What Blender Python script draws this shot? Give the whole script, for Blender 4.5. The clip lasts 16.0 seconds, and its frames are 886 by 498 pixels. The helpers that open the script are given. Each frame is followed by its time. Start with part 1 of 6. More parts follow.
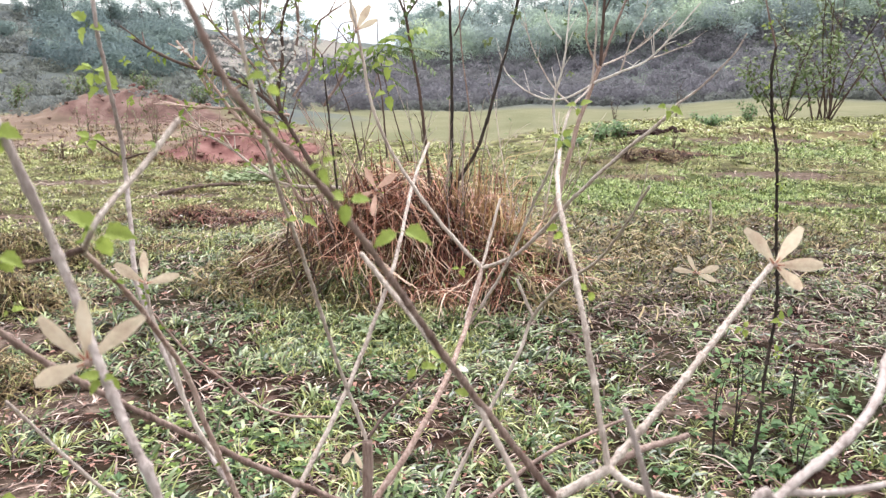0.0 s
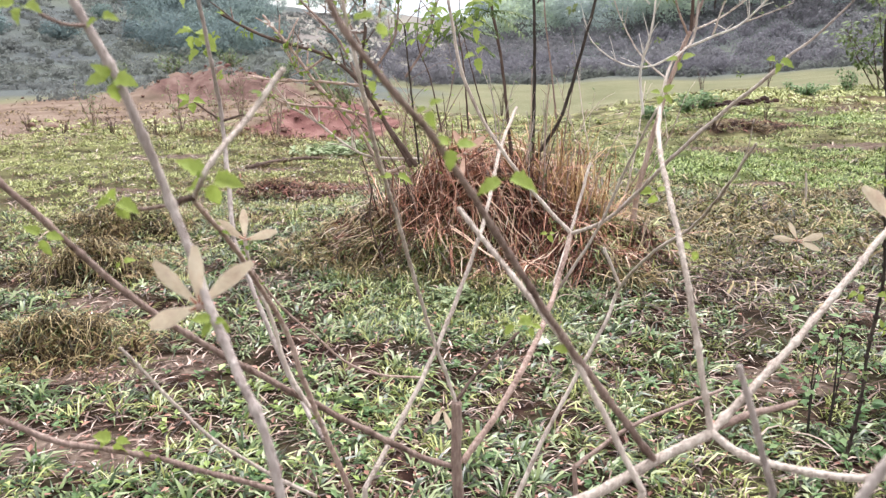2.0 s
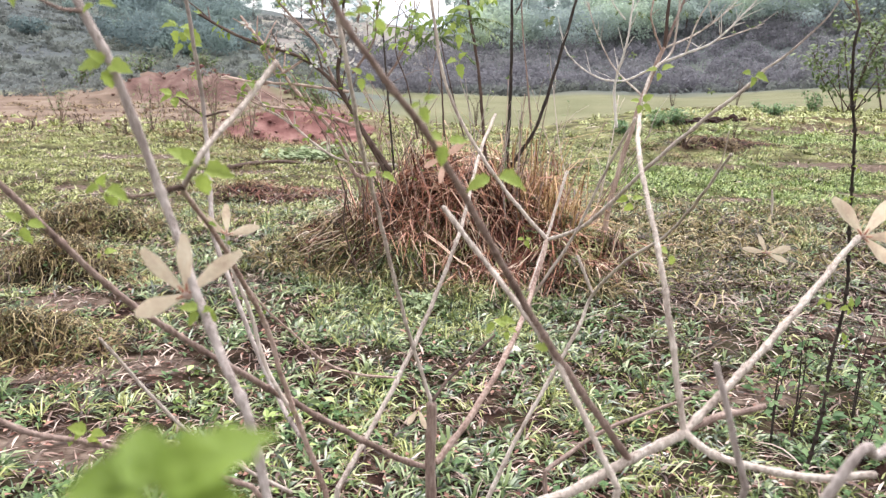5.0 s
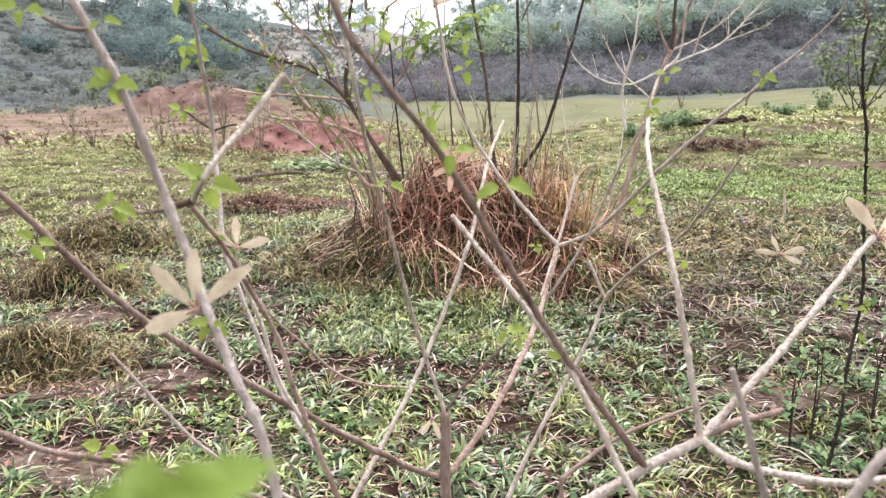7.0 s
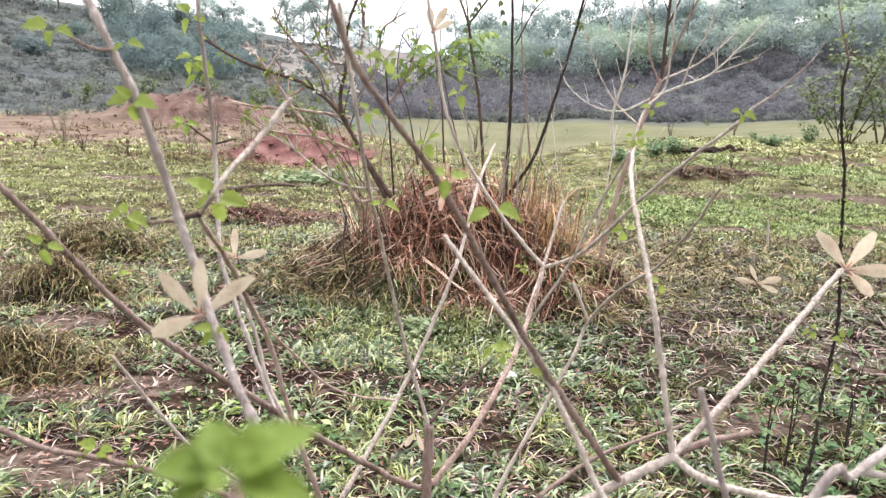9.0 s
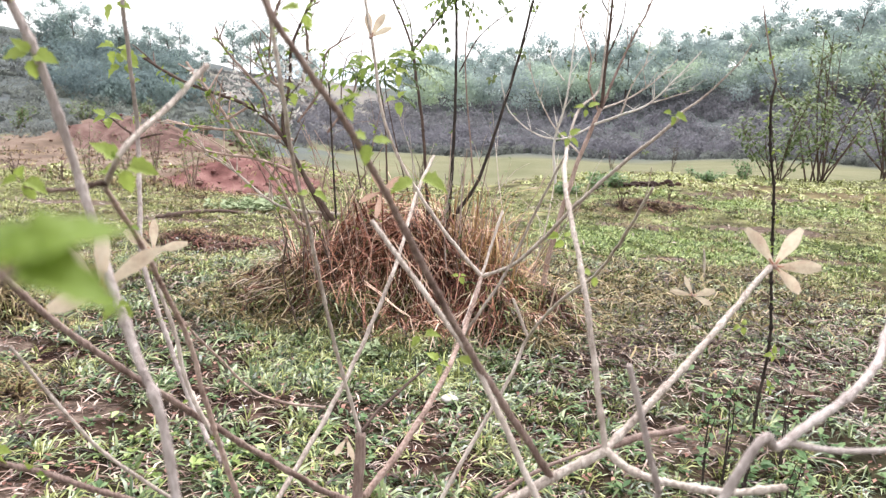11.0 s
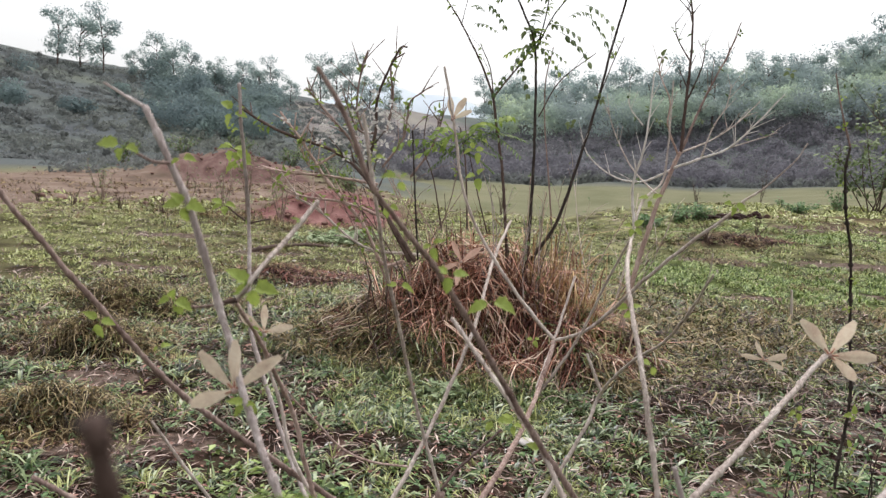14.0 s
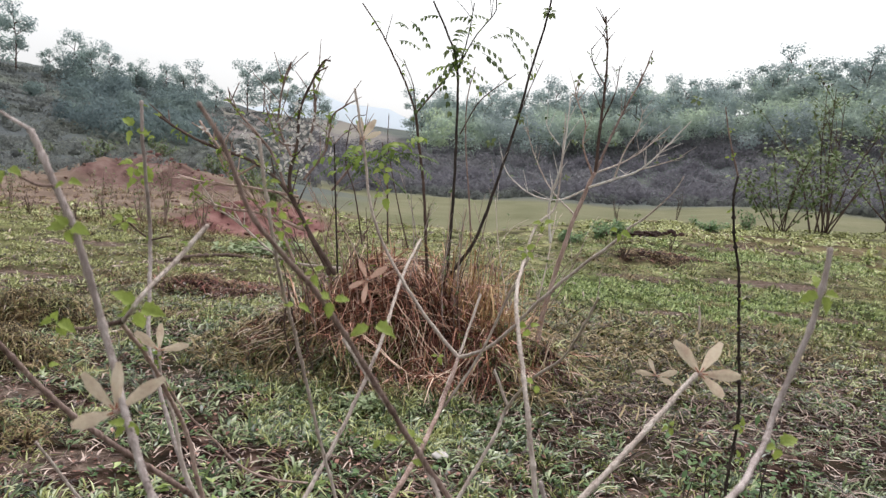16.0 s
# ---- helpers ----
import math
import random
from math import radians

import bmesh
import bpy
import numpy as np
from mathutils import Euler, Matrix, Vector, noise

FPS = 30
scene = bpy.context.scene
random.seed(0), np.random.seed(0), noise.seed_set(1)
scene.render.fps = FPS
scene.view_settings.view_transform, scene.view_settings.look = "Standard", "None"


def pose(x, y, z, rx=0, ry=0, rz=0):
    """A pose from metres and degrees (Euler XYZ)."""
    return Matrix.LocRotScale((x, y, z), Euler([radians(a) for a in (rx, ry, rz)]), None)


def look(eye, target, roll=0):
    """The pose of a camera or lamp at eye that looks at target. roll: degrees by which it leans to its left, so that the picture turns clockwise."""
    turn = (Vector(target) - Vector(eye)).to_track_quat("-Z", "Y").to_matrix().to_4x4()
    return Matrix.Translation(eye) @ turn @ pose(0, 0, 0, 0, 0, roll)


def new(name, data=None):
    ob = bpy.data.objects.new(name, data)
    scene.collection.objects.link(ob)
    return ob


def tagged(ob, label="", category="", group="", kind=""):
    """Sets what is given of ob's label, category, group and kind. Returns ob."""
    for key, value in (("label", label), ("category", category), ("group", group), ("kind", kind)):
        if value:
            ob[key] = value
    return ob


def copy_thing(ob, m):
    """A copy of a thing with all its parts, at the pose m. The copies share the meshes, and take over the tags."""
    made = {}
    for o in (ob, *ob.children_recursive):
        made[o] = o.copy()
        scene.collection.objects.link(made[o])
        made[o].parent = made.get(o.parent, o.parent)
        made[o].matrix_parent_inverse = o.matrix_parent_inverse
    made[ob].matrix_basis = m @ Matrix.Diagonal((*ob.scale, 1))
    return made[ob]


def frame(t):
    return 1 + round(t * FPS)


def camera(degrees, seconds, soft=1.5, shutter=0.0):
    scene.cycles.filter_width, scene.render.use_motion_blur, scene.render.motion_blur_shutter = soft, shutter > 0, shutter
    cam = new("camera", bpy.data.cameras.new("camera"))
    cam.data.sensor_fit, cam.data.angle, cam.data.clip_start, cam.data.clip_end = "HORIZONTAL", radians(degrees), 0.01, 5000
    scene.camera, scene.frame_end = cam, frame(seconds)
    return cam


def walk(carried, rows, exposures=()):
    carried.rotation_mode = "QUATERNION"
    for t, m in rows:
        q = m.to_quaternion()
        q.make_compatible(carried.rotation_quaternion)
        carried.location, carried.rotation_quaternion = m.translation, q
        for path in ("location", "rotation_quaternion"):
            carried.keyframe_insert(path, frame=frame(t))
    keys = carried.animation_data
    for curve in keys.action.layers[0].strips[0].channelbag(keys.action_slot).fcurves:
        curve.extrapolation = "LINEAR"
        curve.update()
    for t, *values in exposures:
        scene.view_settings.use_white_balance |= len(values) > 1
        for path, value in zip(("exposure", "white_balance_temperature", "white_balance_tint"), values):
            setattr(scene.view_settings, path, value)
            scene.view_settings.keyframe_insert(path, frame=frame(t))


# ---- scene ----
cam = camera(62.2, 16.0, soft=1.35)
PATH = [
    (0, (0.07, -0.381, 1.548), (0.052, 1.566, 1.091), 0.3),
    (0.5, (0.049, -0.345, 1.518), (-0.084, 1.581, 0.998), -1.1),
    (1, (0.046, -0.353, 1.511), (-0.097, 1.57, 0.982), -0.7),
    (1.5, (0.045, -0.37, 1.516), (-0.119, 1.554, 0.993), -0.7),
    (2, (0.043, -0.376, 1.519), (-0.183, 1.542, 0.998), -0.8),
    (2.5, (0.031, -0.379, 1.53), (-0.134, 1.558, 1.06), 0.9),
    (3, (0.029, -0.385, 1.534), (-0.109, 1.564, 1.106), 1.4),
    (3.5, (0.024, -0.392, 1.536), (-0.111, 1.555, 1.098), 1.5),
    (4, (0.028, -0.398, 1.522), (-0.13, 1.538, 1.047), 0.8),
    (4.2, (0.026, -0.398, 1.517), (-0.126, 1.533, 1.019), 1.1),
    (6.3, (0.029, -0.383, 1.506), (-0.097, 1.552, 1.013), 0.9),
    (6.5, (0.028, -0.386, 1.506), (-0.087, 1.551, 1.019), 0.9),
    (7, (0.028, -0.388, 1.51), (-0.149, 1.546, 1.031), -0.2),
    (7.5, (0.02, -0.391, 1.503), (-0.16, 1.543, 1.027), 0.5),
    (8, (0.028, -0.42, 1.514), (-0.158, 1.519, 1.061), 0.4),
    (8.5, (0.027, -0.419, 1.522), (-0.115, 1.526, 1.079), 2.0),
    (8.7, (0.026, -0.437, 1.523), (-0.118, 1.509, 1.085), 2.1),
    (10.8, (0.05, -0.428, 1.468), (-0.005, 1.532, 1.073), 2.3),
    (11, (0.052, -0.417, 1.456), (0.05, 1.554, 1.119), 3.3),
    (11.5, (0.049, -0.426, 1.466), (0.076, 1.546, 1.137), 3.7),
    (12, (0.041, -0.458, 1.497), (-0.065, 1.501, 1.107), 2.5),
    (12.5, (0.027, -0.511, 1.526), (-0.245, 1.438, 1.173), 2.4),
    (13, (0.03, -0.516, 1.534), (-0.219, 1.439, 1.196), 2.1),
    (13.5, (0.043, -0.533, 1.571), (-0.191, 1.437, 1.315), 1.8),
    (14, (0.059, -0.539, 1.581), (-0.164, 1.429, 1.305), 2.8),
    (14.5, (0.072, -0.559, 1.603), (-0.036, 1.422, 1.348), 5.4),
    (15, (0.085, -0.58, 1.613), (-0.008, 1.404, 1.379), 5.3),
    (15.5, (0.082, -0.568, 1.61), (0.024, 1.416, 1.36), 5.3),
    (16, (0.117, -0.578, 1.609), (0.087, 1.408, 1.377), 4.4),
]
walk(cam, [(t, look(eye, target, roll)) for t, eye, target, roll in PATH], [(0, 1.34), (8.7, 1.34), (11, 1.4), (12.5, 1.26), (13.2, 1.02), (14, 0.60), (16, 0.53)])

cam.data.dof.use_dof, cam.data.dof.focus_distance, cam.data.dof.aperture_fstop = True, 3.2, 7.5

# ---- world and light: a bright overcast day ----
world = bpy.data.worlds.new("overcast_sky")
scene.world = world
world.use_nodes = True
wn, wl = world.node_tree.nodes, world.node_tree.links
wn.clear()
sky = wn.new("ShaderNodeTexSky")
sky.sky_type, sky.sun_disc = "NISHITA", False
sky.sun_elevation, sky.sun_rotation = radians(60), radians(20)
sky.air_density, sky.dust_density, sky.ozone_density = 1.0, 4.0, 1.0
pale = wn.new("ShaderNodeHueSaturation")
pale.inputs["Saturation"].default_value = 0.12
back = wn.new("ShaderNodeBackground")
back.inputs["Strength"].default_value = 0.13
world_out = wn.new("ShaderNodeOutputWorld")
wl.new(sky.outputs["Color"], pale.inputs["Color"])
cloud = wn.new("ShaderNodeMix")
cloud.data_type = "RGBA"
cloud.inputs[0].default_value = 0.4
cloud.inputs[7].default_value = (7.0, 7.0, 7.1, 1)
wl.new(pale.outputs["Color"], cloud.inputs[6])
wl.new(cloud.outputs[2], back.inputs["Color"])
wl.new(back.outputs["Background"], world_out.inputs["Surface"])
sun = new("sun", bpy.data.lights.new("sun", "SUN"))
sun.data.energy, sun.data.angle, sun.data.color = 1.45, radians(22), (1.0, 0.975, 1.0)
sun.matrix_world = pose(0, 0, 30, 24, 0, 160)


# ---- materials ----
def material(name, tones, scale=20.0, rough=0.8, bump=0.3, island=0.0, translucent=0.0, stretch=(1, 1, 1), detail=6.0, fine=0.35, shine=0.25):
    """Colours mixed by noise at two scales, with relief; island: how far each loose piece has a tone of its own."""
    m = bpy.data.materials.new(name)
    m.use_nodes = True
    n, l = m.node_tree.nodes, m.node_tree.links
    bsdf = n["Principled BSDF"]
    bsdf.inputs["Roughness"].default_value = rough
    bsdf.inputs["Specular IOR Level"].default_value = shine
    where = n.new("ShaderNodeTexCoord")
    turn = n.new("ShaderNodeMapping")
    turn.inputs["Scale"].default_value = stretch
    l.new(where.outputs["Object"], turn.inputs["Vector"])
    big, small = n.new("ShaderNodeTexNoise"), n.new("ShaderNodeTexNoise")
    for tex, s in ((big, scale), (small, scale * 7.3)):
        tex.inputs["Scale"].default_value, tex.inputs["Detail"].default_value = s, detail
        l.new(turn.outputs["Vector"], tex.inputs["Vector"])
    mix = n.new("ShaderNodeMix")
    mix.inputs[0].default_value = fine
    l.new(big.outputs["Fac"], mix.inputs[2])
    l.new(small.outputs["Fac"], mix.inputs[3])
    fac = mix.outputs[0]
    if island:
        geo = n.new("ShaderNodeNewGeometry")
        by = n.new("ShaderNodeMix")
        by.inputs[0].default_value = island
        l.new(fac, by.inputs[2])
        l.new(geo.outputs["Random Per Island"], by.inputs[3])
        fac = by.outputs[0]
    ramp = n.new("ShaderNodeValToRGB")
    low, high = (0.3, 0.7) if not island else (0.3 - 0.28 * island, 0.7 + 0.28 * island)
    for i, tone in enumerate(tones):
        at = low + (high - low) * i / max(1, len(tones) - 1)
        e = ramp.color_ramp.elements[i] if i < 2 else ramp.color_ramp.elements.new(1.0)
        e.position, e.color = at, (*tone, 1)
    l.new(fac, ramp.inputs["Fac"])
    l.new(ramp.outputs["Color"], bsdf.inputs["Base Color"])
    if bump:
        b = n.new("ShaderNodeBump")
        b.inputs["Strength"].default_value, b.inputs["Distance"].default_value = bump, 0.01
        l.new(small.outputs["Fac"], b.inputs["Height"])
        l.new(b.outputs["Normal"], bsdf.inputs["Normal"])
    if translucent:
        thin = n.new("ShaderNodeBsdfTranslucent")
        l.new(ramp.outputs["Color"], thin.inputs["Color"])
        both = n.new("ShaderNodeMixShader")
        both.inputs[0].default_value = translucent
        l.new(bsdf.outputs[0], both.inputs[1])
        l.new(thin.outputs[0], both.inputs[2])
        l.new(both.outputs[0], n["Material Output"].inputs["Surface"])
    return m


bark_pale = material("bark_pale", [(0.24, 0.18, 0.155), (0.54, 0.45, 0.40), (0.80, 0.72, 0.66)], 28, 0.65, 0.7, stretch=(1, 1, 0.25), fine=0.5)
bark_pink = material("bark_pink", [(0.18, 0.11, 0.09), (0.46, 0.325, 0.28), (0.68, 0.54, 0.48)], 28, 0.65, 0.7, stretch=(1, 1, 0.25), fine=0.5)
bark_grey = material("bark_grey", [(0.19, 0.145, 0.135), (0.43, 0.36, 0.34), (0.64, 0.57, 0.55)], 28, 0.65, 0.6, stretch=(1, 1, 0.25), fine=0.45)
bark_white = material("bark_white", [(0.42, 0.36, 0.33), (0.70, 0.64, 0.60), (0.88, 0.84, 0.81)], 28, 0.6, 0.5, stretch=(1, 1, 0.25), fine=0.45)
bark_brown = material("bark_brown", [(0.09, 0.054, 0.045), (0.26, 0.18, 0.155), (0.45, 0.345, 0.305)], 28, 0.65, 0.6, stretch=(1, 1, 0.25), fine=0.45)
bark_dark = material("bark_dark", [(0.045, 0.03, 0.025), (0.10, 0.065, 0.055), (0.17, 0.12, 0.10)], 30, 0.8, 0.5, stretch=(1, 1, 0.35))
bark_black = material("bark_black", [(0.02, 0.015, 0.014), (0.05, 0.038, 0.034), (0.11, 0.085, 0.075)], 30, 0.85, 0.5, stretch=(1, 1, 0.35))
leaf_green = material("leaf_green", [(0.11, 0.175, 0.028), (0.22, 0.31, 0.052), (0.39, 0.46, 0.12)], 30, 0.5, 0.3, 0.5, 0.42)
leaf_dull = material("leaf_dull", [(0.06, 0.095, 0.03), (0.12, 0.17, 0.06), (0.21, 0.25, 0.11)], 25, 0.55, 0.3, 0.6, 0.18)
leaf_tan = material("leaf_tan", [(0.50, 0.33, 0.25), (0.76, 0.64, 0.50), (0.88, 0.81, 0.69)], 30, 0.6, 0.25, 0.25, 0.55)
leaf_pink = material("leaf_pink", [(0.42, 0.23, 0.18), (0.70, 0.46, 0.37), (0.84, 0.63, 0.53)], 30, 0.6, 0.25, 0.25, 0.45)
petal_white = material("petal_white", [(0.62, 0.58, 0.55), (0.82, 0.80, 0.78)], 60, 0.6, 0.1, 0.3, 0.3)
stalk_red = material("stalk_red", [(0.30, 0.09, 0.06), (0.52, 0.24, 0.17)], 40, 0.5, 0.1)
# Palest tone adds glossy blade highlights to the colour, beside the real shine.
grass_green = material("grass_green", [(0.006, 0.013, 0.005), (0.044, 0.080, 0.022), (0.16, 0.215, 0.072), (0.48, 0.525, 0.33)], 1.1, 0.34, 0.0, 0.72, 0.1, shine=0.45)
grass_olive = material("grass_olive", [(0.008, 0.010, 0.004), (0.06, 0.073, 0.02), (0.185, 0.205, 0.058), (0.54, 0.55, 0.28)], 0.8, 0.5, 0.0, 0.6, 0.15, shine=0.15)
grass_lime = material("grass_lime", [(0.018, 0.020, 0.007), (0.20, 0.215, 0.065), (0.44, 0.465, 0.185), (0.78, 0.80, 0.52)], 0.9, 0.5, 0.0, 0.55, 0.2, shine=0.2)
grass_dry = material("grass_dry", [(0.015, 0.007, 0.006), (0.085, 0.045, 0.035), (0.29, 0.185, 0.15), (0.72, 0.58, 0.50)], 1.3, 0.45, 0.0, 0.8, 0.05, shine=0.4)
# Darkest straw tones put the shade of the gaps into colour.
straw_red = material("straw_red", [(0.014, 0.0045, 0.0035), (0.19, 0.062, 0.04), (0.54, 0.245, 0.16), (0.98, 0.78, 0.62)], 4.5, 0.45, 0.0, 0.85, 0.08, shine=0.35)
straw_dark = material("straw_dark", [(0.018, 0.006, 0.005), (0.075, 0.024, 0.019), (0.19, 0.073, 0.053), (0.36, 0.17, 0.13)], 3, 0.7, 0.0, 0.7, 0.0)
litter_brown = material("litter_brown", [(0.014, 0.007, 0.006), (0.07, 0.04, 0.031), (0.20, 0.128, 0.10), (0.52, 0.41, 0.345)], 2.0, 0.5, 0.0, 0.8, 0.05, shine=0.3)
straw_gold = material("straw_gold", [(0.13, 0.065, 0.028), (0.40, 0.245, 0.115), (0.68, 0.49, 0.28)], 2.5, 0.55, 0.0, 0.6, 0.2)
weed_green = material("weed_green", [(0.06, 0.12, 0.05), (0.13, 0.22, 0.09), (0.24, 0.33, 0.15)], 2.0, 0.55, 0.0, 0.7, 0.25)
weed_pale = material("weed_pale", [(0.20, 0.26, 0.13), (0.29, 0.355, 0.20), (0.39, 0.44, 0.28)], 2.0, 0.6, 0.0, 0.6, 0.2)
# Far foliage tones are paler and bluer than the leaves: haze as base colour.
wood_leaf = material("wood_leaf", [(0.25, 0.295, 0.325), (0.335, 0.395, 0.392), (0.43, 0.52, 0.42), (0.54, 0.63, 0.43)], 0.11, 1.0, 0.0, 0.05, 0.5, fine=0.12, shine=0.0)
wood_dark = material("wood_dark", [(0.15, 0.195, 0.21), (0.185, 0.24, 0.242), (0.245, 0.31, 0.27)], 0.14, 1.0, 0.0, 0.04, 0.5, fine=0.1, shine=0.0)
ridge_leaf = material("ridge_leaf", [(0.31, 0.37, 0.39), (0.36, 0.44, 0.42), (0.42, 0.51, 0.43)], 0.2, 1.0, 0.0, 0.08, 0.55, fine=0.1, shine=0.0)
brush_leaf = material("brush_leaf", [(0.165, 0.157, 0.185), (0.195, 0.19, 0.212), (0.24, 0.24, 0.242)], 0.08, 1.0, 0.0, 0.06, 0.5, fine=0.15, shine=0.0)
# Pale blue here is distance haze mixed into the hills' colour.
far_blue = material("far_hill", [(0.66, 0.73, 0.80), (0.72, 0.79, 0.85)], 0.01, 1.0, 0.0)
clod = material("earth_clod", [(0.09, 0.05, 0.04), (0.17, 0.10, 0.08), (0.26, 0.17, 0.14)], 12, 0.95, 0.6)
pit_earth = material("pit_earth", [(0.09, 0.04, 0.036), (0.18, 0.085, 0.078), (0.30, 0.17, 0.155)], 6, 0.95, 0.6)
# Near-black earth, darkened to deepen the shade between straws.
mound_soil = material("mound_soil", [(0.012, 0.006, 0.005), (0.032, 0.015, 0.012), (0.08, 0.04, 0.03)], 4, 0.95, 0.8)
# Hillside scrub greyed to include the haze over the slope.
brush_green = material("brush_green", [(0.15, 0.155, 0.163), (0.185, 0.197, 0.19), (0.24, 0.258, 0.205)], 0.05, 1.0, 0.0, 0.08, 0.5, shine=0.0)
grass_mat = material("grass_mat", [(0.008, 0.005, 0.003), (0.07, 0.05, 0.018), (0.235, 0.172, 0.072), (0.60, 0.48, 0.29)], 3.0, 0.5, 0.0, 0.75, 0.08, shine=0.3)
grass_fresh = material("grass_fresh", [(0.015, 0.028, 0.006), (0.11, 0.17, 0.036), (0.29, 0.375, 0.11), (0.66, 0.74, 0.36)], 1.2, 0.45, 0.0, 0.6, 0.2, shine=0.25)
litter_red = material("litter_red", [(0.04, 0.016, 0.012), (0.19, 0.08, 0.06), (0.46, 0.255, 0.20)], 3, 0.55, 0.2, 0.75, 0.05)
tussock_brown = material("tussock_brown", [(0.02, 0.011, 0.007), (0.085, 0.052, 0.026), (0.22, 0.15, 0.074), (0.44, 0.34, 0.18)], 3, 0.6, 0.0, 0.75, 0.1, shine=0.2)
stone_pale = material("stone_pale", [(0.45, 0.40, 0.38), (0.72, 0.68, 0.66)], 20, 0.8, 0.4)


# ---- the lie of the land ----
def smooth(a, b, v):
    s = np.clip((v - a) / (b - a), 0, 1)
    return s * s * (3 - 2 * s)


PHASE = np.random.RandomState(5).uniform(0, 6.28, (24, 2))


def ripple(x, y, size, count=6, first=0):
    """Smooth uneven noise of about -1 to 1 with bumps of that size."""
    out = np.zeros_like(x)
    for i in range(count):
        a, p = PHASE[first + i]
        k = 6.28 / size * (0.6 + 0.17 * i)
        out = out + np.sin(k * (x * math.cos(a * 3 + i) + y * math.sin(a * 3 + i)) + p)
    return out / count * 1.6


AZ = [-3.2, -1.2, -0.75, -0.56, -0.37, -0.25, -0.14, -0.06, 0.1, 0.17, 0.32, 0.47, 0.6, 0.8, 1.2, 3.2]
RIDGE = [5, 9, 11, 8.6, 6.5, 6.1, 6.0, 6.3, 6.9, 9.5, 11.0, 12.5, 15.5, 17, 10, 5]
BASE = [60, 55, 42, 40, 42, 46, 52, 58, 60, 60, 60, 58, 55, 52, 55, 60]


def land(x, y):
    """The height of the ground, without the mound."""
    x, y = np.asarray(x, float), np.asarray(y, float)
    r, az = np.hypot(x, y), np.arctan2(x, y)
    z = 0.022 * ripple(x, y, 0.9, 6, 0) + 0.03 * ripple(x, y, 2.7, 6, 6) * smooth(1, 5, r)
    z = z + 0.10 * ripple(x, y, 9, 6, 12) * smooth(9, 20, r)
    z = z + 0.30 * smooth(8, 18, y) * smooth(0.5, 6, x)
    crest = np.interp(az, [-3.2, -0.3, -0.1, 0.05, 0.3, 0.6, 3.2], [24, 30, 18, 17, 24, 30, 30])
    z = z - 0.95 * smooth(crest, crest + 5, r) * smooth(-0.32, -0.12, az) * (1 - 0.85 * smooth(0.2, 0.42, az))
    # spoil bank and cut of bare red earth
    bank = np.exp(-((az + 0.41) / 0.10) ** 2) * smooth(26.5, 28.2, r + 0.8 * ripple(x, y, 4.0, 6, 2)) * (1 - smooth(30, 40, r))
    z = z + 0.75 * bank * (1 + 0.45 * ripple(x, y, 1.8, 6, 3) + 0.2 * ripple(x, y, 0.6, 6, 8))
    z = z + 0.4 * np.exp(-((x + 4.7) / 1.1) ** 2) * smooth(15.2, 16.0, y) * (1 - smooth(17, 20, y)) - 0.3 * np.exp(-((x + 4.1) / 1.6) ** 2 - ((y - 14.2) / 1.1) ** 2)
    z = z + 0.09 * np.exp(-((x + 4.4) / 1.7) ** 2 - ((y - 15.2) / 1.8) ** 2) * (ripple(x, y, 0.7, 6, 1) + 0.6 * ripple(x, y, 0.3, 6, 11))
    # low tussock banks on the left
    for bx, by, sx, sy, h in ((-3.55, 5.85, 0.5, 0.25, 0.20), (-3.05, 4.45, 0.38, 0.2, 0.19), (-2.45, 3.12, 0.32, 0.16, 0.13), (-2.7, 7.6, 0.5, 0.3, 0.12), (3.6, 13.1, 0.9, 0.4, 0.16)):
        z = z + h * np.exp(-((x - bx) / sx) ** 2 - ((y - by) / sy) ** 2) - 0.45 * h * np.exp(-((x - bx) / sx) ** 2 - ((y - by + 1.7 * sy) / (0.7 * sy)) ** 2)
    base, top = np.interp(az, AZ, BASE), np.interp(az, AZ, RIDGE)
    hill = smooth(base, base + 62, r)
    z = z + hill * (top + 0.8) + 0.6 * hill * ripple(x, y, 16, 6, 9)
    return z


MX, MY, MA, MB = -0.20, 5.30, 1.42, 0.90


def on_mound(x, y):
    """0 at the mound's middle, 1 at its foot, which comes forward on the right."""
    x, y = np.asarray(x, float), np.asarray(y, float)
    return (np.abs((x - MX) / MA) ** 2.5 + np.abs((y - MY + 0.12 * smooth(-0.4, 0.6, x)) / MB) ** 2.5) ** 0.4


def mound(x, y):
    x, y = np.asarray(x, float), np.asarray(y, float)
    d = on_mound(x, y) + 0.16 * ripple(x, y, 0.8, 6, 4)
    top = 0.52 + 0.06 * ripple(x, y, 0.6, 6, 10) + 0.075 * ripple(x, y, 0.21, 6, 2)
    return np.maximum(top, 0.08) * (1 - smooth(0.18, 1.12, d)) - 0.02 * smooth(0.95, 1.05, on_mound(x, y))


def relief(x, y):
    return land(x, y) + np.maximum(mound(x, y), 0)


def link(name, verts, faces, mat, parent=None, smoothed=False):
    me = bpy.data.meshes.new(name)
    me.from_pydata(np.asarray(verts).tolist() if not isinstance(verts, list) else verts, [], faces)
    me.materials.append(mat)
    if smoothed:
        me.polygons.foreach_set("use_smooth", [True] * len(me.polygons))
    me.update()
    ob = new(name, me)
    ob.parent = parent
    return ob


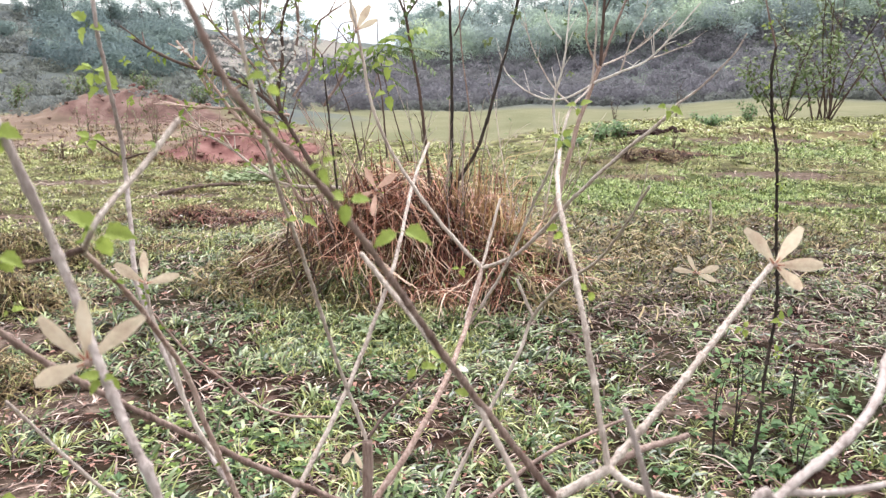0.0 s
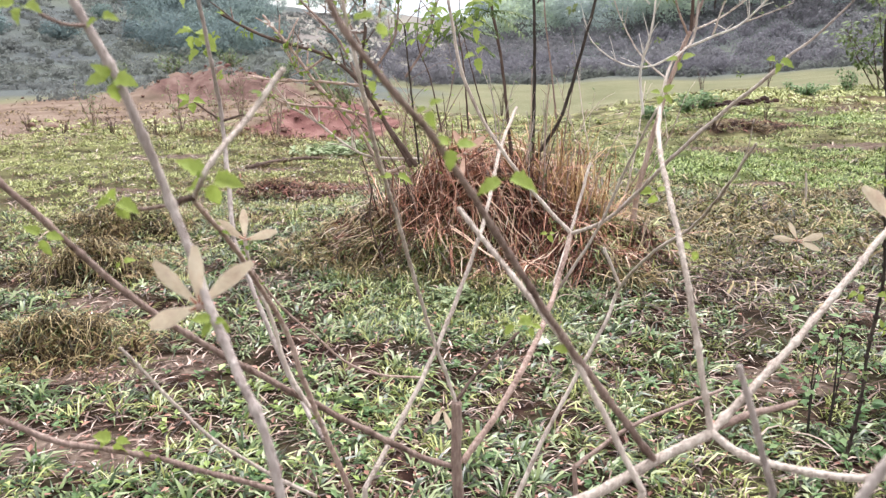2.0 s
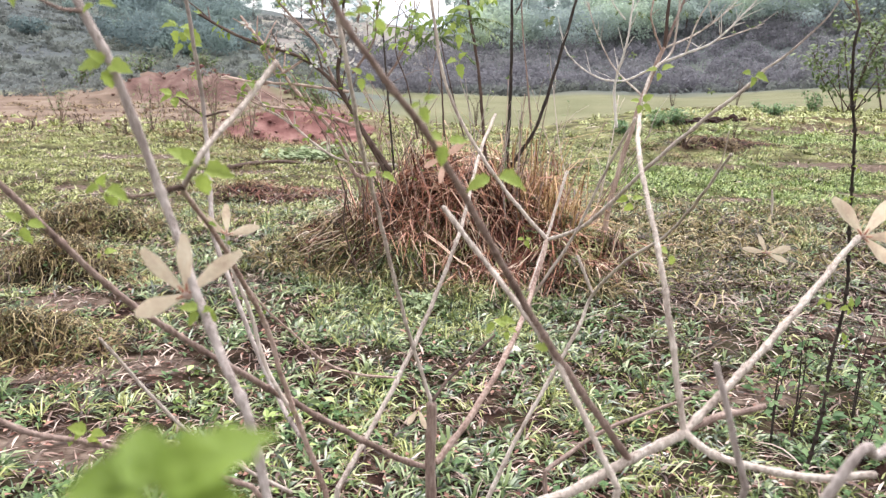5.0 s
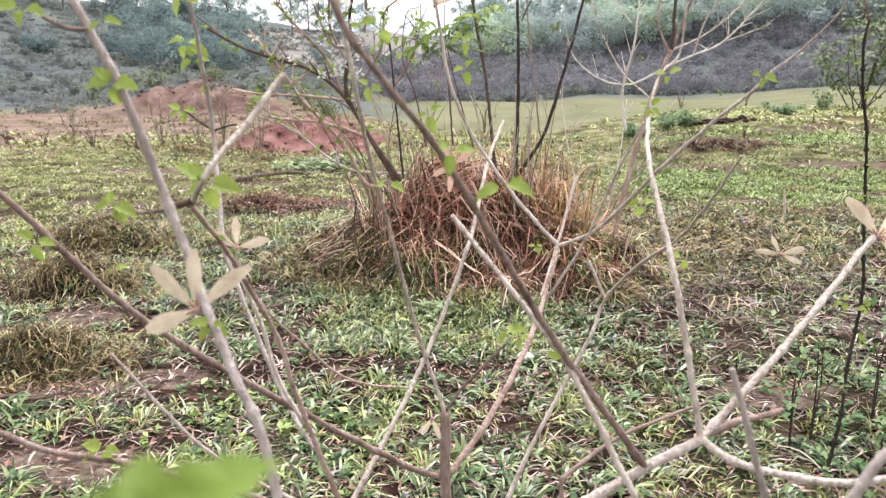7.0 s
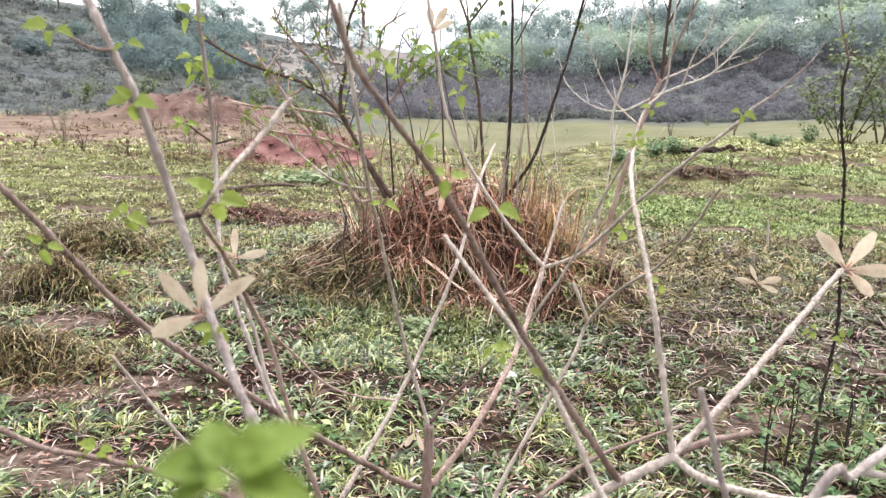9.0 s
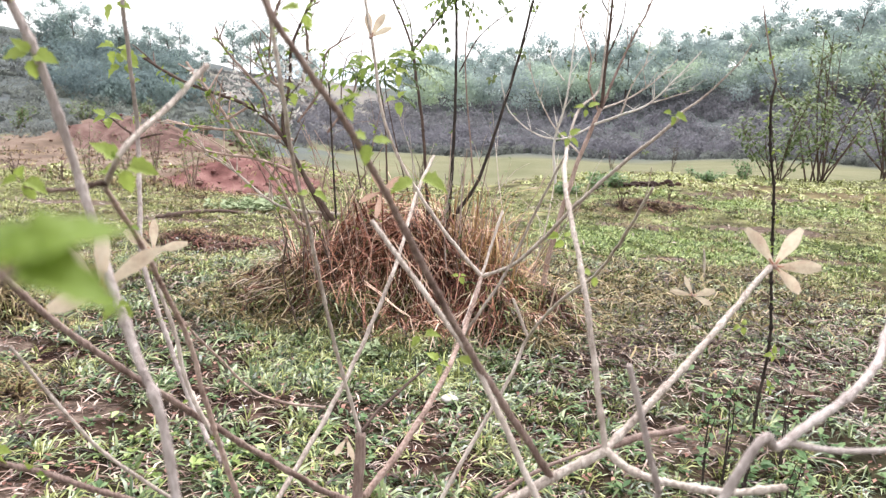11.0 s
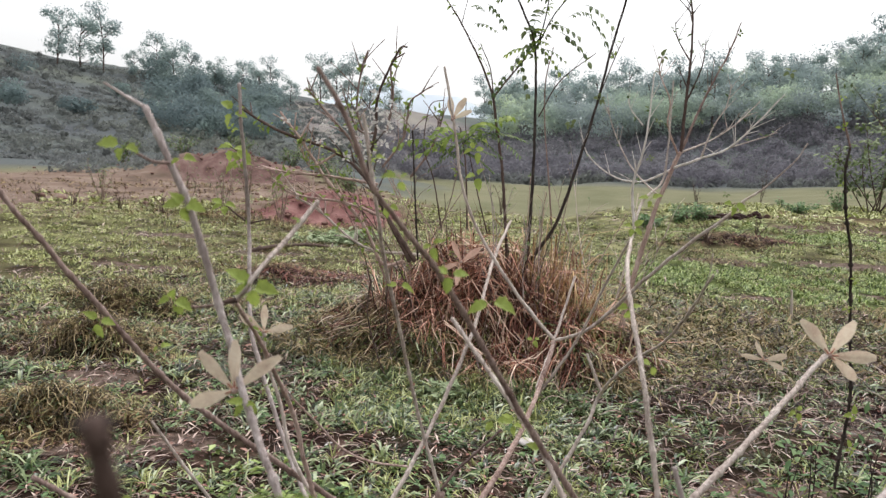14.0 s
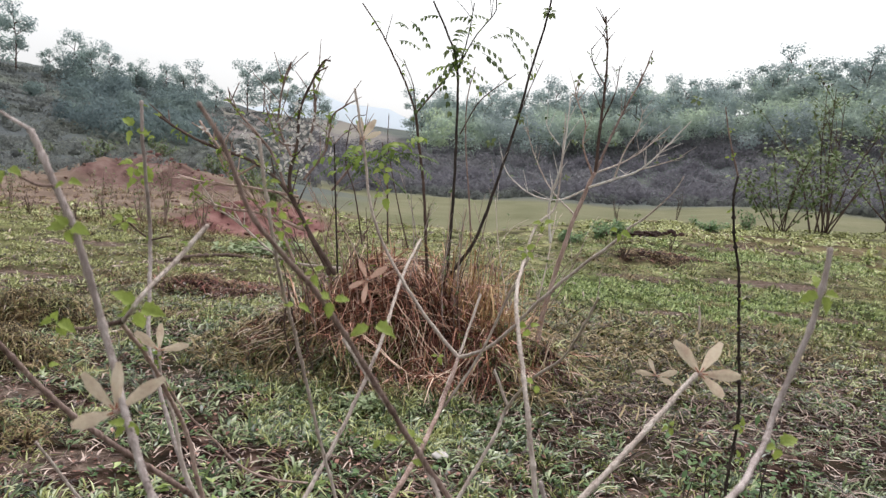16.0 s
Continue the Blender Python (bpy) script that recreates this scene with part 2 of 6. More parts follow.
BARE = ((-2.2, 2.78, 0.42, 0.16), (-1.72, 2.06, 0.34, 0.2), (-1.66, 2.9, 0.26, 0.12), (-2.6, 3.7, 0.3, 0.14), (1.3, 3.0, 0.3, 0.16), (0.35, 3.4, 0.26, 0.12), (2.1, 3.9, 0.35, 0.2),
        (5.2, 11.2, 1.2, 0.4), (6.8, 15.6, 1.6, 0.55), (2.7, 8.2, 0.7, 0.22), (4.7, 8.7, 0.9, 0.25), (3.0, 11.0, 0.8, 0.3), (1.9, 7.2, 0.5, 0.2), (-4.6, 7.6, 0.7, 0.2), (-3.6, 9.0, 0.8, 0.25), (-5.6, 10.4, 0.9, 0.35), (-1.9, 9.0, 0.6, 0.2))


def ground_material():
    m = bpy.data.materials.new("ground_soil")
    m.use_nodes = True
    n, l = m.node_tree.nodes, m.node_tree.links
    bsdf = n["Principled BSDF"]
    bsdf.inputs["Roughness"].default_value = 0.92
    bsdf.inputs["Specular IOR Level"].default_value = 0.04
    geo = n.new("ShaderNodeNewGeometry")

    def tex(scale, detail=8.0):
        t = n.new("ShaderNodeTexNoise")
        t.inputs["Scale"].default_value, t.inputs["Detail"].default_value = scale, detail
        l.new(geo.outputs["Position"], t.inputs["Vector"])
        return t.outputs["Fac"]

    def ramp(fac, stops):
        r = n.new("ShaderNodeValToRGB")
        for i, (at, tone) in enumerate(stops):
            e = r.color_ramp.elements[i] if i < 2 else r.color_ramp.elements.new(at)
            e.position, e.color = at, (*tone, 1) if isinstance(tone, tuple) else (tone, tone, tone, 1)
        l.new(fac, r.inputs["Fac"])
        return r.outputs["Color"]

    def blend(fac, a, b):
        x = n.new("ShaderNodeMix")
        x.data_type = "RGBA"
        l.new(fac, x.inputs[0])
        l.new(a, x.inputs[6])
        l.new(b, x.inputs[7])
        return x.outputs[2]

    def calc(op, a, b):
        x = n.new("ShaderNodeMath")
        x.operation = op
        for i, v in enumerate((a, b)):
            if isinstance(v, (int, float)):
                x.inputs[i].default_value = v
            else:
                l.new(v, x.inputs[i])
        return x.outputs[0]

    def patch(cx, cy, rx, ry, wobble, scale):
        """1 inside an uneven oval of the plan, 0 outside."""
        sep = n.new("ShaderNodeSeparateXYZ")
        l.new(geo.outputs["Position"], sep.inputs[0])
        dx = calc("MULTIPLY", calc("ADD", sep.outputs[0], -cx), 1 / rx)
        dy = calc("MULTIPLY", calc("ADD", sep.outputs[1], -cy), 1 / ry)
        d = calc("SQRT", calc("ADD", calc("MULTIPLY", dx, dx), calc("MULTIPLY", dy, dy)), 0)
        d = calc("ADD", d, calc("MULTIPLY", calc("ADD", tex(scale), -0.5), wobble))
        return ramp(d, [(0.82, 1.0), (1.0, 0.0)])

    # dark ends of soil, turf and far paint in shade between blades
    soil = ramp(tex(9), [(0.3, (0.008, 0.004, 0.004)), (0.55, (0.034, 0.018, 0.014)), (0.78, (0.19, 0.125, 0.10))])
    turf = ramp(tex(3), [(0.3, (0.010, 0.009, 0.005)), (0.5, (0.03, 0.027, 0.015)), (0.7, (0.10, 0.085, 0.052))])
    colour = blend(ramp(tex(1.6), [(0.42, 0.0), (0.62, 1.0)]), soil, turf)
    red = ramp(tex(0.9), [(0.3, (0.115, 0.085, 0.065)), (0.48, (0.185, 0.132, 0.105)), (0.7, (0.25, 0.195, 0.155))])
    deep = ramp(tex(2.5), [(0.32, (0.085, 0.052, 0.045)), (0.5, (0.155, 0.094, 0.084)), (0.66, (0.22, 0.15, 0.132))])
    pit = ramp(tex(2.5), [(0.32, (0.10, 0.045, 0.042)), (0.5, (0.19, 0.092, 0.085)), (0.68, (0.29, 0.165, 0.15))])
    meadow = ramp(tex(0.35), [(0.3, (0.135, 0.138, 0.078)), (0.7, (0.20, 0.19, 0.12))])
    # slope holds a grey-blue haze tint, matched to the scrub on it
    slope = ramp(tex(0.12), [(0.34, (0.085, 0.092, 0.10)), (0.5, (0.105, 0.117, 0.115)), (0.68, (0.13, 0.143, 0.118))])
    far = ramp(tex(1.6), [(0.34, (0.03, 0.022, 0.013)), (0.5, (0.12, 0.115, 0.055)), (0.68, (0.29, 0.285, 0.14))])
    fresh = ramp(tex(1.6), [(0.32, (0.02, 0.02, 0.01)), (0.5, (0.065, 0.08, 0.026)), (0.68, (0.15, 0.18, 0.065))])
    tan = ramp(tex(1.3), [(0.32, (0.06, 0.042, 0.028)), (0.5, (0.14, 0.11, 0.06)), (0.68, (0.24, 0.20, 0.11))])
    length = n.new("ShaderNodeVectorMath")
    length.operation = "LENGTH"
    l.new(geo.outputs["Position"], length.inputs[0])
    dist = length.outputs["Value"]
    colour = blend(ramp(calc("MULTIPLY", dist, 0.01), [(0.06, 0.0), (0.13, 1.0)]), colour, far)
    colour = blend(patch(3.6, 9.5, 2.6, 1.9, 0.9, 0.7), colour, fresh)
    colour = blend(patch(8.6, 18.0, 3.6, 3.4, 0.9, 0.5), colour, tan)
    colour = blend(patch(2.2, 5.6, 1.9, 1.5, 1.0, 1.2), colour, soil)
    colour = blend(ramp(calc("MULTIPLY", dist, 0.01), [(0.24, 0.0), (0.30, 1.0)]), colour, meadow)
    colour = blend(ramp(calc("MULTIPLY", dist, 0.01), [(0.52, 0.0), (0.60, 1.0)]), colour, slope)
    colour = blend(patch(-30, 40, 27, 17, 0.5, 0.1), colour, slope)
    bare = ramp(tex(0.15), [(0.34, (0.17, 0.15, 0.145)), (0.5, (0.21, 0.19, 0.18)), (0.68, (0.25, 0.235, 0.20))])
    colour = blend(patch(-17, 84, 13, 24, 0.6, 0.05), colour, bare)
    colour = blend(patch(-11.5, 19.5, 9.5, 8.2, 0.7, 0.35), colour, red)
    colour = blend(patch(-4.4, 15.4, 1.8, 2.4, 1.3, 1.1), colour, pit)
    colour = blend(patch(-10.8, 25.3, 3.3, 1.8, 0.9, 0.5), colour, deep)
    colour = blend(patch(-12.8, 30.0, 9.0, 3.0, 0.6, 0.4), colour, slope)
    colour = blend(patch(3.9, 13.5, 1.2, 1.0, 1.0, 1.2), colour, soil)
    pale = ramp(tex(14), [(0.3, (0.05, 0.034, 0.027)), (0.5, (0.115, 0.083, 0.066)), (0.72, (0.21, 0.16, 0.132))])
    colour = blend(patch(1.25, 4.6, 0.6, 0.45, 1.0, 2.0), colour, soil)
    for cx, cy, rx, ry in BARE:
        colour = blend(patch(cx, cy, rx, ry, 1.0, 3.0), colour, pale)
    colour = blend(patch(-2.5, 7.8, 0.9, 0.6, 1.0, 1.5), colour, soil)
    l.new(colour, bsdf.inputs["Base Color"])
    b = n.new("ShaderNodeBump")
    b.inputs["Strength"].default_value, b.inputs["Distance"].default_value = 0.7, 0.03
    l.new(tex(30), b.inputs["Height"])
    l.new(b.outputs["Normal"], bsdf.inputs["Normal"])
    return m


# ---- ground: one sheet to the horizon ----
rings = np.concatenate([np.linspace(0.05, 8, 130), np.geomspace(8.1, 60, 110), np.geomspace(61, 3500, 90)])
SPOKES = 260
turn = np.linspace(-math.pi, math.pi, SPOKES + 1)[:-1]
turn = np.sign(turn) * (np.abs(turn / math.pi) ** 1.5) * math.pi
rr, tt = np.meshgrid(rings, turn, indexing="ij")
gx, gy = rr * np.sin(tt), rr * np.cos(tt)
verts = np.stack([gx, gy, land(gx, gy)], -1).reshape(-1, 3)
faces = []
for i in range(len(rings) - 1):
    for j in range(SPOKES):
        k = (j + 1) % SPOKES
        faces.append((i * SPOKES + j, i * SPOKES + k, (i + 1) * SPOKES + k, (i + 1) * SPOKES + j))
faces.append(tuple(range(SPOKES))[::-1])
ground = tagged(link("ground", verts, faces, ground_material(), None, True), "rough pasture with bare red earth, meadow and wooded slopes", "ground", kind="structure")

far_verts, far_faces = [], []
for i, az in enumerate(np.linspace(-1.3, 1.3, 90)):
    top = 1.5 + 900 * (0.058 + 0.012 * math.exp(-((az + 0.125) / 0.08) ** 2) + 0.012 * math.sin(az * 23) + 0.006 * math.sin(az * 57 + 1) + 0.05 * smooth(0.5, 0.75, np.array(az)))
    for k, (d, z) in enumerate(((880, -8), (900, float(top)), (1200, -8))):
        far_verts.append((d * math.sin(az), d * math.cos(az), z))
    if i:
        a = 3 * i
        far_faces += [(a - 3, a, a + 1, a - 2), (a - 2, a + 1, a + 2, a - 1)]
tagged(link("distant_hills", far_verts, far_faces, far_blue, None, True), "far hills with haze painted in as pale blue", "hill", kind="structure")


# ---- builders for plants ----
def part(name, bm, mat, parent, label=""):
    """One mesh object from a bmesh, under a thing or a part."""
    me = bpy.data.meshes.new(name)
    bm.to_mesh(me)
    bm.free()
    me.materials.append(mat)
    me.polygons.foreach_set("use_smooth", [True] * len(me.polygons))
    ob = new(name, me)
    ob.parent = parent
    return tagged(ob, label)


def plant(name, x, y, label, category, group="", z=None):
    ob = new(name)
    ob.empty_display_size = 0.1
    ob["at"] = (x, y, float(relief(x, y)) if z is None else z)
    return tagged(ob, label, category, group)


def curve_points(points, step):
    """A smooth line through the points, cut into short steps."""
    p = [Vector(q) for q in points]
    p = [2 * p[0] - p[1]] + p + [2 * p[-1] - p[-2]]
    out = []
    for i in range(1, len(p) - 2):
        n = max(2, int((p[i + 1] - p[i]).length / step))
        for k in range(n):
            s = k / n
            a, b, c, d = p[i - 1], p[i], p[i + 1], p[i + 2]
            out.append(0.5 * (2 * b + (c - a) * s + (2 * a - 5 * b + 4 * c - d) * s * s + (3 * b - 3 * c + d - a) * s ** 3))
    out.append(p[-2])
    return out


def tube(bm, line, r0, r1, sides=7, nodes=0.0, seed=0, gap=0.075):
    """A tapering, slightly uneven stem along a line, thickened at its nodes, with rounded ends."""
    rnd = random.Random(seed)
    total = sum((b - a).length for a, b in zip(line, line[1:])) or 1e-6
    run, rows = 0.0, []
    up = (line[-1] - line[0]).orthogonal().normalized()
    marks, m = [], rnd.uniform(0.3, 1) * gap
    while m < total:
        marks.append(m)
        m += gap * rnd.uniform(0.7, 1.4)
    for i, q in enumerate(line):
        if i:
            run += (q - line[i - 1]).length
        way = (line[min(i + 1, len(line) - 1)] - line[max(i - 1, 0)]).normalized()
        up = (up - way * up.dot(way)).normalized()
        side = way.cross(up)
        r = r0 + (r1 - r0) * run / total
        if nodes and marks:
            near = min(abs(run - k) for k in marks)
            r *= 1 + nodes * 1.1 * math.exp(-(near / (0.7 * r + 0.0015)) ** 2)
        r *= 1 + rnd.uniform(-0.06, 0.06)
        rows.append([bm.verts.new(q + r * (math.cos(6.2832 * k / sides) * up + math.sin(6.2832 * k / sides) * side)) for k in range(sides)])
    for a, b in zip(rows, rows[1:]):
        for k in range(sides):
            bm.faces.new((a[k], a[(k + 1) % sides], b[(k + 1) % sides], b[k]))
    for row, end in ((rows[0][::-1], line[0]), (rows[-1], line[-1])):
        tip = bm.verts.new(end + (end - (line[1] if end is line[0] else line[-2])).normalized() * (r0 if end is line[0] else r1) * 0.6)
        for k in range(sides):
            bm.faces.new((row[k], row[(k + 1) % sides], tip))


COUNT = [0]


def branch(owner, name, points, r0, r1, mat, nodes=0.0, buds=None):
    COUNT[0] += 1
    step = max(0.004, 0.8 * max(r0, r1))
    line = curve_points(points, step)
    rnd = random.Random(COUNT[0])
    a, b = rnd.uniform(0, 6), rnd.uniform(0, 6)
    w = 0.12 * (r0 + r1) / 2
    line = [q + Vector((math.sin(i * 0.31 + a), math.sin(i * 0.23 + b), math.sin(i * 0.27 + a + b))) * w for i, q in enumerate(line)]
    bm = bmesh.new()
    tube(bm, line, r0, r1, 8, nodes, COUNT[0], 11 * max(r0, 0.004))
    ob = part(name, bm, mat, owner)
    if buds:
        size, count, leaf_mat, shoots = buds
        for _ in range(shoots):
            i = int(len(line) * rnd.uniform(0.3, 0.97))
            q, along = line[i], (line[min(i + 2, len(line) - 1)] - line[max(i - 2, 0)]).normalized()
            way = (along * 0.8 + Vector((rnd.uniform(-1, 1), rnd.uniform(-0.6, 0.6), rnd.uniform(-0.2, 1)))).normalized() * rnd.uniform(2.0, 5.5) * size
            bm = bmesh.new()
            tube(bm, curve_points([q, q + way * 0.5 + Vector((0, 0, 0.1 * size)), q + way], 0.02), r1 * 0.75, r1 * 0.4, 5, 0.5, COUNT[0], 0.03)
            part("twig", bm, mat, ob)
        bm = bmesh.new()
        for _ in range(count):
            q = line[int(len(line) * rnd.uniform(0.25, 1.0)) - 1]
            for _k in range(rnd.choice((1, 2, 2, 3))):
                way = Vector((rnd.uniform(-1, 1), rnd.uniform(-1, 0.6), rnd.uniform(-0.5, 1)))
                leaf_into(bm, q + way * 0.2 * size, way, Vector((rnd.uniform(-0.5, 0.5), -0.6, 0.8)), size * rnd.uniform(0.6, 1.2), size * rnd.uniform(0.4, 0.6), 0.25, 0.3, 3)
        part("young_leaves", bm, leaf_mat, ob)
    return ob


def leaf_into(bm, base, way, face, length, width, curl=0.15, fold=0.18, cells=5, point=1.0, blunt=False):
    """A leaf blade with a folded midrib, from its base along way, its upper side towards face."""
    way = way.normalized()
    side = way.cross(face)
    side = side.normalized() if side.length > 1e-4 else way.orthogonal().normalized()
    top = side.cross(way).normalized()
    rows = []
    for i in range(cells + 1):
        s = i / cells
        mid = base + way * length * s - top * (curl * length * s * s)
        half = width / 2 * (math.sin(math.pi * min(1, s ** 0.75 * 0.97 + 0.03)) ** 0.8) if i < cells else width * 0.02 * point
        if blunt:
            half = width / 2 * max(0.05, min(1.0, 0.12 + 1.5 * s) * (1 - max(0, (s - 0.5) / 0.5) ** 4.0)) if i < cells else width * 0.2
        half = max(half, width * 0.03)
        if cells > 5 and not blunt:
            half *= 0.86 + 0.28 * (i % 2)
            mid = mid + top * (0.05 * width * math.sin(2.3 * i + 40 * width + 9 * base.x))
        rows.append([bm.verts.new(mid + side * half * k + top * (fold * half * abs(k))) for k in (-1, 0, 1)])
    for a, b in zip(rows, rows[1:]):
        for k in (0, 1):
            bm.faces.new((a[k], a[k + 1], b[k + 1], b[k]))


def leaves(owner, at, size, angle, mat, count=2):
    """A few young leaves round a node, on short stalks."""
    COUNT[0] += 1
    rnd = random.Random(COUNT[0] * 7)
    at = Vector(at)
    count += 1
    for k in range(count):
        a = angle + math.pi * k + rnd.uniform(-0.5, 0.5) if count <= 2 else angle + 6.283 * k / count + rnd.uniform(-0.4, 0.4)
        way = Vector((math.cos(a), rnd.uniform(-0.7, 0.3), math.sin(a) * 0.7 - 0.1))
        face = Vector((rnd.uniform(-0.3, 0.3), -0.75, 0.75 + rnd.uniform(-0.3, 0.3)))
        bm = bmesh.new()
        s = 0.64 * size * rnd.uniform(0.6, 1.15)
        start = at + way.normalized() * s * 0.25
        tube(bm, [at, at.lerp(start, 0.5) + Vector((0, 0, 0.02 * s)), start], 0.02 * s, 0.016 * s, 4)
        leaf_into(bm, start, way, face, s, s * rnd.uniform(0.6, 0.78), rnd.uniform(0.1, 0.8), rnd.uniform(0.2, 0.8), 7)
        part("leaf", bm, mat, owner)


def rosette(owner, at, angles, size, mat=None, label="tan dry leaf"):
    """A spray of dry tan leaves at a shoot's end, one at each angle (degrees, seen from the front)."""
    COUNT[0] += 1
    rnd = random.Random(COUNT[0] * 3)
    at = Vector(at)
    for a in angles:
        a = math.radians(a)
        way = Vector((math.cos(a), rnd.uniform(-0.35, 0.1), math.sin(a)))
        bm = bmesh.new()
        s = size * rnd.uniform(0.9, 1.12)
        leaf_into(bm, at, way, Vector((rnd.uniform(-0.3, 0.3), -1, 0.35)), s, s * rnd.uniform(0.24, 0.31), rnd.uniform(-0.1, 0.22), rnd.uniform(0.15, 0.4), 9, 1.0, True)
        blade = part("dry_leaf", bm, mat or leaf_tan, owner, label)
        bm = bmesh.new()
        tube(bm, [at - way * 0.02 * s, at + way * 0.09 * s + Vector((0, -0.012 * s, 0)), at + way * 0.2 * s + Vector((0, -0.012 * s, 0))], 0.03 * s, 0.012 * s, 5)
        part("leaf_stalk", bm, stalk_red, blade, "pinkish red leaf stalk")
    bm = bmesh.new()
    bmesh.ops.create_icosphere(bm, subdivisions=2, radius=size * 0.075)
    bmesh.ops.translate(bm, vec=at, verts=bm.verts)
    part("bud", bm, bark_pink, owner)


def pinnate(owner, at, length, angle, mat, pairs=5):
    """A feather-shaped leaf with paired leaflets on a drooping stalk."""
    COUNT[0] += 1
    rnd = random.Random(COUNT[0] * 5)
    at = Vector(at)
    way = Vector((math.cos(angle), rnd.uniform(-0.5, 0.5), math.sin(angle) * 0.8)).normalized()
    line = [at + way * length * s - Vector((0, 0, (0.5 if pairs == 5 else 0.28) * length * s * s)) for s in np.linspace(0, 1, 11)]
    bm = bmesh.new()
    tube(bm, line, 0.008 * length + 0.0006, 0.0006, 4)
    slim = 5 / pairs
    for i in ((2, 4, 6, 8, 10) if pairs == 5 else range(1, 11)):
        for k in (-1, 1):
            out = way.cross(Vector((0, 0, 1))).normalized() * k * 0.9 + way * 0.5 - Vector((0, 0, rnd.uniform(0.3, 0.8) * slim))
            leaf_into(bm, line[i], out, Vector((0.3 * k, -0.7, 0.6)), length * 0.29 * slim ** 0.4 * rnd.uniform(0.8, 1.1), length * 0.125 * slim, 0.3, 0.25, 4)
    part("leaf", bm, mat, owner)


def flower(owner, at):
    COUNT[0] += 1
    rnd = random.Random(COUNT[0])
    at = Vector(at)
    bm = bmesh.new()
    for k in range(9):
        way = Vector((rnd.uniform(-1, 1), rnd.uniform(-1, 0.3), rnd.uniform(-0.8, 1)))
        leaf_into(bm, at + way * 0.015, way, Vector((0, -1, 0.3)), rnd.uniform(0.024, 0.04), 0.015, 0.2, 0.2, 3)
    part("blossom", bm, petal_white, owner, "small white blossom")


# ---- mound ----
us, vs = np.linspace(0, 1.04, 60), np.linspace(0, 2 * math.pi, 121)[:-1]
uu, vv = np.meshgrid(us, vs, indexing="ij")
mxx, myy = MX + 1.2 * MA * uu * np.cos(vv), MY - 0.1 + 1.2 * MB * uu * np.sin(vv)
mz = land(mxx, myy) + mound(mxx, myy) - 0.03 * (uu > 1.0)
faces = [(i * 120 + j, i * 120 + (j + 1) % 120, (i + 1) * 120 + (j + 1) % 120, (i + 1) * 120 + j) for i in range(1, 59) for j in range(120)]
faces.append(tuple(120 + j for j in range(120))[::-1])
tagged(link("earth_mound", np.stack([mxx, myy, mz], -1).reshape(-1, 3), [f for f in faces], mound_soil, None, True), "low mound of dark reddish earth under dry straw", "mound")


# ---- blades of grass and straw ----
def blades(name, x, y, length, width, lean, mat, label, category, seed, height=relief, rise=1.0, toward=None, lift=0.0):
    """Many bent blades as one object: two quads and a tip each."""
    rs = np.random.RandomState(seed)
    n = len(x)
    if toward is None:
        a = rs.uniform(0, 2 * math.pi, n)
    else:
        a = toward + rs.normal(0, 0.7, n)
    z = height(x, y) - 0.004 + lift
    hx, hy = np.cos(a), np.sin(a)
    up = np.clip(rs.normal(1 - lean, 0.22, n), 0.05, 1) * rise
    out = np.sqrt(np.clip(1 - np.minimum(up, 1) ** 2, 0.02, 1))
    droop = rs.uniform(0.1, 0.6, n) * length
    twist = rs.uniform(0, math.pi, n)
    sx, sy, sz = -hy * np.cos(twist * 0.3), hx * np.cos(twist * 0.3), 0.35 * np.sin(twist)
    base = np.stack([x, y, z], -1)
    mid = base + np.stack([hx * out, hy * out, up], -1) * (length * 0.55)[:, None]
    tip = base + np.stack([hx * out * 1.25, hy * out * 1.25, up], -1) * length[:, None] - np.stack([0 * x, 0 * x, droop], -1)
    floor = height(tip[:, 0], tip[:, 1]) + 0.006 + lift
    tip[:, 2] = np.maximum(tip[:, 2], floor)
    mid[:, 2] = np.maximum(mid[:, 2], height(mid[:, 0], mid[:, 1]) + 0.008 + lift)
    side = np.stack([sx, sy, sz], -1) * (width / 2)[:, None]
    verts = np.stack([base - side * 0.8, base + side * 0.8, mid + side, mid - side, tip], 1).reshape(-1, 3)
    k = np.arange(n) * 5
    me = bpy.data.meshes.new(name)
    me.vertices.add(5 * n)
    me.vertices.foreach_set("co", verts.ravel())
    loops = np.stack([k, k + 1, k + 2, k + 3, k + 3, k + 2, k + 4], 1).ravel()
    me.loops.add(len(loops))
    me.loops.foreach_set("vertex_index", loops)
    starts = np.stack([np.arange(n) * 7, np.arange(n) * 7 + 4], 1).ravel()
    me.polygons.add(2 * n)
    me.polygons.foreach_set("loop_start", starts)
    me.polygons.foreach_set("loop_total", np.tile([4, 3], n))
    me.update(calc_edges=True)
    me.validate()
    me.materials.append(mat)
    return tagged(new(name, me), label, category, kind="stuff")


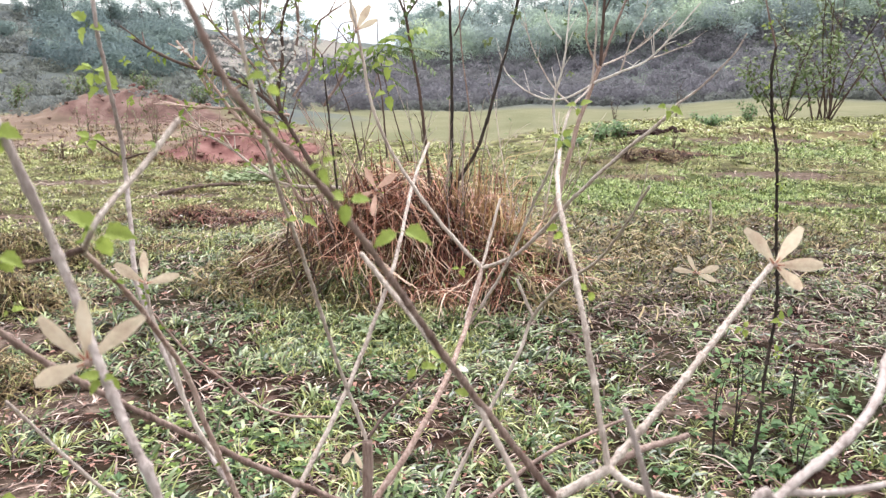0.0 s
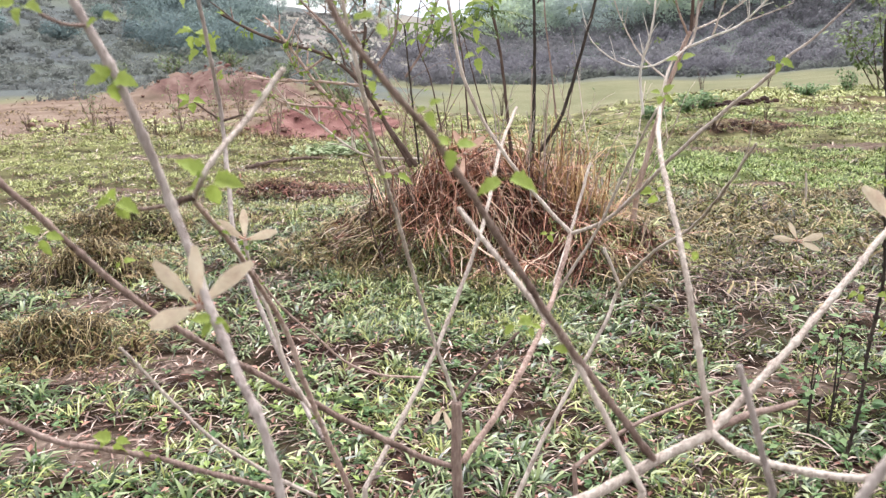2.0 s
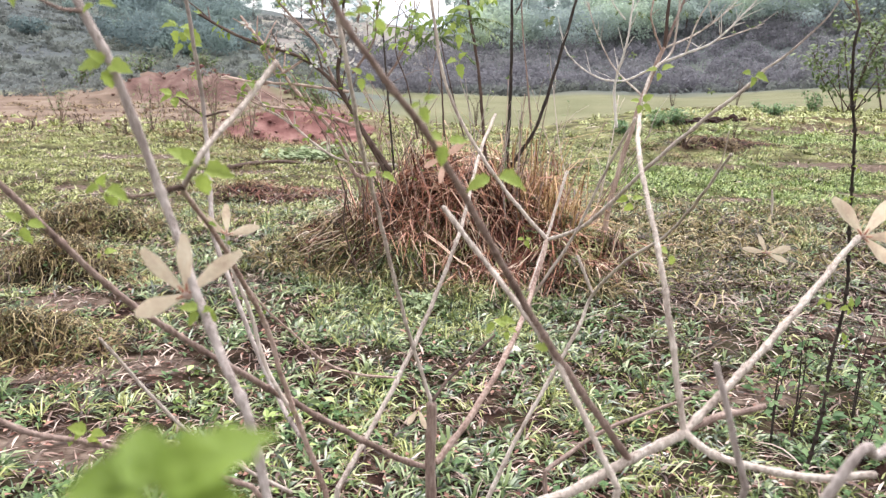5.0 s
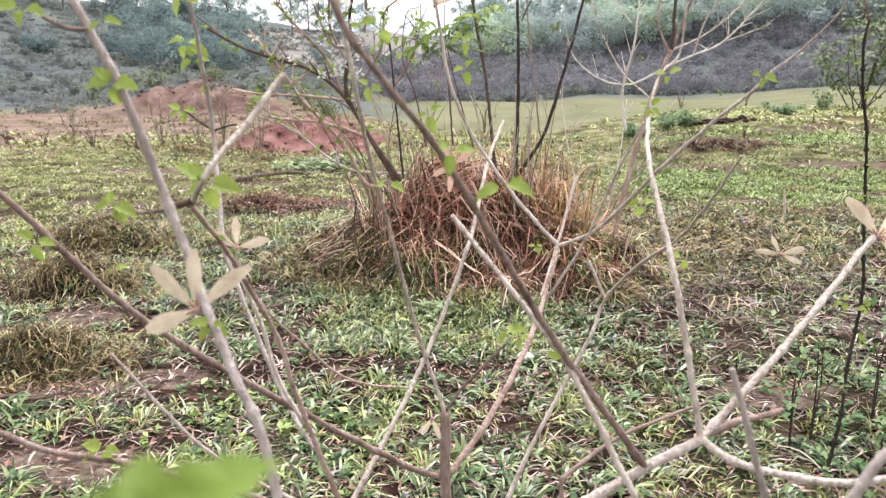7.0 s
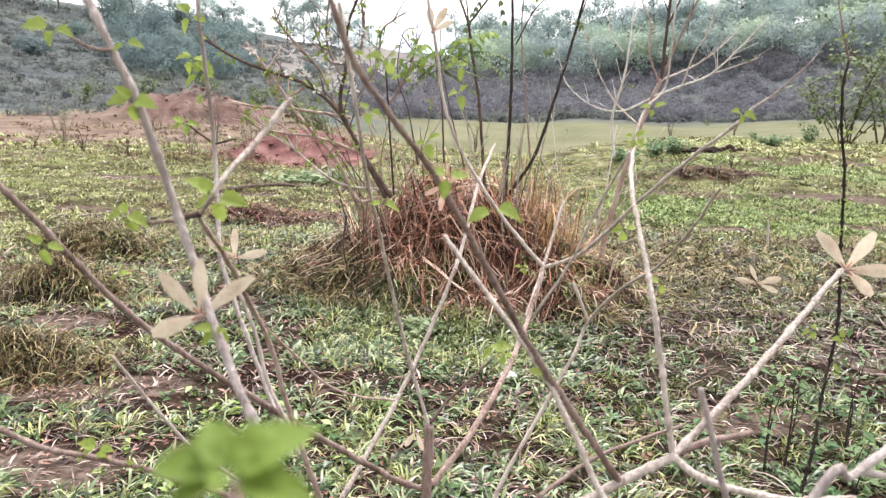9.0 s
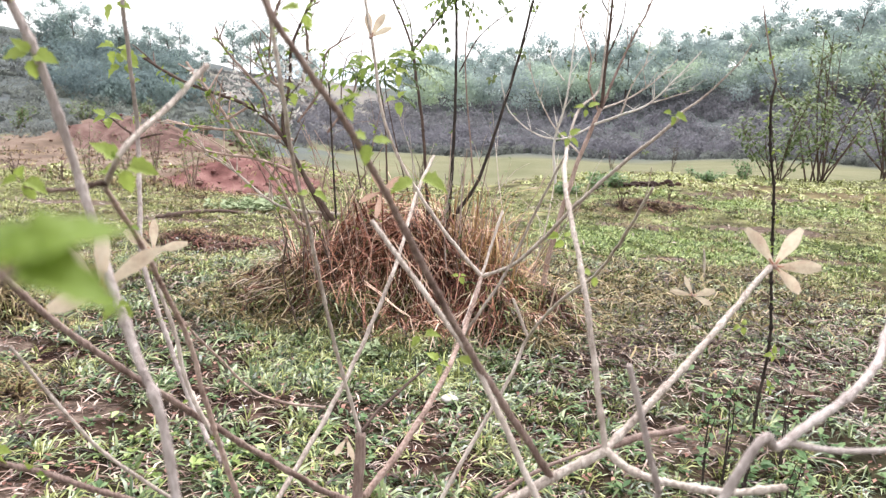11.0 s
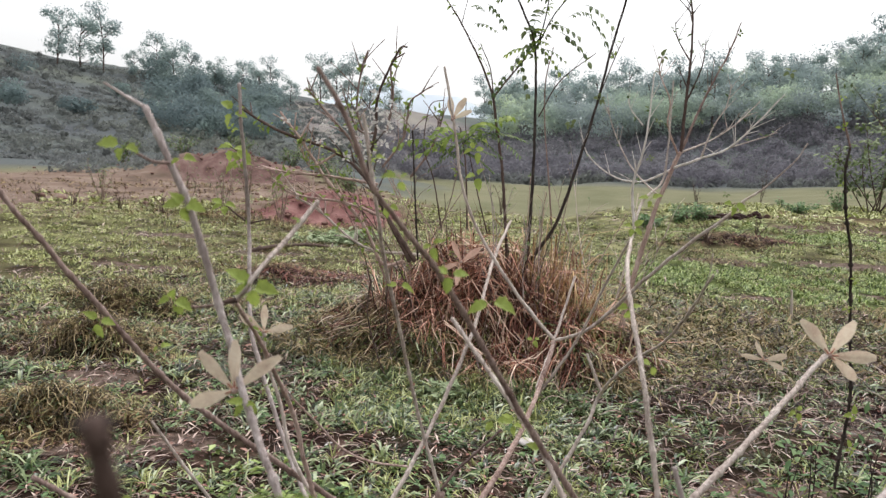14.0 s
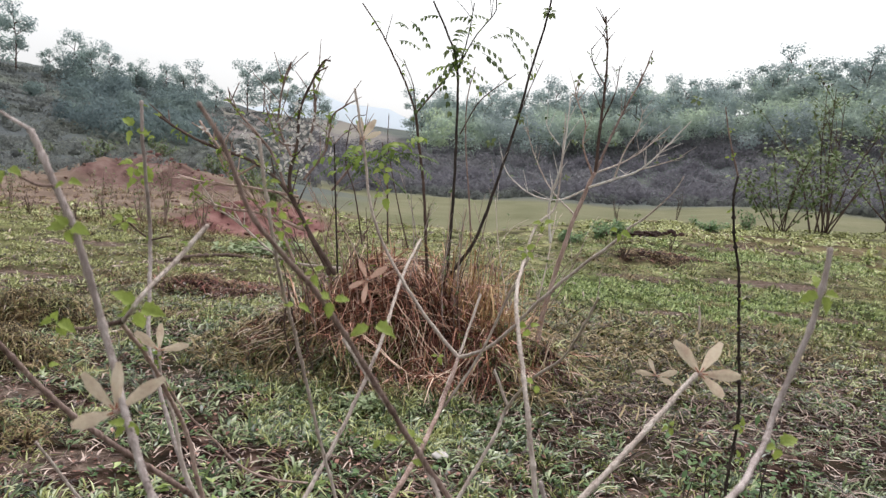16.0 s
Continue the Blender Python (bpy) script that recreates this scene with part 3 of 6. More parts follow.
def strands(name, x, y, heading, length, width, arch, mat, label, category, seed, lift=0.03, wander=1.0, segs=4):
    """Long bent straws that lie over the ground, arching a little between root and tip."""
    rs = np.random.RandomState(seed)
    n = len(x)
    a, px, py = heading + 0.0, x + 0.0, y + 0.0
    over = rs.uniform(0.0, lift, n)
    tip = np.abs(rs.normal(0, 0.10, n)) * length
    tilt = rs.uniform(-0.9, 0.9, n)
    bend = rs.normal(0, wander, n)
    rows = []
    for k in range(segs + 1):
        f = k / segs
        z = relief(px, py) + over + arch * length * math.sin(math.pi * f) + tip * f * f
        half = width / 2 * (1 - 0.65 * f)
        side = np.stack([-np.sin(a) * np.cos(tilt), np.cos(a) * np.cos(tilt), np.sin(tilt)], -1) * half[:, None]
        mid = np.stack([px, py, z], -1)
        rows.append(np.stack([mid - side, mid + side], 1))
        a = a + bend / segs + rs.normal(0, 0.22, n)
        px, py = px + np.cos(a) * length / segs, py + np.sin(a) * length / segs
    verts = np.stack(rows, 1).reshape(-1, 3)
    base = (np.arange(n) * 2 * (segs + 1))[:, None] + 2 * np.arange(segs)[None, :]
    loops = np.stack([base, base + 1, base + 3, base + 2], -1).reshape(-1)
    me = bpy.data.meshes.new(name)
    me.vertices.add(len(verts))
    me.vertices.foreach_set("co", verts.ravel())
    me.loops.add(len(loops))
    me.loops.foreach_set("vertex_index", loops)
    me.polygons.add(n * segs)
    me.polygons.foreach_set("loop_start", np.arange(n * segs) * 4)
    me.polygons.foreach_set("loop_total", np.full(n * segs, 4))
    me.update(calc_edges=True)
    me.validate()
    me.materials.append(mat)
    return tagged(new(name, me), label, category, kind="stuff")


def fan(n, r0, r1, spread, seed, power=1.0):
    """Places in a sector of the plan, ahead of the origin."""
    rs = np.random.RandomState(seed)
    r = r0 + (r1 - r0) * rs.uniform(0, 1, n) ** power
    a = rs.uniform(-spread, spread, n)
    return r * np.sin(a), -0.4 + r * np.cos(a), rs


def patchy(x, y, size, cut, first=0):
    return ripple(x, y, size, 6, first) + 0.6 * ripple(x, y, size * 0.37, 6, (first + 7) % 18) > cut


def red_ground(x, y):
    return (np.hypot((x + 13.5) / 11, (y - 25) / 9.5) < 0.95) | (np.hypot((x + 4.4) / 2.0, (y - 15.8) / 2.8) < 1)


def bare_spot(x, y):
    near = np.zeros(np.shape(x), bool)
    for cx, cy, rx, ry in BARE:
        near |= np.hypot((x - cx) / rx, (y - cy) / ry) + 0.3 * ripple(x, y, 0.3, 6, 5) < 0.85
    near |= np.hypot((x - 1.25) / 0.5, (y - 4.6) / 0.35) + 0.4 * ripple(x, y, 0.4, 6, 3) < 0.85
    return near | (np.hypot((x - 3.9) / 1.0, (y - 13.5) / 0.8) < 1) | (np.hypot((x + 2.5) / 0.75, (y - 7.75) / 0.5) < 1)


def tufts(name, x, y, per, spread, length, width, lean, mat, label, seed):
    """Grass in tufts: blades that lean outwards from shared roots."""
    rs = np.random.RandomState(seed)
    n = len(x) * per
    a, size = rs.uniform(0, 2 * math.pi, n), np.repeat(rs.uniform(0.55, 1.25, len(x)), per)
    d = np.abs(rs.normal(0, spread, n))
    px, py = np.repeat(x, per) + d * np.cos(a), np.repeat(y, per) + d * np.sin(a)
    return blades(name, px, py, rs.uniform(length[0], length[1], n) * size, rs.uniform(width[0], width[1], n), lean, mat, label, "grass", seed + 100, toward=a)


def off_mound(x, y, edge):
    return on_mound(x, y) > edge


# near: tufts of fresh grass with bare soil and litter between them
x, y, rs = fan(3700, 1.3, 8.5, 0.74, 11, 0.85)
keep = ~bare_spot(x, y) & patchy(x, y, 0.6, -0.35 + 0.7 * smooth(0.3, 1.4, x) * (1 - smooth(6.0, 7.5, y))) & off_mound(x, y, 0.92)
tufts("grass", x[keep], y[keep], 13, 0.022, (0.045, 0.13), (0.006, 0.017), 0.5, grass_green, "tufts of short fresh green grass", 1)
x, y, rs = fan(1700, 1.5, 8.5, 0.74, 19, 0.9)
keep = ~bare_spot(x, y) & patchy(x, y, 0.9, 0.0 + 0.8 * smooth(0.3, 1.4, x) * (1 - smooth(6.0, 7.5, y)), 3) & off_mound(x, y, 0.92)
tufts("grass", x[keep], y[keep], 14, 0.03, (0.05, 0.14), (0.005, 0.010), 0.42, grass_lime, "tufts of yellow-green grass", 20)
x, y, rs = fan(33000, 1.3, 9.0, 0.74, 12, 0.8)
keep = patchy(x, y, 0.8, -0.7 + 0.65 * smooth(0.3, 1.4, x) * (1 - smooth(4.5, 6.5, y)), 5) & off_mound(x, y, 0.85)
x, y = x[keep], y[keep]
n = len(x)
blades("dry_grass", x, y, rs.uniform(0.03, 0.13, n), rs.uniform(0.004, 0.011, n), 0.85, grass_dry, "dry fallen grass stalks and litter", "grass", 2)
# the pasture goes on behind and beside
rs = np.random.RandomState(29)
r, a = 9.5 * np.sqrt(rs.uniform(0.01, 1, 4500)), rs.uniform(0.70, 2 * math.pi - 0.70, 4500)
x, y = r * np.sin(a), -0.4 + r * np.cos(a)
keep = patchy(x, y, 0.8, -0.4)
tufts("grass", x[keep], y[keep], 8, 0.04, (0.05, 0.13), (0.010, 0.024), 0.5, grass_green, "tufts of short fresh green grass", 30)
r, a = 9.5 * np.sqrt(rs.uniform(0.01, 1, 1000)), rs.uniform(0.70, 2 * math.pi - 0.70, 1000)
x, y = r * np.sin(a), -0.4 + r * np.cos(a)
tufts("grass", x, y, 9, 0.05, (0.05, 0.14), (0.010, 0.022), 0.45, grass_lime, "tufts of yellow-green grass", 32)
# middle distance
x, y, rs = fan(7600, 6.5, 18, 0.66, 13, 0.8)
keep = patchy(x, y, 1.3, -0.45 + 0.85 * smooth(-0.5, 2.5, x), 2) & ~bare_spot(x, y) & ~red_ground(x, y)
tufts("grass", x[keep], y[keep], 14, 0.06, (0.045, 0.115), (0.007, 0.016), 0.45, grass_lime, "yellow-green pasture grass", 3)
x, y, rs = fan(6200, 5.0, 16, 0.6, 23, 0.9)
keep = (x > 0.5) & (y > 6.5) & patchy(x, y, 1.1, 0.25, 4) & off_mound(x, y, 1.0) & ~bare_spot(x, y)
tufts("grass", x[keep], y[keep], 14, 0.05, (0.05, 0.12), (0.009, 0.02), 0.4, grass_olive, "olive green strip of grass", 24)
rs = np.random.RandomState(90)
x, y = rs.normal(3.3, 1.1, 1700), rs.normal(9.4, 0.8, 1700)
keep = patchy(x, y, 0.9, -0.5, 3) & off_mound(x, y, 1.1) & ~bare_spot(x, y)
tufts("grass", x[keep], y[keep], 12, 0.05, (0.05, 0.12), (0.009, 0.018), 0.42, grass_fresh, "fresh bright green patch of grass", 91)
x, y = rs.normal(2.2, 1.1, 3800), rs.normal(4.6, 0.9, 3800)
keep = (x > 0.75) & patchy(x, y, 0.4, -0.1, 7)
x, y = x[keep], y[keep]
strands("dry_grass", x, y, rs.uniform(0, 6.283, len(x)), rs.uniform(0.07, 0.26, len(x)), rs.uniform(0.006, 0.013, len(x)), 0.12, litter_brown, "fallen brown stalks between the grass", "grass", 92, 0.03)
x, y = rs.normal(1.7, 0.8, 2000), rs.normal(6.2, 0.8, 2000)
keep = patchy(x, y, 0.45, -0.35, 9) & off_mound(x, y, 0.95)
x, y = x[keep], y[keep]
strands("dry_grass", x, y, rs.uniform(0, 6.283, len(x)), rs.uniform(0.09, 0.28, len(x)), rs.uniform(0.009, 0.017, len(x)), 0.3, grass_mat, "matted olive-brown grass beyond the mound", "grass", 93, 0.04)
x, y = rs.normal(1.9, 0.9, 520), rs.normal(6.1, 0.9, 520)
keep = patchy(x, y, 0.5, -0.2, 2) & off_mound(x, y, 0.95)
tufts("grass", x[keep], y[keep], 13, 0.035, (0.05, 0.15), (0.007, 0.015), 0.4, grass_olive, "olive grass growing through the matted grass", 94)
x, y = rs.normal(2.2, 1.0, 620), rs.normal(4.5, 1.0, 620)
keep = (x > 0.7) & patchy(x, y, 0.35, 0.0, 11)
tufts("grass", x[keep], y[keep], 12, 0.025, (0.045, 0.12), (0.006, 0.014), 0.48, grass_green, "scattered green grass between fallen stalks", 95)
x, y = rs.normal(6.0, 2.0, 1500), rs.normal(14.5, 0.9, 1500)
keep = patchy(x, y, 1.2, -0.3, 8) & (x > 2.5) & ~bare_spot(x, y)
tufts("grass", x[keep], y[keep], 12, 0.07, (0.06, 0.14), (0.012, 0.022), 0.42, grass_fresh, "fresh green strip of grass along the pasture's edge", 96)
x, y = rs.uniform(0.2, 1.9, 420), rs.uniform(1.5, 3.4, 420)
keep = patchy(x, y, 0.3, -0.25, 5)
tufts("grass", x[keep], y[keep], 11, 0.025, (0.045, 0.11), (0.005, 0.011), 0.48, grass_olive, "olive grass between bare spots", 97)
x, y, rs = fan(5600, 5.5, 17, 0.62, 27, 0.85)
keep = off_mound(x, y, 1.1) & ~red_ground(x, y) & ~bare_spot(x, y)
tufts("grass", x[keep], y[keep], 9, 0.07, (0.03, 0.075), (0.010, 0.022), 0.5, grass_olive, "short cropped pasture grass", 28)
x, y, rs = fan(15000, 6.0, 20, 0.66, 15, 0.75)
keep = patchy(x, y, 1.5, -0.2 + 0.6 * smooth(0, 3, x), 6) & ~red_ground(x, y)
x, y = x[keep], y[keep]
n = len(x)
blades("dry_grass", x, y, rs.uniform(0.08, 0.22, n), rs.uniform(0.008, 0.02, n), 0.8, grass_dry, "dry brown stalks in the pasture", "grass", 16)
x, y, rs = fan(4600, 16, 34, 0.62, 14, 0.8)
keep = patchy(x, y, 2.2, -0.3, 8) & ~red_ground(x, y)
keep &= np.hypot(x, y) < np.interp(np.arctan2(x, y), [-1, -0.3, -0.1, 0.05, 0.3, 0.6], [30, 30, 18, 17, 25, 31])
tufts("grass", x[keep], y[keep], 12, 0.12, (0.08, 0.2), (0.025, 0.06), 0.45, grass_lime, "yellow-green pasture grass", 4)


# tussocks that lie over the low banks
def tussock(cx, cy, sx, sy, n, seed):
    rs = np.random.RandomState(seed)
    k = 12
    mx, my, size = rs.normal(cx, sx, k), rs.normal(cy, sy, k), rs.uniform(0.35, 1.0, k)
    which = rs.randint(0, k, n)
    x, y = mx[which] + rs.normal(0, 0.07, n) * size[which], my[which] + rs.normal(0, 0.06, n) * size[which]
    out = np.arctan2(y - my[which], x - mx[which])
    blades("tussock", x, y, rs.uniform(0.05, 0.17, n) * size[which], rs.uniform(0.006, 0.014, n), 0.55, tussock_brown, "matted brown grass on a low bank", "grass", seed, toward=out)
    m = n // 2
    x, y = rs.normal(cx, sx * 1.15, m), rs.normal(cy, sy * 1.1, m)
    strands("tussock", x, y, rs.uniform(0, 6.283, m), rs.uniform(0.05, 0.14, m), rs.uniform(0.004, 0.008, m), 0.3, grass_mat, "matted olive-brown grass on a low bank", "grass", seed + 300, 0.05)
    m = n // 6
    x, y = rs.normal(cx, sx * 1.1, m), rs.normal(cy + 0.8 * sy, sy, m)
    blades("tussock", x, y, rs.uniform(0.04, 0.12, m), rs.uniform(0.006, 0.013, m), 0.55, grass_lime, "yellow-green grass on a low bank", "grass", seed + 1)


tussock(-3.55, 5.8, 0.40, 0.22, 2600, 51)
tussock(-3.05, 4.4, 0.30, 0.18, 2200, 53)
tussock(-2.45, 3.08, 0.24, 0.14, 1800, 55)
tussock(-2.7, 7.6, 0.45, 0.35, 1000, 57)
tussock(3.6, 13.0, 0.75, 0.45, 1500, 59)
tussock(4.2, 21.6, 0.5, 0.3, 500, 61)
tussock(5.7, 22.3, 0.5, 0.3, 500, 63)
tussock(4.0, 6.8, 0.4, 0.25, 600, 65)

rnd = random.Random(500)
for k in range(20):
    tx, ty = rnd.uniform(1.2, 8.0), rnd.uniform(7.0, 17.0)
    if tx < 0.62 * ty:
        tussock(tx, ty, rnd.uniform(0.15, 0.45), rnd.uniform(0.10, 0.2), 260, 520 + 2 * k)
for k in range(12):
    tx, ty = rnd.uniform(-6.0, -1.6), rnd.uniform(6.0, 12.0)
    if tx > -0.62 * ty:
        tussock(tx, ty, rnd.uniform(0.15, 0.4), rnd.uniform(0.10, 0.2), 220, 580 + 2 * k)

for bx, by, n, seed in ((3.9, 13.4, 700, 66), (-2.5, 7.7, 900, 67)):
    rs = np.random.RandomState(seed)
    x, y = rs.normal(bx, 0.45, n), rs.normal(by, 0.28, n)
    blades("dry_grass", x, y, rs.uniform(0.06, 0.2, n), rs.uniform(0.008, 0.018, n), 0.75, straw_dark, "dark rotting stalks on bare soil", "grass", seed)

# straw over the mound, in matted clumps with dark hollows between
rs = np.random.RandomState(31)


def over_mound(n, r0, r1):
    r, a = np.sqrt(rs.uniform(r0 * r0, r1 * r1, n)), rs.uniform(0, 2 * math.pi, n)
    x = MX + MA * r * np.cos(a)
    return x, MY - 0.12 * smooth(-0.4, 0.6, x) + MB * r * np.sin(a)


def downhill(x, y):
    """The way the mound falls at a place."""
    e = 0.05
    return np.arctan2(relief(x, y - e) - relief(x, y + e), relief(x - e, y) - relief(x + e, y))


# dark straw beneath as painted shade of the gaps, then red-brown straw over the top and front, olive mats on the flanks
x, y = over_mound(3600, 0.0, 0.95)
strands("straw", x, y, downhill(x, y) + rs.normal(0, 1.2, len(x)), rs.uniform(0.10, 0.26, len(x)), rs.uniform(0.006, 0.013, len(x)), 0.10, straw_dark, "dark maroon straw painting shade into the mound's gaps", "straw", 5, 0.03)


def straw_clumps(cx, cy, per, length, arch, mat, label, seed, width=(0.004, 0.010)):
    """Straws that spring from shared roots and bend outwards, a little more downhill."""
    n = len(cx) * per
    size = np.repeat(rs.uniform(0.6, 1.25, len(cx)), per)
    x, y = np.repeat(cx, per) + rs.normal(0, 0.025, n), np.repeat(cy, per) + rs.normal(0, 0.025, n)
    a = rs.uniform(0, 6.283, n)
    down = downhill(x, y)
    a = np.where(rs.uniform(0, 1, n) < 0.45, down + rs.normal(0, 0.6, n), a)
    strands("straw", x, y, a, rs.uniform(length[0], length[1], n) * size, rs.uniform(width[0], width[1], n), arch, mat, label, "straw", seed, 0.02, 0.8)


cx, cy = over_mound(250, 0.0, 0.92)
hollow = np.hypot((cx - 0.30) / 0.32, (cy - 4.75) / 0.20) < 1
keep = (cx > -0.75 + rs.normal(0, 0.2, len(cx))) & (cx < 0.75) & (~hollow | (rs.uniform(0, 1, len(cx)) < 0.3))
straw_clumps(cx[keep], cy[keep], 11, (0.10, 0.34), 0.36, straw_red, "reddish brown dry straw in clumps on the mound", 6, (0.006, 0.014))
x, y = over_mound(620, 0.0, 0.98)
keep = x > -0.7
x, y = x[keep], y[keep]
strands("straw", x, y, downhill(x, y) + rs.normal(0, 0.9, len(x)), rs.uniform(0.14, 0.42, len(x)), rs.uniform(0.005, 0.010, len(x)), 0.12, straw_red, "loose red-brown straws lying over the mound", "straw", 40, 0.1)
cx, cy = over_mound(420, 0.25, 1.22)
keep = (cx < -0.15 + rs.normal(0, 0.25, len(cx))) | ((cx > 0.55) & (rs.uniform(0, 1, len(cx)) < 0.45))
straw_clumps(cx[keep], cy[keep], 17, (0.07, 0.22), 0.35, grass_mat, "matted olive-brown grass on the flanks of the mound", 34, (0.006, 0.014))
cx, cy = over_mound(170, 0.3, 1.15)
keep = (cx < -0.1) | (cx > 0.5)
tufts("grass", cx[keep], cy[keep], 12, 0.03, (0.06, 0.16), (0.005, 0.011), 0.35, grass_olive, "olive green grass growing on the mound", 41)
cx, cy = over_mound(150, 0.0, 1.0)
tufts("straw", cx, cy, 9, 0.035, (0.07, 0.22), (0.006, 0.013), 0.45, tussock_brown, "olive-brown grass between the straw of the mound", 43)
cx, cy = rs.uniform(-1.3, 0.1, 120), rs.uniform(4.25, 4.8, 120)
tufts("grass", cx, cy, 11, 0.03, (0.06, 0.17), (0.006, 0.013), 0.4, grass_olive, "olive green grass over the front of the mound", 44)
# stalks bent over from the crest towards the hollow below the dark stems
n = 220
x, y = rs.normal(-0.66, 0.2, n), rs.normal(5.15, 0.2, n)
strands("straw", x, y, rs.normal(-0.45, 0.3, n), rs.uniform(0.4, 0.85, n), rs.uniform(0.006, 0.012, n), 0.16, straw_red, "long bent red-brown stalks over the crest of the mound", "straw", 10, 0.22, 0.5, 5)
x, y = over_mound(150, 0.0, 0.95)
strands("straw", x, y, rs.uniform(0, 6.283, len(x)), rs.uniform(0.2, 0.5, len(x)), rs.uniform(0.007, 0.012, len(x)), 0.06, leaf_tan, "pale broken stalks lying on the mound", "straw", 35, 0.1, 0.4)
# dark clumps stand in for the deep shade below the stems
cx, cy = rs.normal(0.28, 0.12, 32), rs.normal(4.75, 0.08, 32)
straw_clumps(cx, cy, 14, (0.08, 0.26), 0.4, straw_dark, "dark straw painting shade into the hollow of the mound", 46, (0.006, 0.013))
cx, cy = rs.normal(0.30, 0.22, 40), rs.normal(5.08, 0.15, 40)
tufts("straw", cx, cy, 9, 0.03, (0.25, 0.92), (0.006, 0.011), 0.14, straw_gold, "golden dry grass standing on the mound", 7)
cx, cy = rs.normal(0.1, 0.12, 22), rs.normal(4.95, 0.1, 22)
tufts("straw", cx, cy, 12, 0.04, (0.12, 0.34), (0.008, 0.014), 0.25, straw_dark, "dark stalks round the foot of the stems", 42)
cx, cy = np.append(rs.normal(-0.5, 0.25, 22), rs.normal(0.30, 0.18, 14)), np.append(rs.normal(5.25, 0.15, 22), rs.normal(5.0, 0.12, 14))
tufts("straw", cx, cy, 8, 0.05, (0.25, 0.75), (0.007, 0.012), 0.3, straw_red, "red-brown dry stems standing on the mound", 36)
cx, cy = rs.uniform(-1.05, 0.55, 70), rs.normal(5.15, 0.2, 70)
tufts("straw", cx, cy, 4, 0.05, (0.28, 0.75), (0.005, 0.010), 0.16, straw_dark, "dark dead stalks standing on the crest of the mound", 47)
cx, cy = rs.uniform(-1.05, -0.1, 45), rs.normal(5.1, 0.22, 45)
tufts("straw", cx, cy, 4, 0.05, (0.28, 0.8), (0.005, 0.009), 0.2, straw_red, "reddish dead stalks standing on the crest of the mound", 48)
cx, cy = rs.normal(0.35, 0.1, 40), rs.normal(4.95, 0.1, 40)
weeds_at = (cx, cy)
cx, cy = rs.normal(0.6, 0.3, 110), rs.normal(5.0, 0.25, 110)
tufts("grass", cx, cy, 13, 0.03, (0.07, 0.22), (0.006, 0.013), 0.35, grass_lime, "yellow-green grass on the mound", 8)
cx, cy = over_mound(420, 0.62, 1.25)
keep = (cx < 0.2) | (rs.uniform(0, 1, len(cx)) < 0.3)
tufts("grass", cx[keep], cy[keep], 13, 0.03, (0.05, 0.15), (0.006, 0.013), 0.42, grass_lime, "mixed green grass at the foot of the mound", 9)
cx, cy = rs.uniform(-0.25, 0.5, 24), rs.uniform(4.35, 4.6, 24)
straw_clumps(cx, cy, 11, (0.08, 0.26), 0.3, straw_red, "reddish straw slipped to the foot of the mound", 49, (0.006, 0.013))
cx, cy = rs.normal(1.25, 0.4, 150), rs.normal(4.7, 0.5, 150)
tufts("grass", cx, cy, 12, 0.03, (0.05, 0.14), (0.006, 0.013), 0.45, grass_olive, "olive grass beside the mound", 51)
x, y = rs.normal(1.2, 0.35, 900), rs.normal(4.8, 0.5, 900)
strands("dry_grass", x, y, rs.uniform(0, 6.283, len(x)), rs.uniform(0.06, 0.22, len(x)), rs.uniform(0.006, 0.012, len(x)), 0.15, litter_brown, "fallen brown stalks beside the mound", "grass", 53, 0.03)
cx, cy = over_mound(650, 0.82, 1.3)
keep = (cx < 0.5) | (rs.uniform(0, 1, len(cx)) < 0.5)
cx, cy = cx[keep], cy[keep]
tufts("grass", cx, cy, 13, 0.025, (0.05, 0.13), (0.006, 0.014), 0.5, grass_green, "fresh green grass at the foot of the mound", 33)
cx, cy = rs.uniform(-1.0, 0.5, 380), rs.uniform(3.25, 4.5, 380)
tufts("grass", cx, cy, 12, 0.025, (0.05, 0.12), (0.007, 0.015), 0.5, grass_green, "fresh green grass before the mound", 37)
cx, cy = rs.uniform(-1.1, 0.3, 150), rs.uniform(3.4, 4.5, 150)
tufts("grass", cx, cy, 12, 0.03, (0.05, 0.13), (0.006, 0.012), 0.45, grass_lime, "yellow-green grass before the mound", 38)
x, y = over_mound(3000, 0.5, 1.3)
x, y = x[x < 0.5], y[x < 0.5]
blades("dry_grass", x, y, rs.uniform(0.06, 0.22, len(x)), rs.uniform(0.006, 0.013, len(x)), 0.7, grass_dry, "dry grass at the foot of the mound", "grass", 18)


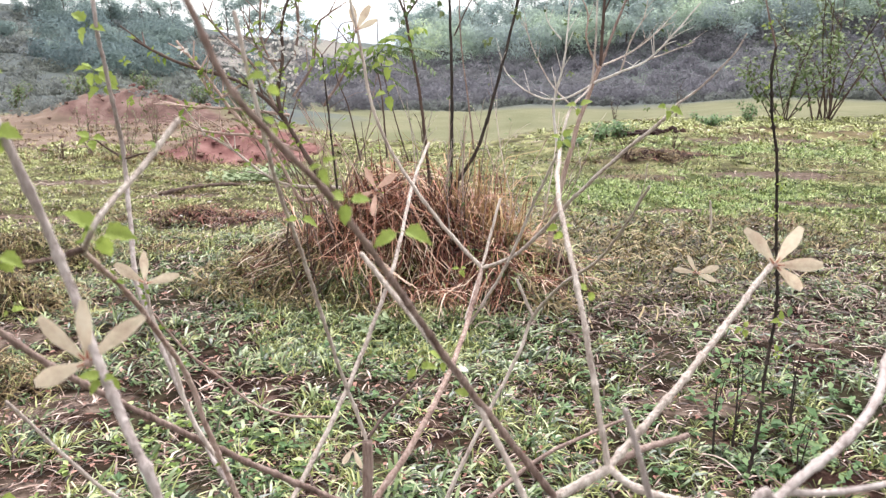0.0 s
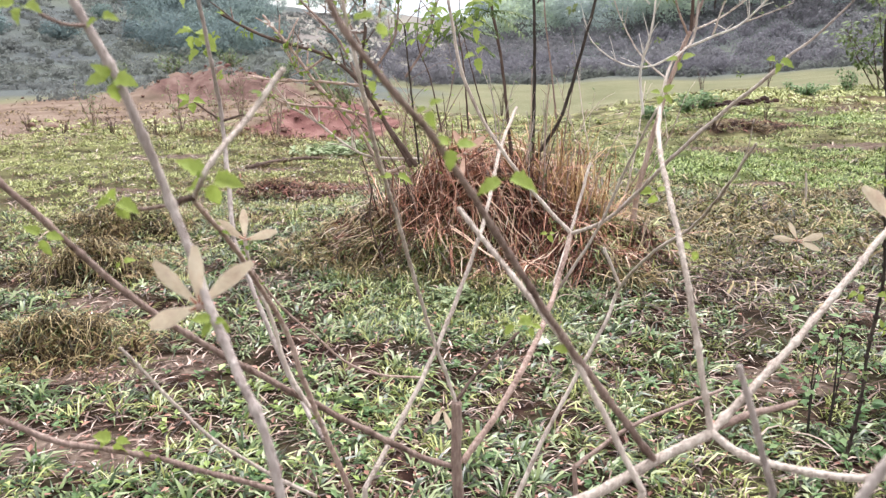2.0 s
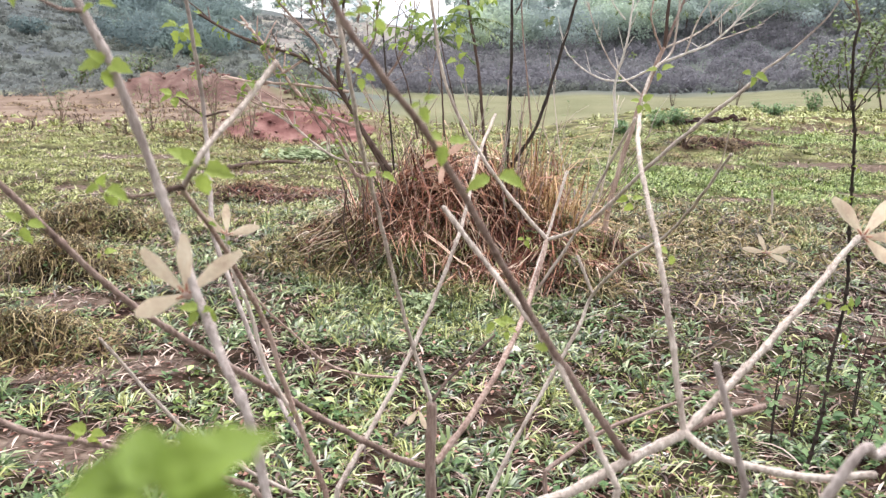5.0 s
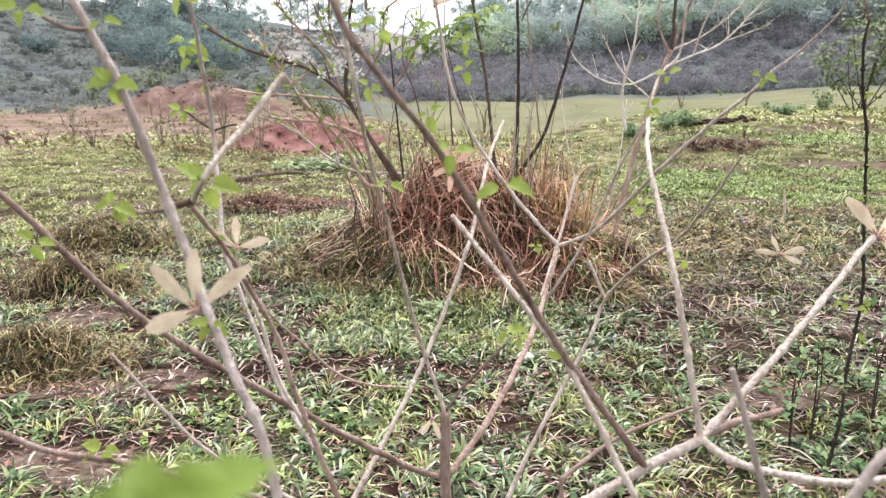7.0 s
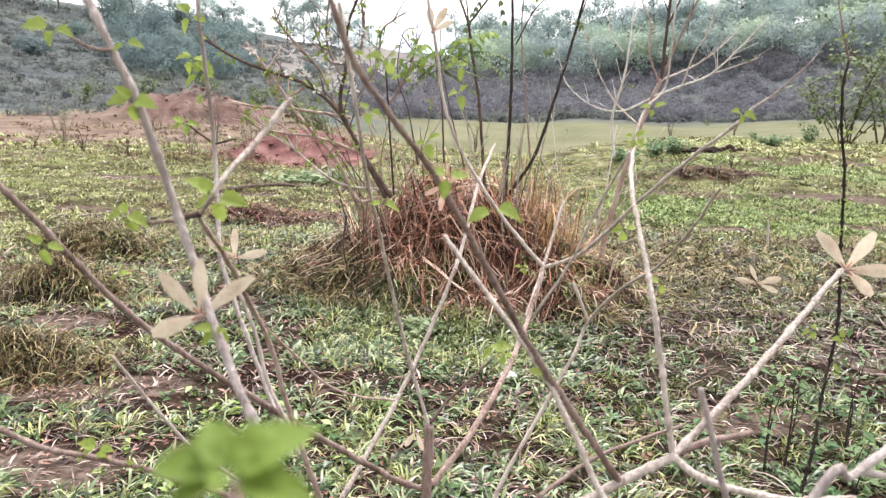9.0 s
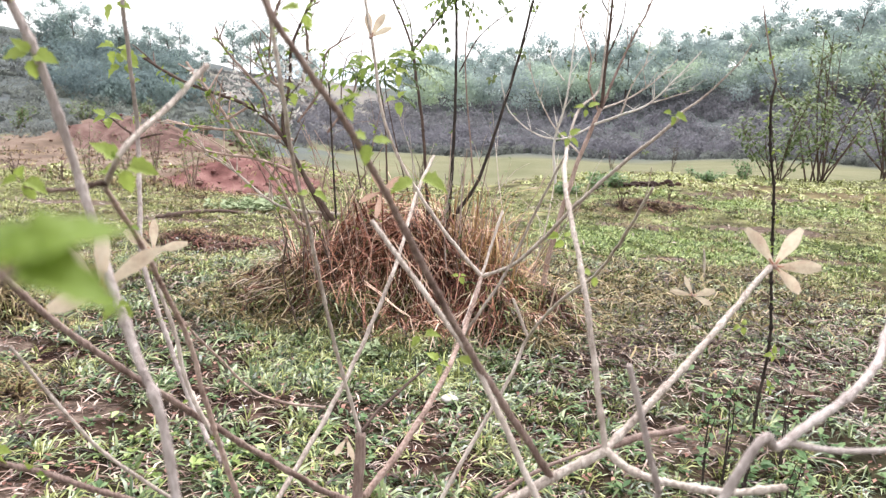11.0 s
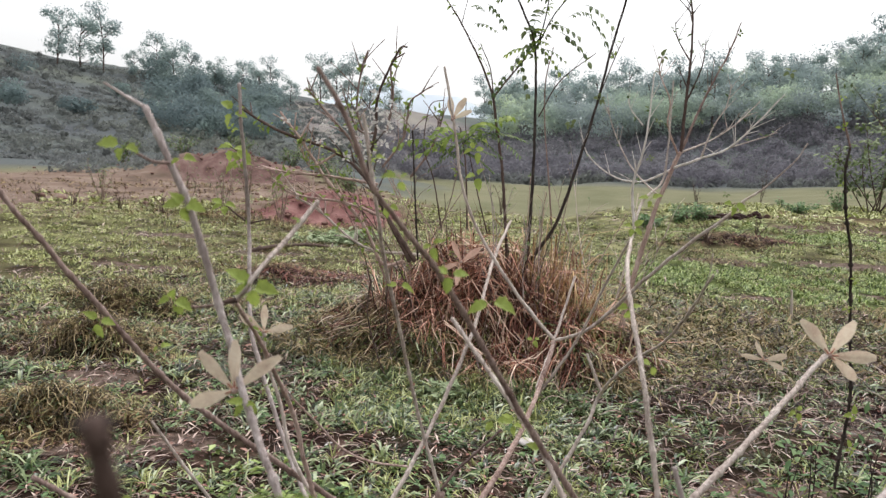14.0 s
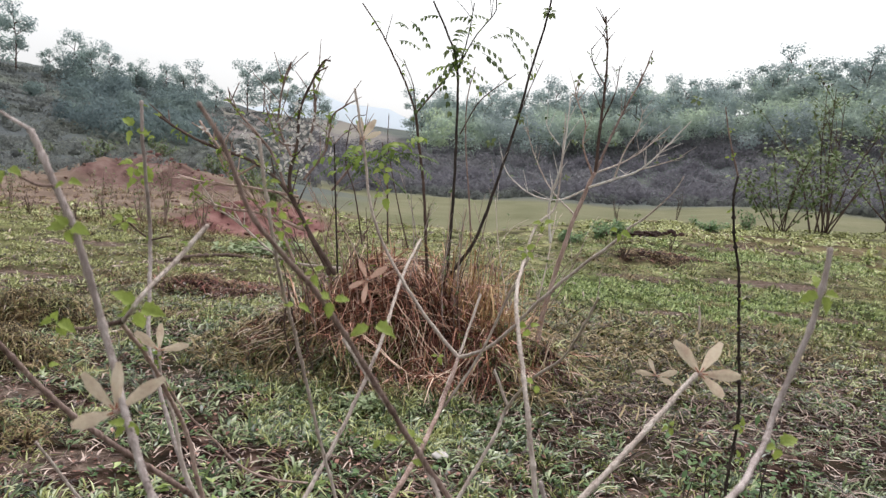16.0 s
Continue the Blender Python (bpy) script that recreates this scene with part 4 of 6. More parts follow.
# ---- small broad-leaved weeds ----
def weeds(name, x, y, size, mat, label, seed, count=6):
    rs = np.random.RandomState(seed)
    n = len(x) * count
    px, py = np.repeat(x, count), np.repeat(y, count)
    s = np.repeat(size, count) * rs.uniform(0.6, 1.1, n)
    a = rs.uniform(0, 6.283, n)
    z = relief(px, py) + rs.uniform(0.01, 0.9, n) * s
    way = np.stack([np.cos(a), np.sin(a), rs.uniform(0.0, 0.7, n)], -1) * s[:, None]
    side = np.stack([-np.sin(a), np.cos(a), rs.uniform(-0.3, 0.3, n)], -1) * (s * 0.27)[:, None]
    base = np.stack([px, py, z], -1)
    drop = np.stack([0 * s, 0 * s, 0.25 * s], -1)
    verts = np.stack([base, base + way * 0.45 + side, base + way - drop, base + way * 0.45 - side], 1).reshape(-1, 3)
    k = np.arange(n) * 4
    return tagged(link(name, verts, np.stack([k, k + 1, k + 2, k + 3], 1).tolist(), mat), label, "weed", kind="stuff")


x, y, rs = fan(2600, 1.4, 7, 0.7, 41, 0.8)
keep = ~bare_spot(x, y) & patchy(x, y, 0.9, -0.1, 9) & (on_mound(x, y) > 0.95)
x, y = x[keep], y[keep]
weeds("weed", x, y, rs.uniform(0.02, 0.05, len(x)), weed_green, "small green broad-leaved weeds in the grass", 42)
x, y, rs = fan(15000, 1.4, 10, 0.74, 46, 0.85)
keep = off_mound(x, y, 0.5) & patchy(x, y, 0.7, -1.0 + 0.9 * smooth(0.3, 1.4, x), 1)
x, y = x[keep], y[keep]
weeds("leaf_litter", x, y, rs.uniform(0.016, 0.042, len(x)), litter_red, "fallen red-brown leaves on the soil", 47, 1)
x, y, rs = fan(170, 1.5, 9, 0.7, 48, 0.9)
weeds("tiny_flower", x, y, rs.uniform(0.016, 0.028, len(x)), petal_white, "tiny white flowers in the grass", 49, 3)
x, y = rs.normal(-3.4, 1.7, 420), rs.normal(9.2, 2.2, 420)
weeds("tiny_flower", x, y, rs.uniform(0.02, 0.04, len(x)), petal_white, "tiny white flowers in the pasture", 50, 3)
x, y = rs.normal(-2.85, 0.28, 150), rs.normal(10.9, 0.3, 150)
weeds("weed", x, y, rs.uniform(0.08, 0.16, len(x)), weed_pale, "pale grey-green feathery weed", 43, 7)
x, y = rs.normal(-0.42, 0.07, 26), rs.normal(4.0, 0.06, 26)
weeds("weed", x, y, rs.uniform(0.05, 0.09, len(x)), weed_pale, "pale green sprig at the foot of the mound", 44, 5)
weeds("weed", weeds_at[0], weeds_at[1], rs.uniform(0.06, 0.13, 40), weed_green, "leafy green weed on the mound", 39, 9)
x, y = rs.uniform(-1.5, -0.35, 70), rs.uniform(1.5, 2.9, 70)
weeds("weed", x, y, rs.uniform(0.03, 0.06, len(x)), grass_fresh, "bright green broad-leaved weeds in the short grass", 54, 7)
x, y = rs.uniform(0.9, 2.2, 50), rs.uniform(2.2, 3.3, 50)
weeds("weed", x, y, rs.uniform(0.03, 0.07, len(x)), weed_green, "green seedlings between dark stalks", 45, 6)

# ---- shrubs close to the camera ----
shrub_fork = plant("shrub", 0.05, 0.44, "bare pale-barked shrub forking low, few young leaves", "shrub", "bare shrubs")
shrub_near = plant("shrub", 0.28, 0.1, "greyish thick-stemmed shrub with a side twig", "shrub", "bare shrubs")
shrub_cut = plant("shrub", -0.08, 1.0, "cut-back shrub with long pale bare branches", "shrub", "bare shrubs")
shrub_left = plant("shrub", -0.13, 0.2, "grey-barked shrub with tan dry leaf sprays", "shrub", "bare shrubs")
shrub_close = plant("shrub", -0.1, -0.15, "dark cut stem with fresh green leaves", "shrub", "bare shrubs")
stalk_tall = plant("weed_stalk", 1.25, 2.25, "tall thin black weed stalk in the grass", "weed stalk")
# the shrub whose stems fork low on the right
branch(shrub_fork, 'stem', [(-0.060, 0.460, -0.030), (-0.039, 0.460, 0.609), (0.034, 0.470, 0.884), (0.144, 0.500, 0.951), (0.218, 0.520, 0.987), (0.290, 0.535, 1.026)], 0.00819, 0.00702, bark_pale, 0.15)
branch(shrub_fork, 'branch', [(0.290, 0.535, 1.026), (0.255, 0.600, 1.233), (0.237, 0.740, 1.371), (0.260, 0.900, 1.427)], 0.00452, 0.00328, bark_pale, 0.3)
branch(shrub_fork, 'twig', [(0.260, 0.900, 1.427), (0.283, 0.950, 1.493), (0.325, 1.000, 1.532), (0.331, 1.000, 1.600), (0.330, 1.000, 1.733)], 0.0025, 0.00125, bark_pale, 0.3)
branch(shrub_fork, 'branch', [(0.290, 0.535, 1.026), (0.419, 0.620, 1.131), (0.583, 0.760, 1.258)], 0.0053, 0.00437, bark_pale, 0.3)
branch(shrub_fork, 'branch', [(0.290, 0.535, 1.026), (0.326, 0.520, 1.005), (0.377, 0.500, 0.999), (0.446, 0.470, 1.008), (0.500, 0.450, 1.028)], 0.00585, 0.00468, bark_pale, 0.3)
branch(shrub_fork, 'broken_branch', [(0.303, 0.545, 1.030), (0.363, 0.600, 1.023), (0.436, 0.650, 1.016)], 0.00562, 0.00452, bark_brown, 0.0)
branch(shrub_fork, 'branch', [(0.218, 0.520, 0.987), (0.084, 0.450, 1.194), (-0.029, 0.300, 1.420), (-0.096, 0.202, 1.531), (-0.127, 0.177, 1.611), (-0.151, 0.165, 1.650)], 0.0052, 0.0024, bark_brown, 0.3)
branch(shrub_fork, 'branch', [(0.186, 0.420, 1.005), (0.107, 0.470, 1.147), (0.054, 0.500, 1.212), (-0.046, 0.550, 1.323)], 0.00406, 0.00312, bark_pale, 0.2)
branch(shrub_fork, 'branch', [(0.186, 0.420, 1.005), (0.149, 0.420, 0.611), (0.090, 0.430, 0.300)], 0.00452, 0.00515, bark_pale, 0.0)
branch(shrub_fork, 'dead_twig', [(0.247, 0.300, 1.225), (0.264, 0.300, 1.173), (0.291, 0.300, 1.089)], 0.00296, 0.00374, bark_grey, 0.0)
branch(shrub_fork, 'dead_twig', [(0.291, 0.300, 1.089), (0.228, 0.300, 0.714), (0.120, 0.400, 0.300)], 0.00374, 0.00468, bark_grey, 0.0)
rosette(shrub_fork, (0.589, 0.760, 1.258), (130, 70, 2, -38), 0.072)
leaves(shrub_fork, (0.455, 0.950, 1.495), 0.03, 0.3, leaf_green, 2)
leaves(shrub_fork, (0.532, 0.720, 1.166), 0.02, 1.2, leaf_green, 2)
leaves(shrub_fork, (0.272, 0.640, 1.250), 0.034, 2.0, leaf_green, 1)
leaves(shrub_fork, (0.261, 0.900, 1.445), 0.028, 1.0, leaf_green, 3)
leaves(shrub_fork, (0.297, 0.950, 1.498), 0.028, 0.6, leaf_green, 2)
leaves(shrub_fork, (-0.026, 0.295, 1.436), 0.032, 0.2, leaf_green, 2)
leaves(shrub_fork, (-0.044, 0.270, 1.471), 0.022, 1.0, leaf_green, 2)
leaves(shrub_fork, (-0.080, 0.240, 1.545), 0.026, 0.6, leaf_green, 2)
leaves(shrub_fork, (0.022, 0.331, 1.399), 0.045, 0.0, leaf_green, 1)
leaves(shrub_fork, (0.100, 0.470, 1.162), 0.026, -0.5, leaf_green, 1)
leaves(shrub_fork, (0.031, 0.500, 1.185), 0.03, 0.5, leaf_green, 1)
# the thick near stem on the right
branch(shrub_near, 'stem', [(0.02, 0.16, -0.03), (0.1, 0.16, 0.6), (0.303, 0.170, 1.153), (0.364, 0.200, 1.194), (0.463, 0.260, 1.237), (0.539, 0.360, 1.265), (0.573, 0.400, 1.322), (0.600, 0.400, 1.420), (0.609, 0.400, 1.471), (0.614, 0.400, 1.536)], 0.00517, 0.00378, bark_grey, 0.3)
branch(shrub_near, 'branch', [(0.364, 0.200, 1.194), (0.439, 0.240, 1.172), (0.524, 0.280, 1.161)], 0.00330, 0.00280, bark_grey, 0.2)
leaves(shrub_near, (0.611, 0.400, 1.475), 0.035, 0.2, leaf_green, 3)
leaves(shrub_near, (0.564, 0.370, 1.271), 0.035, 0.8, leaf_green, 2)
# the cut shrub in the middle
branch(shrub_cut, 'stem', [(-0.070, 1.000, -0.030), (-0.088, 0.970, 0.401), (-0.090, 0.950, 0.660), (-0.092, 0.950, 0.842)], 0.01242, 0.01058, bark_brown, 0.1)
branch(shrub_cut, 'branch', [(-0.095, 0.950, 0.698), (-0.145, 0.930, 0.723), (-0.193, 0.880, 0.778), (-0.345, 0.720, 0.966), (-0.494, 0.586, 1.149), (-0.571, 0.475, 1.317), (-0.655, 0.410, 1.464), (-0.702, 0.390, 1.533), (-0.774, 0.360, 1.625)], 0.00593, 0.00344, bark_brown, 0.35)
branch(shrub_cut, 'branch', [(-0.079, 0.970, 0.700), (-0.003, 1.050, 0.790), (0.069, 1.180, 0.888), (0.116, 1.320, 0.971), (0.152, 1.410, 1.078)], 0.00752, 0.00538, bark_pink, 0.1)
branch(shrub_cut, 'branch', [(0.152, 1.410, 1.078), (0.058, 1.420, 1.179), (-0.020, 1.430, 1.281), (-0.084, 1.440, 1.383), (-0.124, 1.440, 1.488), (-0.149, 1.450, 1.622), (-0.186, 1.450, 1.792)], 0.00490, 0.00316, bark_pale, 0.2)
branch(shrub_cut, 'branch', [(0.152, 1.410, 1.078), (0.224, 1.330, 1.131), (0.284, 1.250, 1.214), (0.329, 1.160, 1.297), (0.401, 1.080, 1.394), (0.471, 1.000, 1.479), (0.483, 0.980, 1.503)], 0.00475, 0.00332, bark_pale, 0.2)
branch(shrub_cut, 'twig', [(0.483, 0.980, 1.503), (0.509, 0.950, 1.531), (0.541, 0.900, 1.582), (0.556, 0.880, 1.619)], 0.00222, 0.00111, bark_pale, 0.2)
branch(shrub_cut, 'branch', [(0.114, 1.350, 0.940), (0.202, 1.300, 1.111), (0.253, 1.220, 1.274), (0.292, 1.120, 1.405)], 0.00396, 0.00253, bark_pale, 0.2)
branch(shrub_cut, 'branch', [(0.111, 1.340, 0.965), (0.158, 1.500, 1.069), (0.207, 1.600, 1.225)], 0.00435, 0.00396, bark_pale, 0.0)
branch(shrub_cut, 'branch', [(-0.089, 0.950, 0.836), (-0.112, 0.950, 0.908), (-0.136, 0.920, 1.006), (-0.158, 0.860, 1.141), (-0.169, 0.780, 1.260), (-0.174, 0.660, 1.384), (-0.172, 0.576, 1.476), (-0.180, 0.550, 1.549), (-0.191, 0.540, 1.623)], 0.00380, 0.00269, bark_pale, 0.3)
branch(shrub_cut, 'branch', [(-0.297, 1.000, 0.602), (-0.243, 1.100, 0.692), (-0.184, 1.200, 0.800), (-0.127, 1.300, 0.928), (-0.065, 1.394, 1.103), (-0.032, 1.600, 1.260), (0.007, 1.780, 1.360)], 0.00617, 0.00435, bark_pale, 0.2)
branch(shrub_cut, 'branch', [(-0.297, 1.000, 0.602), (-0.297, 1.000, 0.401), (-0.200, 1.000, 0.100)], 0.00633, 0.00712, bark_pale, 0.0)
branch(shrub_cut, 'branch', [(-0.043, 1.680, -0.018), (0.037, 1.750, 0.136), (0.109, 1.820, 0.283), (0.217, 1.920, 0.464), (0.307, 1.980, 0.627), (0.356, 2.000, 0.755), (0.400, 1.700, 0.953), (0.435, 1.400, 1.099), (0.425, 1.100, 1.245), (0.413, 0.878, 1.366)], 0.00831, 0.00237, bark_pale, 0.2)
branch(shrub_cut, 'twig', [(0.356, 2.000, 0.755), (0.325, 2.000, 0.820), (0.296, 2.000, 0.887)], 0.00593, 0.00475, bark_pale, 0.0)
branch(shrub_cut, 'twig', [(0.430, 1.150, 1.212), (0.432, 1.000, 1.331), (0.427, 0.950, 1.398)], 0.00126, 0.00095, bark_pale, 0.0)
branch(shrub_cut, 'twig', [(-0.162, 0.950, 0.894), (-0.230, 0.920, 0.910), (-0.292, 0.900, 0.940), (-0.340, 0.850, 1.016), (-0.383, 0.800, 1.091), (-0.409, 0.750, 1.171)], 0.00237, 0.00174, bark_pink, 0.1)
branch(shrub_cut, 'twig', [(-0.089, 0.950, 0.849), (-0.060, 1.000, 0.875), (-0.016, 1.050, 0.905), (0.030, 1.100, 0.938)], 0.00368, 0.00276, bark_dark, 0.1)
branch(shrub_cut, 'branch', [(0.181, 1.400, 0.438), (0.336, 1.500, 0.509), (0.516, 1.600, 0.544), (0.615, 1.650, 0.560)], 0.00633, 0.00475, bark_brown, 0.1)
branch(shrub_cut, 'branch', [(0.200, 1.350, 0.020), (0.181, 1.400, 0.438)], 0.00712, 0.00633, bark_brown, 0.0)
leaves(shrub_cut, (-0.095, 1.450, 1.575), 0.045, 0.2, leaf_green, 3)
leaves(shrub_cut, (-0.082, 1.440, 1.507), 0.05, 1.0, leaf_green, 2)
leaves(shrub_cut, (0.321, 1.250, 1.215), 0.05, -1.4, leaf_green, 2)
leaves(shrub_cut, (-0.563, 0.460, 1.302), 0.045, 0.2, leaf_green, 2)
leaves(shrub_cut, (-0.511, 0.540, 1.242), 0.022, 0.4, leaf_green, 1)
leaves(shrub_cut, (0.096, 1.420, 1.075), 0.03, 0.6, leaf_green, 2)
leaves(shrub_cut, (0.056, 1.200, 0.914), 0.045, 0.2, leaf_green, 2)
leaves(shrub_cut, (-0.155, 0.700, 1.339), 0.028, 0.3, leaf_green, 1)
leaves(shrub_cut, (-0.155, 0.570, 1.487), 0.022, 0.1, leaf_green, 2)
leaves(shrub_cut, (-0.176, 0.550, 1.559), 0.02, 0.1, leaf_green, 2)
rosette(shrub_cut, (-0.107, 1.360, 1.284), (115, 40, 205, 262), 0.058, leaf_pink, "pinkish brown dry leaf")
rosette(shrub_cut, (0.757, 1.600, 1.020), (170, 120, 15, -20), 0.062, leaf_tan, "tan withered leaf")
rosette(shrub_cut, (-0.112, 0.900, 0.855), (-70, -120), 0.045)
rosette(shrub_cut, (-0.158, 1.450, 1.654), (100, 62, 28), 0.062)
# the shrub on the left
branch(shrub_left, 'stem', [(-0.120, 0.200, -0.030), (-0.117, 0.200, 0.612), (-0.191, 0.230, 1.108), (-0.253, 0.270, 1.248), (-0.316, 0.320, 1.372), (-0.347, 0.303, 1.495), (-0.406, 0.310, 1.611)], 0.00608, 0.00437, bark_grey, 0.35)
branch(shrub_left, 'twig', [(-0.406, 0.310, 1.611), (-0.436, 0.320, 1.623), (-0.470, 0.330, 1.639)], 0.00265, 0.00172, bark_grey, 0.2)
branch(shrub_left, 'twig', [(-0.367, 0.294, 1.546), (-0.380, 0.280, 1.547), (-0.395, 0.270, 1.556)], 0.00203, 0.00156, bark_brown, 0.1)
branch(shrub_left, 'twig', [(-0.321, 0.330, 1.370), (-0.347, 0.320, 1.367), (-0.368, 0.310, 1.370)], 0.00218, 0.00156, bark_brown, 0.2)
branch(shrub_left, 'twig', [(-0.321, 0.330, 1.370), (-0.308, 0.335, 1.374), (-0.300, 0.340, 1.375)], 0.00312, 0.00351, bark_dark, 0.0)
branch(shrub_left, 'branch', [(-0.260, 0.740, 0.772), (-0.275, 0.710, 0.855), (-0.290, 0.690, 0.928), (-0.305, 0.660, 1.020), (-0.317, 0.630, 1.116), (-0.326, 0.550, 1.219), (-0.322, 0.470, 1.293), (-0.311, 0.360, 1.367)], 0.00484, 0.00281, bark_pink, 0.25, (0.012, 3, leaf_green, 0))
branch(shrub_left, 'branch', [(-0.260, 0.740, 0.772), (-0.217, 0.750, 0.401), (-0.150, 0.700, 0.000)], 0.00507, 0.00624, bark_pink, 0.0, (0.012, 3, leaf_green, 0))
branch(shrub_left, 'branch', [(-0.285, 0.690, 0.926), (-0.316, 0.690, 0.971), (-0.344, 0.695, 1.027), (-0.367, 0.700, 1.116), (-0.393, 0.705, 1.180), (-0.400, 0.708, 1.234)], 0.0039, 0.00281, bark_pale, 0.2, (0.012, 3, leaf_green, 0))
branch(shrub_left, 'twig', [(-0.483, 0.464, 1.150), (-0.456, 0.500, 1.075), (-0.408, 0.530, 0.989), (-0.340, 0.560, 0.916), (-0.271, 0.580, 0.864)], 0.00203, 0.00281, bark_pale, 0.2)
branch(shrub_left, 'branch', [(-0.670, 0.450, 1.048), (-0.602, 0.480, 0.997), (-0.506, 0.520, 0.958), (-0.422, 0.550, 0.915), (-0.333, 0.580, 0.871)], 0.00406, 0.00406, bark_brown, 0.25, (0.012, 3, leaf_green, 0))
branch(shrub_left, 'branch', [(-0.333, 0.580, 0.871), (-0.187, 0.600, 0.606), (-0.160, 0.500, 0.200)], 0.00406, 0.00546, bark_brown, 0.0, (0.012, 3, leaf_green, 0))
branch(shrub_left, 'branch', [(-0.311, 0.360, 1.367), (-0.274, 0.300, 1.398), (-0.261, 0.300, 1.418), (-0.238, 0.350, 1.459), (-0.212, 0.389, 1.503)], 0.00265, 0.00312, bark_pale, 0.1, (0.012, 3, leaf_green, 0))
branch(shrub_left, 'branch', [(-0.501, 0.900, 1.184), (-0.545, 1.000, 1.391), (-0.534, 0.950, 1.503), (-0.526, 0.900, 1.620), (-0.529, 0.900, 1.686)], 0.00468, 0.00351, bark_grey, 0.2, (0.012, 3, leaf_green, 0))
branch(shrub_left, 'branch', [(-0.501, 0.900, 1.184), (-0.442, 0.850, 1.072), (-0.371, 0.800, 0.942), (-0.296, 0.720, 0.880)], 0.00468, 0.00429, bark_grey, 0.0, (0.012, 3, leaf_green, 0))
branch(shrub_left, 'twig', [(-0.544, 1.000, 1.394), (-0.575, 1.000, 1.414), (-0.597, 1.000, 1.431)], 0.00273, 0.00156, bark_dark, 0.0)
branch(shrub_left, 'twig', [(-0.544, 1.000, 1.394), (-0.513, 1.000, 1.403), (-0.496, 1.000, 1.406)], 0.00234, 0.00156, bark_dark, 0.0)
rosette(shrub_left, (-0.280, 0.285, 1.276), (137, 90, 43, 203), 0.061)
rosette(shrub_left, (-0.400, 0.708, 1.234), (147, 90, 18), 0.052)
leaves(shrub_left, (-0.411, 0.270, 1.564), 0.036, 0.2, leaf_green, 2)
leaves(shrub_left, (-0.350, 0.290, 1.553), 0.02, 0.3, leaf_green, 1)
leaves(shrub_left, (-0.350, 0.300, 1.498), 0.03, 0.0, leaf_green, 3)
leaves(shrub_left, (-0.372, 0.310, 1.377), 0.036, 0.1, leaf_green, 3)
leaves(shrub_left, (-0.283, 0.340, 1.395), 0.04, 0.2, leaf_green, 3)
leaves(shrub_left, (-0.262, 0.275, 1.264), 0.03, 0.5, leaf_green, 3)
leaves(shrub_left, (-0.561, 0.950, 1.556), 0.05, -0.8, leaf_green, 4)
leaves(shrub_left, (-0.548, 0.950, 1.528), 0.045, -1.2, leaf_green, 3)
leaves(shrub_left, (-0.602, 1.000, 1.433), 0.035, 0.4, leaf_green, 3)
leaves(shrub_left, (-0.533, 0.500, 0.994), 0.045, 0.2, leaf_green, 3)
leaves(shrub_left, (-0.541, 0.900, 1.630), 0.045, 0.2, leaf_green, 2)
# the cut stem close to the camera
branch(shrub_close, 'stem', [(-0.03, -0.1, -0.03), (-0.03, -0.2, 0.9), (-0.027, -0.350, 1.390), (-0.029, -0.370, 1.446), (-0.034, -0.380, 1.477), (-0.033, -0.394, 1.515)], 0.0040, 0.0028, bark_dark, 0.2)
branch(shrub_close, 'cut_end', [(-0.033, -0.393, 1.511), (-0.033, -0.394, 1.515), (-0.034, -0.394, 1.517)], 0.0033, 0.0035, bark_dark, 0.3)
branch(shrub_close, 'stub', [(-0.033, -0.394, 1.514), (-0.036, -0.395, 1.516), (-0.037, -0.396, 1.516)], 0.0019, 0.0013, bark_black, 0.0)
branch(shrub_close, 'stub', [(-0.033, -0.394, 1.515), (-0.031, -0.393, 1.517), (-0.029, -0.392, 1.517)], 0.0019, 0.0013, bark_black, 0.0)
branch(shrub_close, 'twig', [(-0.029, -0.370, 1.446), (-0.026, -0.345, 1.438), (-0.026, -0.310, 1.428), (-0.037, -0.270, 1.420)], 0.0019, 0.0013, bark_dark, 0.1)
# thin dark stalks
branch(stalk_tall, 'stem', [(1.250, 2.250, -0.020), (1.262, 2.220, 0.25), (1.253, 2.200, 0.473), (1.240, 2.140, 0.75), (1.194, 2.100, 1.013), (1.158, 2.050, 1.16), (1.120, 2.000, 1.310), (1.070, 1.950, 1.44), (1.034, 1.900, 1.575), (1.040, 1.900, 1.640)], 0.0066, 0.0040, bark_black, 0.9)
branch(stalk_tall, 'shoot', [(1.040, 1.900, 1.640), (1.022, 1.900, 1.690), (0.992, 1.890, 1.770), (0.968, 1.890, 1.860)], 0.0034, 0.0018, bark_brown, 0.4)
for k, (px, py, pz) in enumerate(((1.255, 2.21, 0.38), (1.268, 2.18, 0.56), (1.262, 2.12, 0.708), (1.215, 2.11, 0.90), (1.170, 2.06, 1.10), (1.145, 2.02, 1.207), (1.113, 2.00, 1.329), (1.075, 1.95, 1.43), (1.052, 1.92, 1.52), (1.036, 1.90, 1.60), (1.020, 1.90, 1.70), (0.985, 1.89, 1.79))):
    leaves(stalk_tall, (px + (0.012 if k % 2 else -0.012), py, pz), 0.042 if k < 3 else 0.024, 0.2 if k % 2 else 1.2, leaf_green if k % 3 else leaf_dull, 3 if k < 3 else 2)
at = Vector((-0.041, -0.266, 1.420))
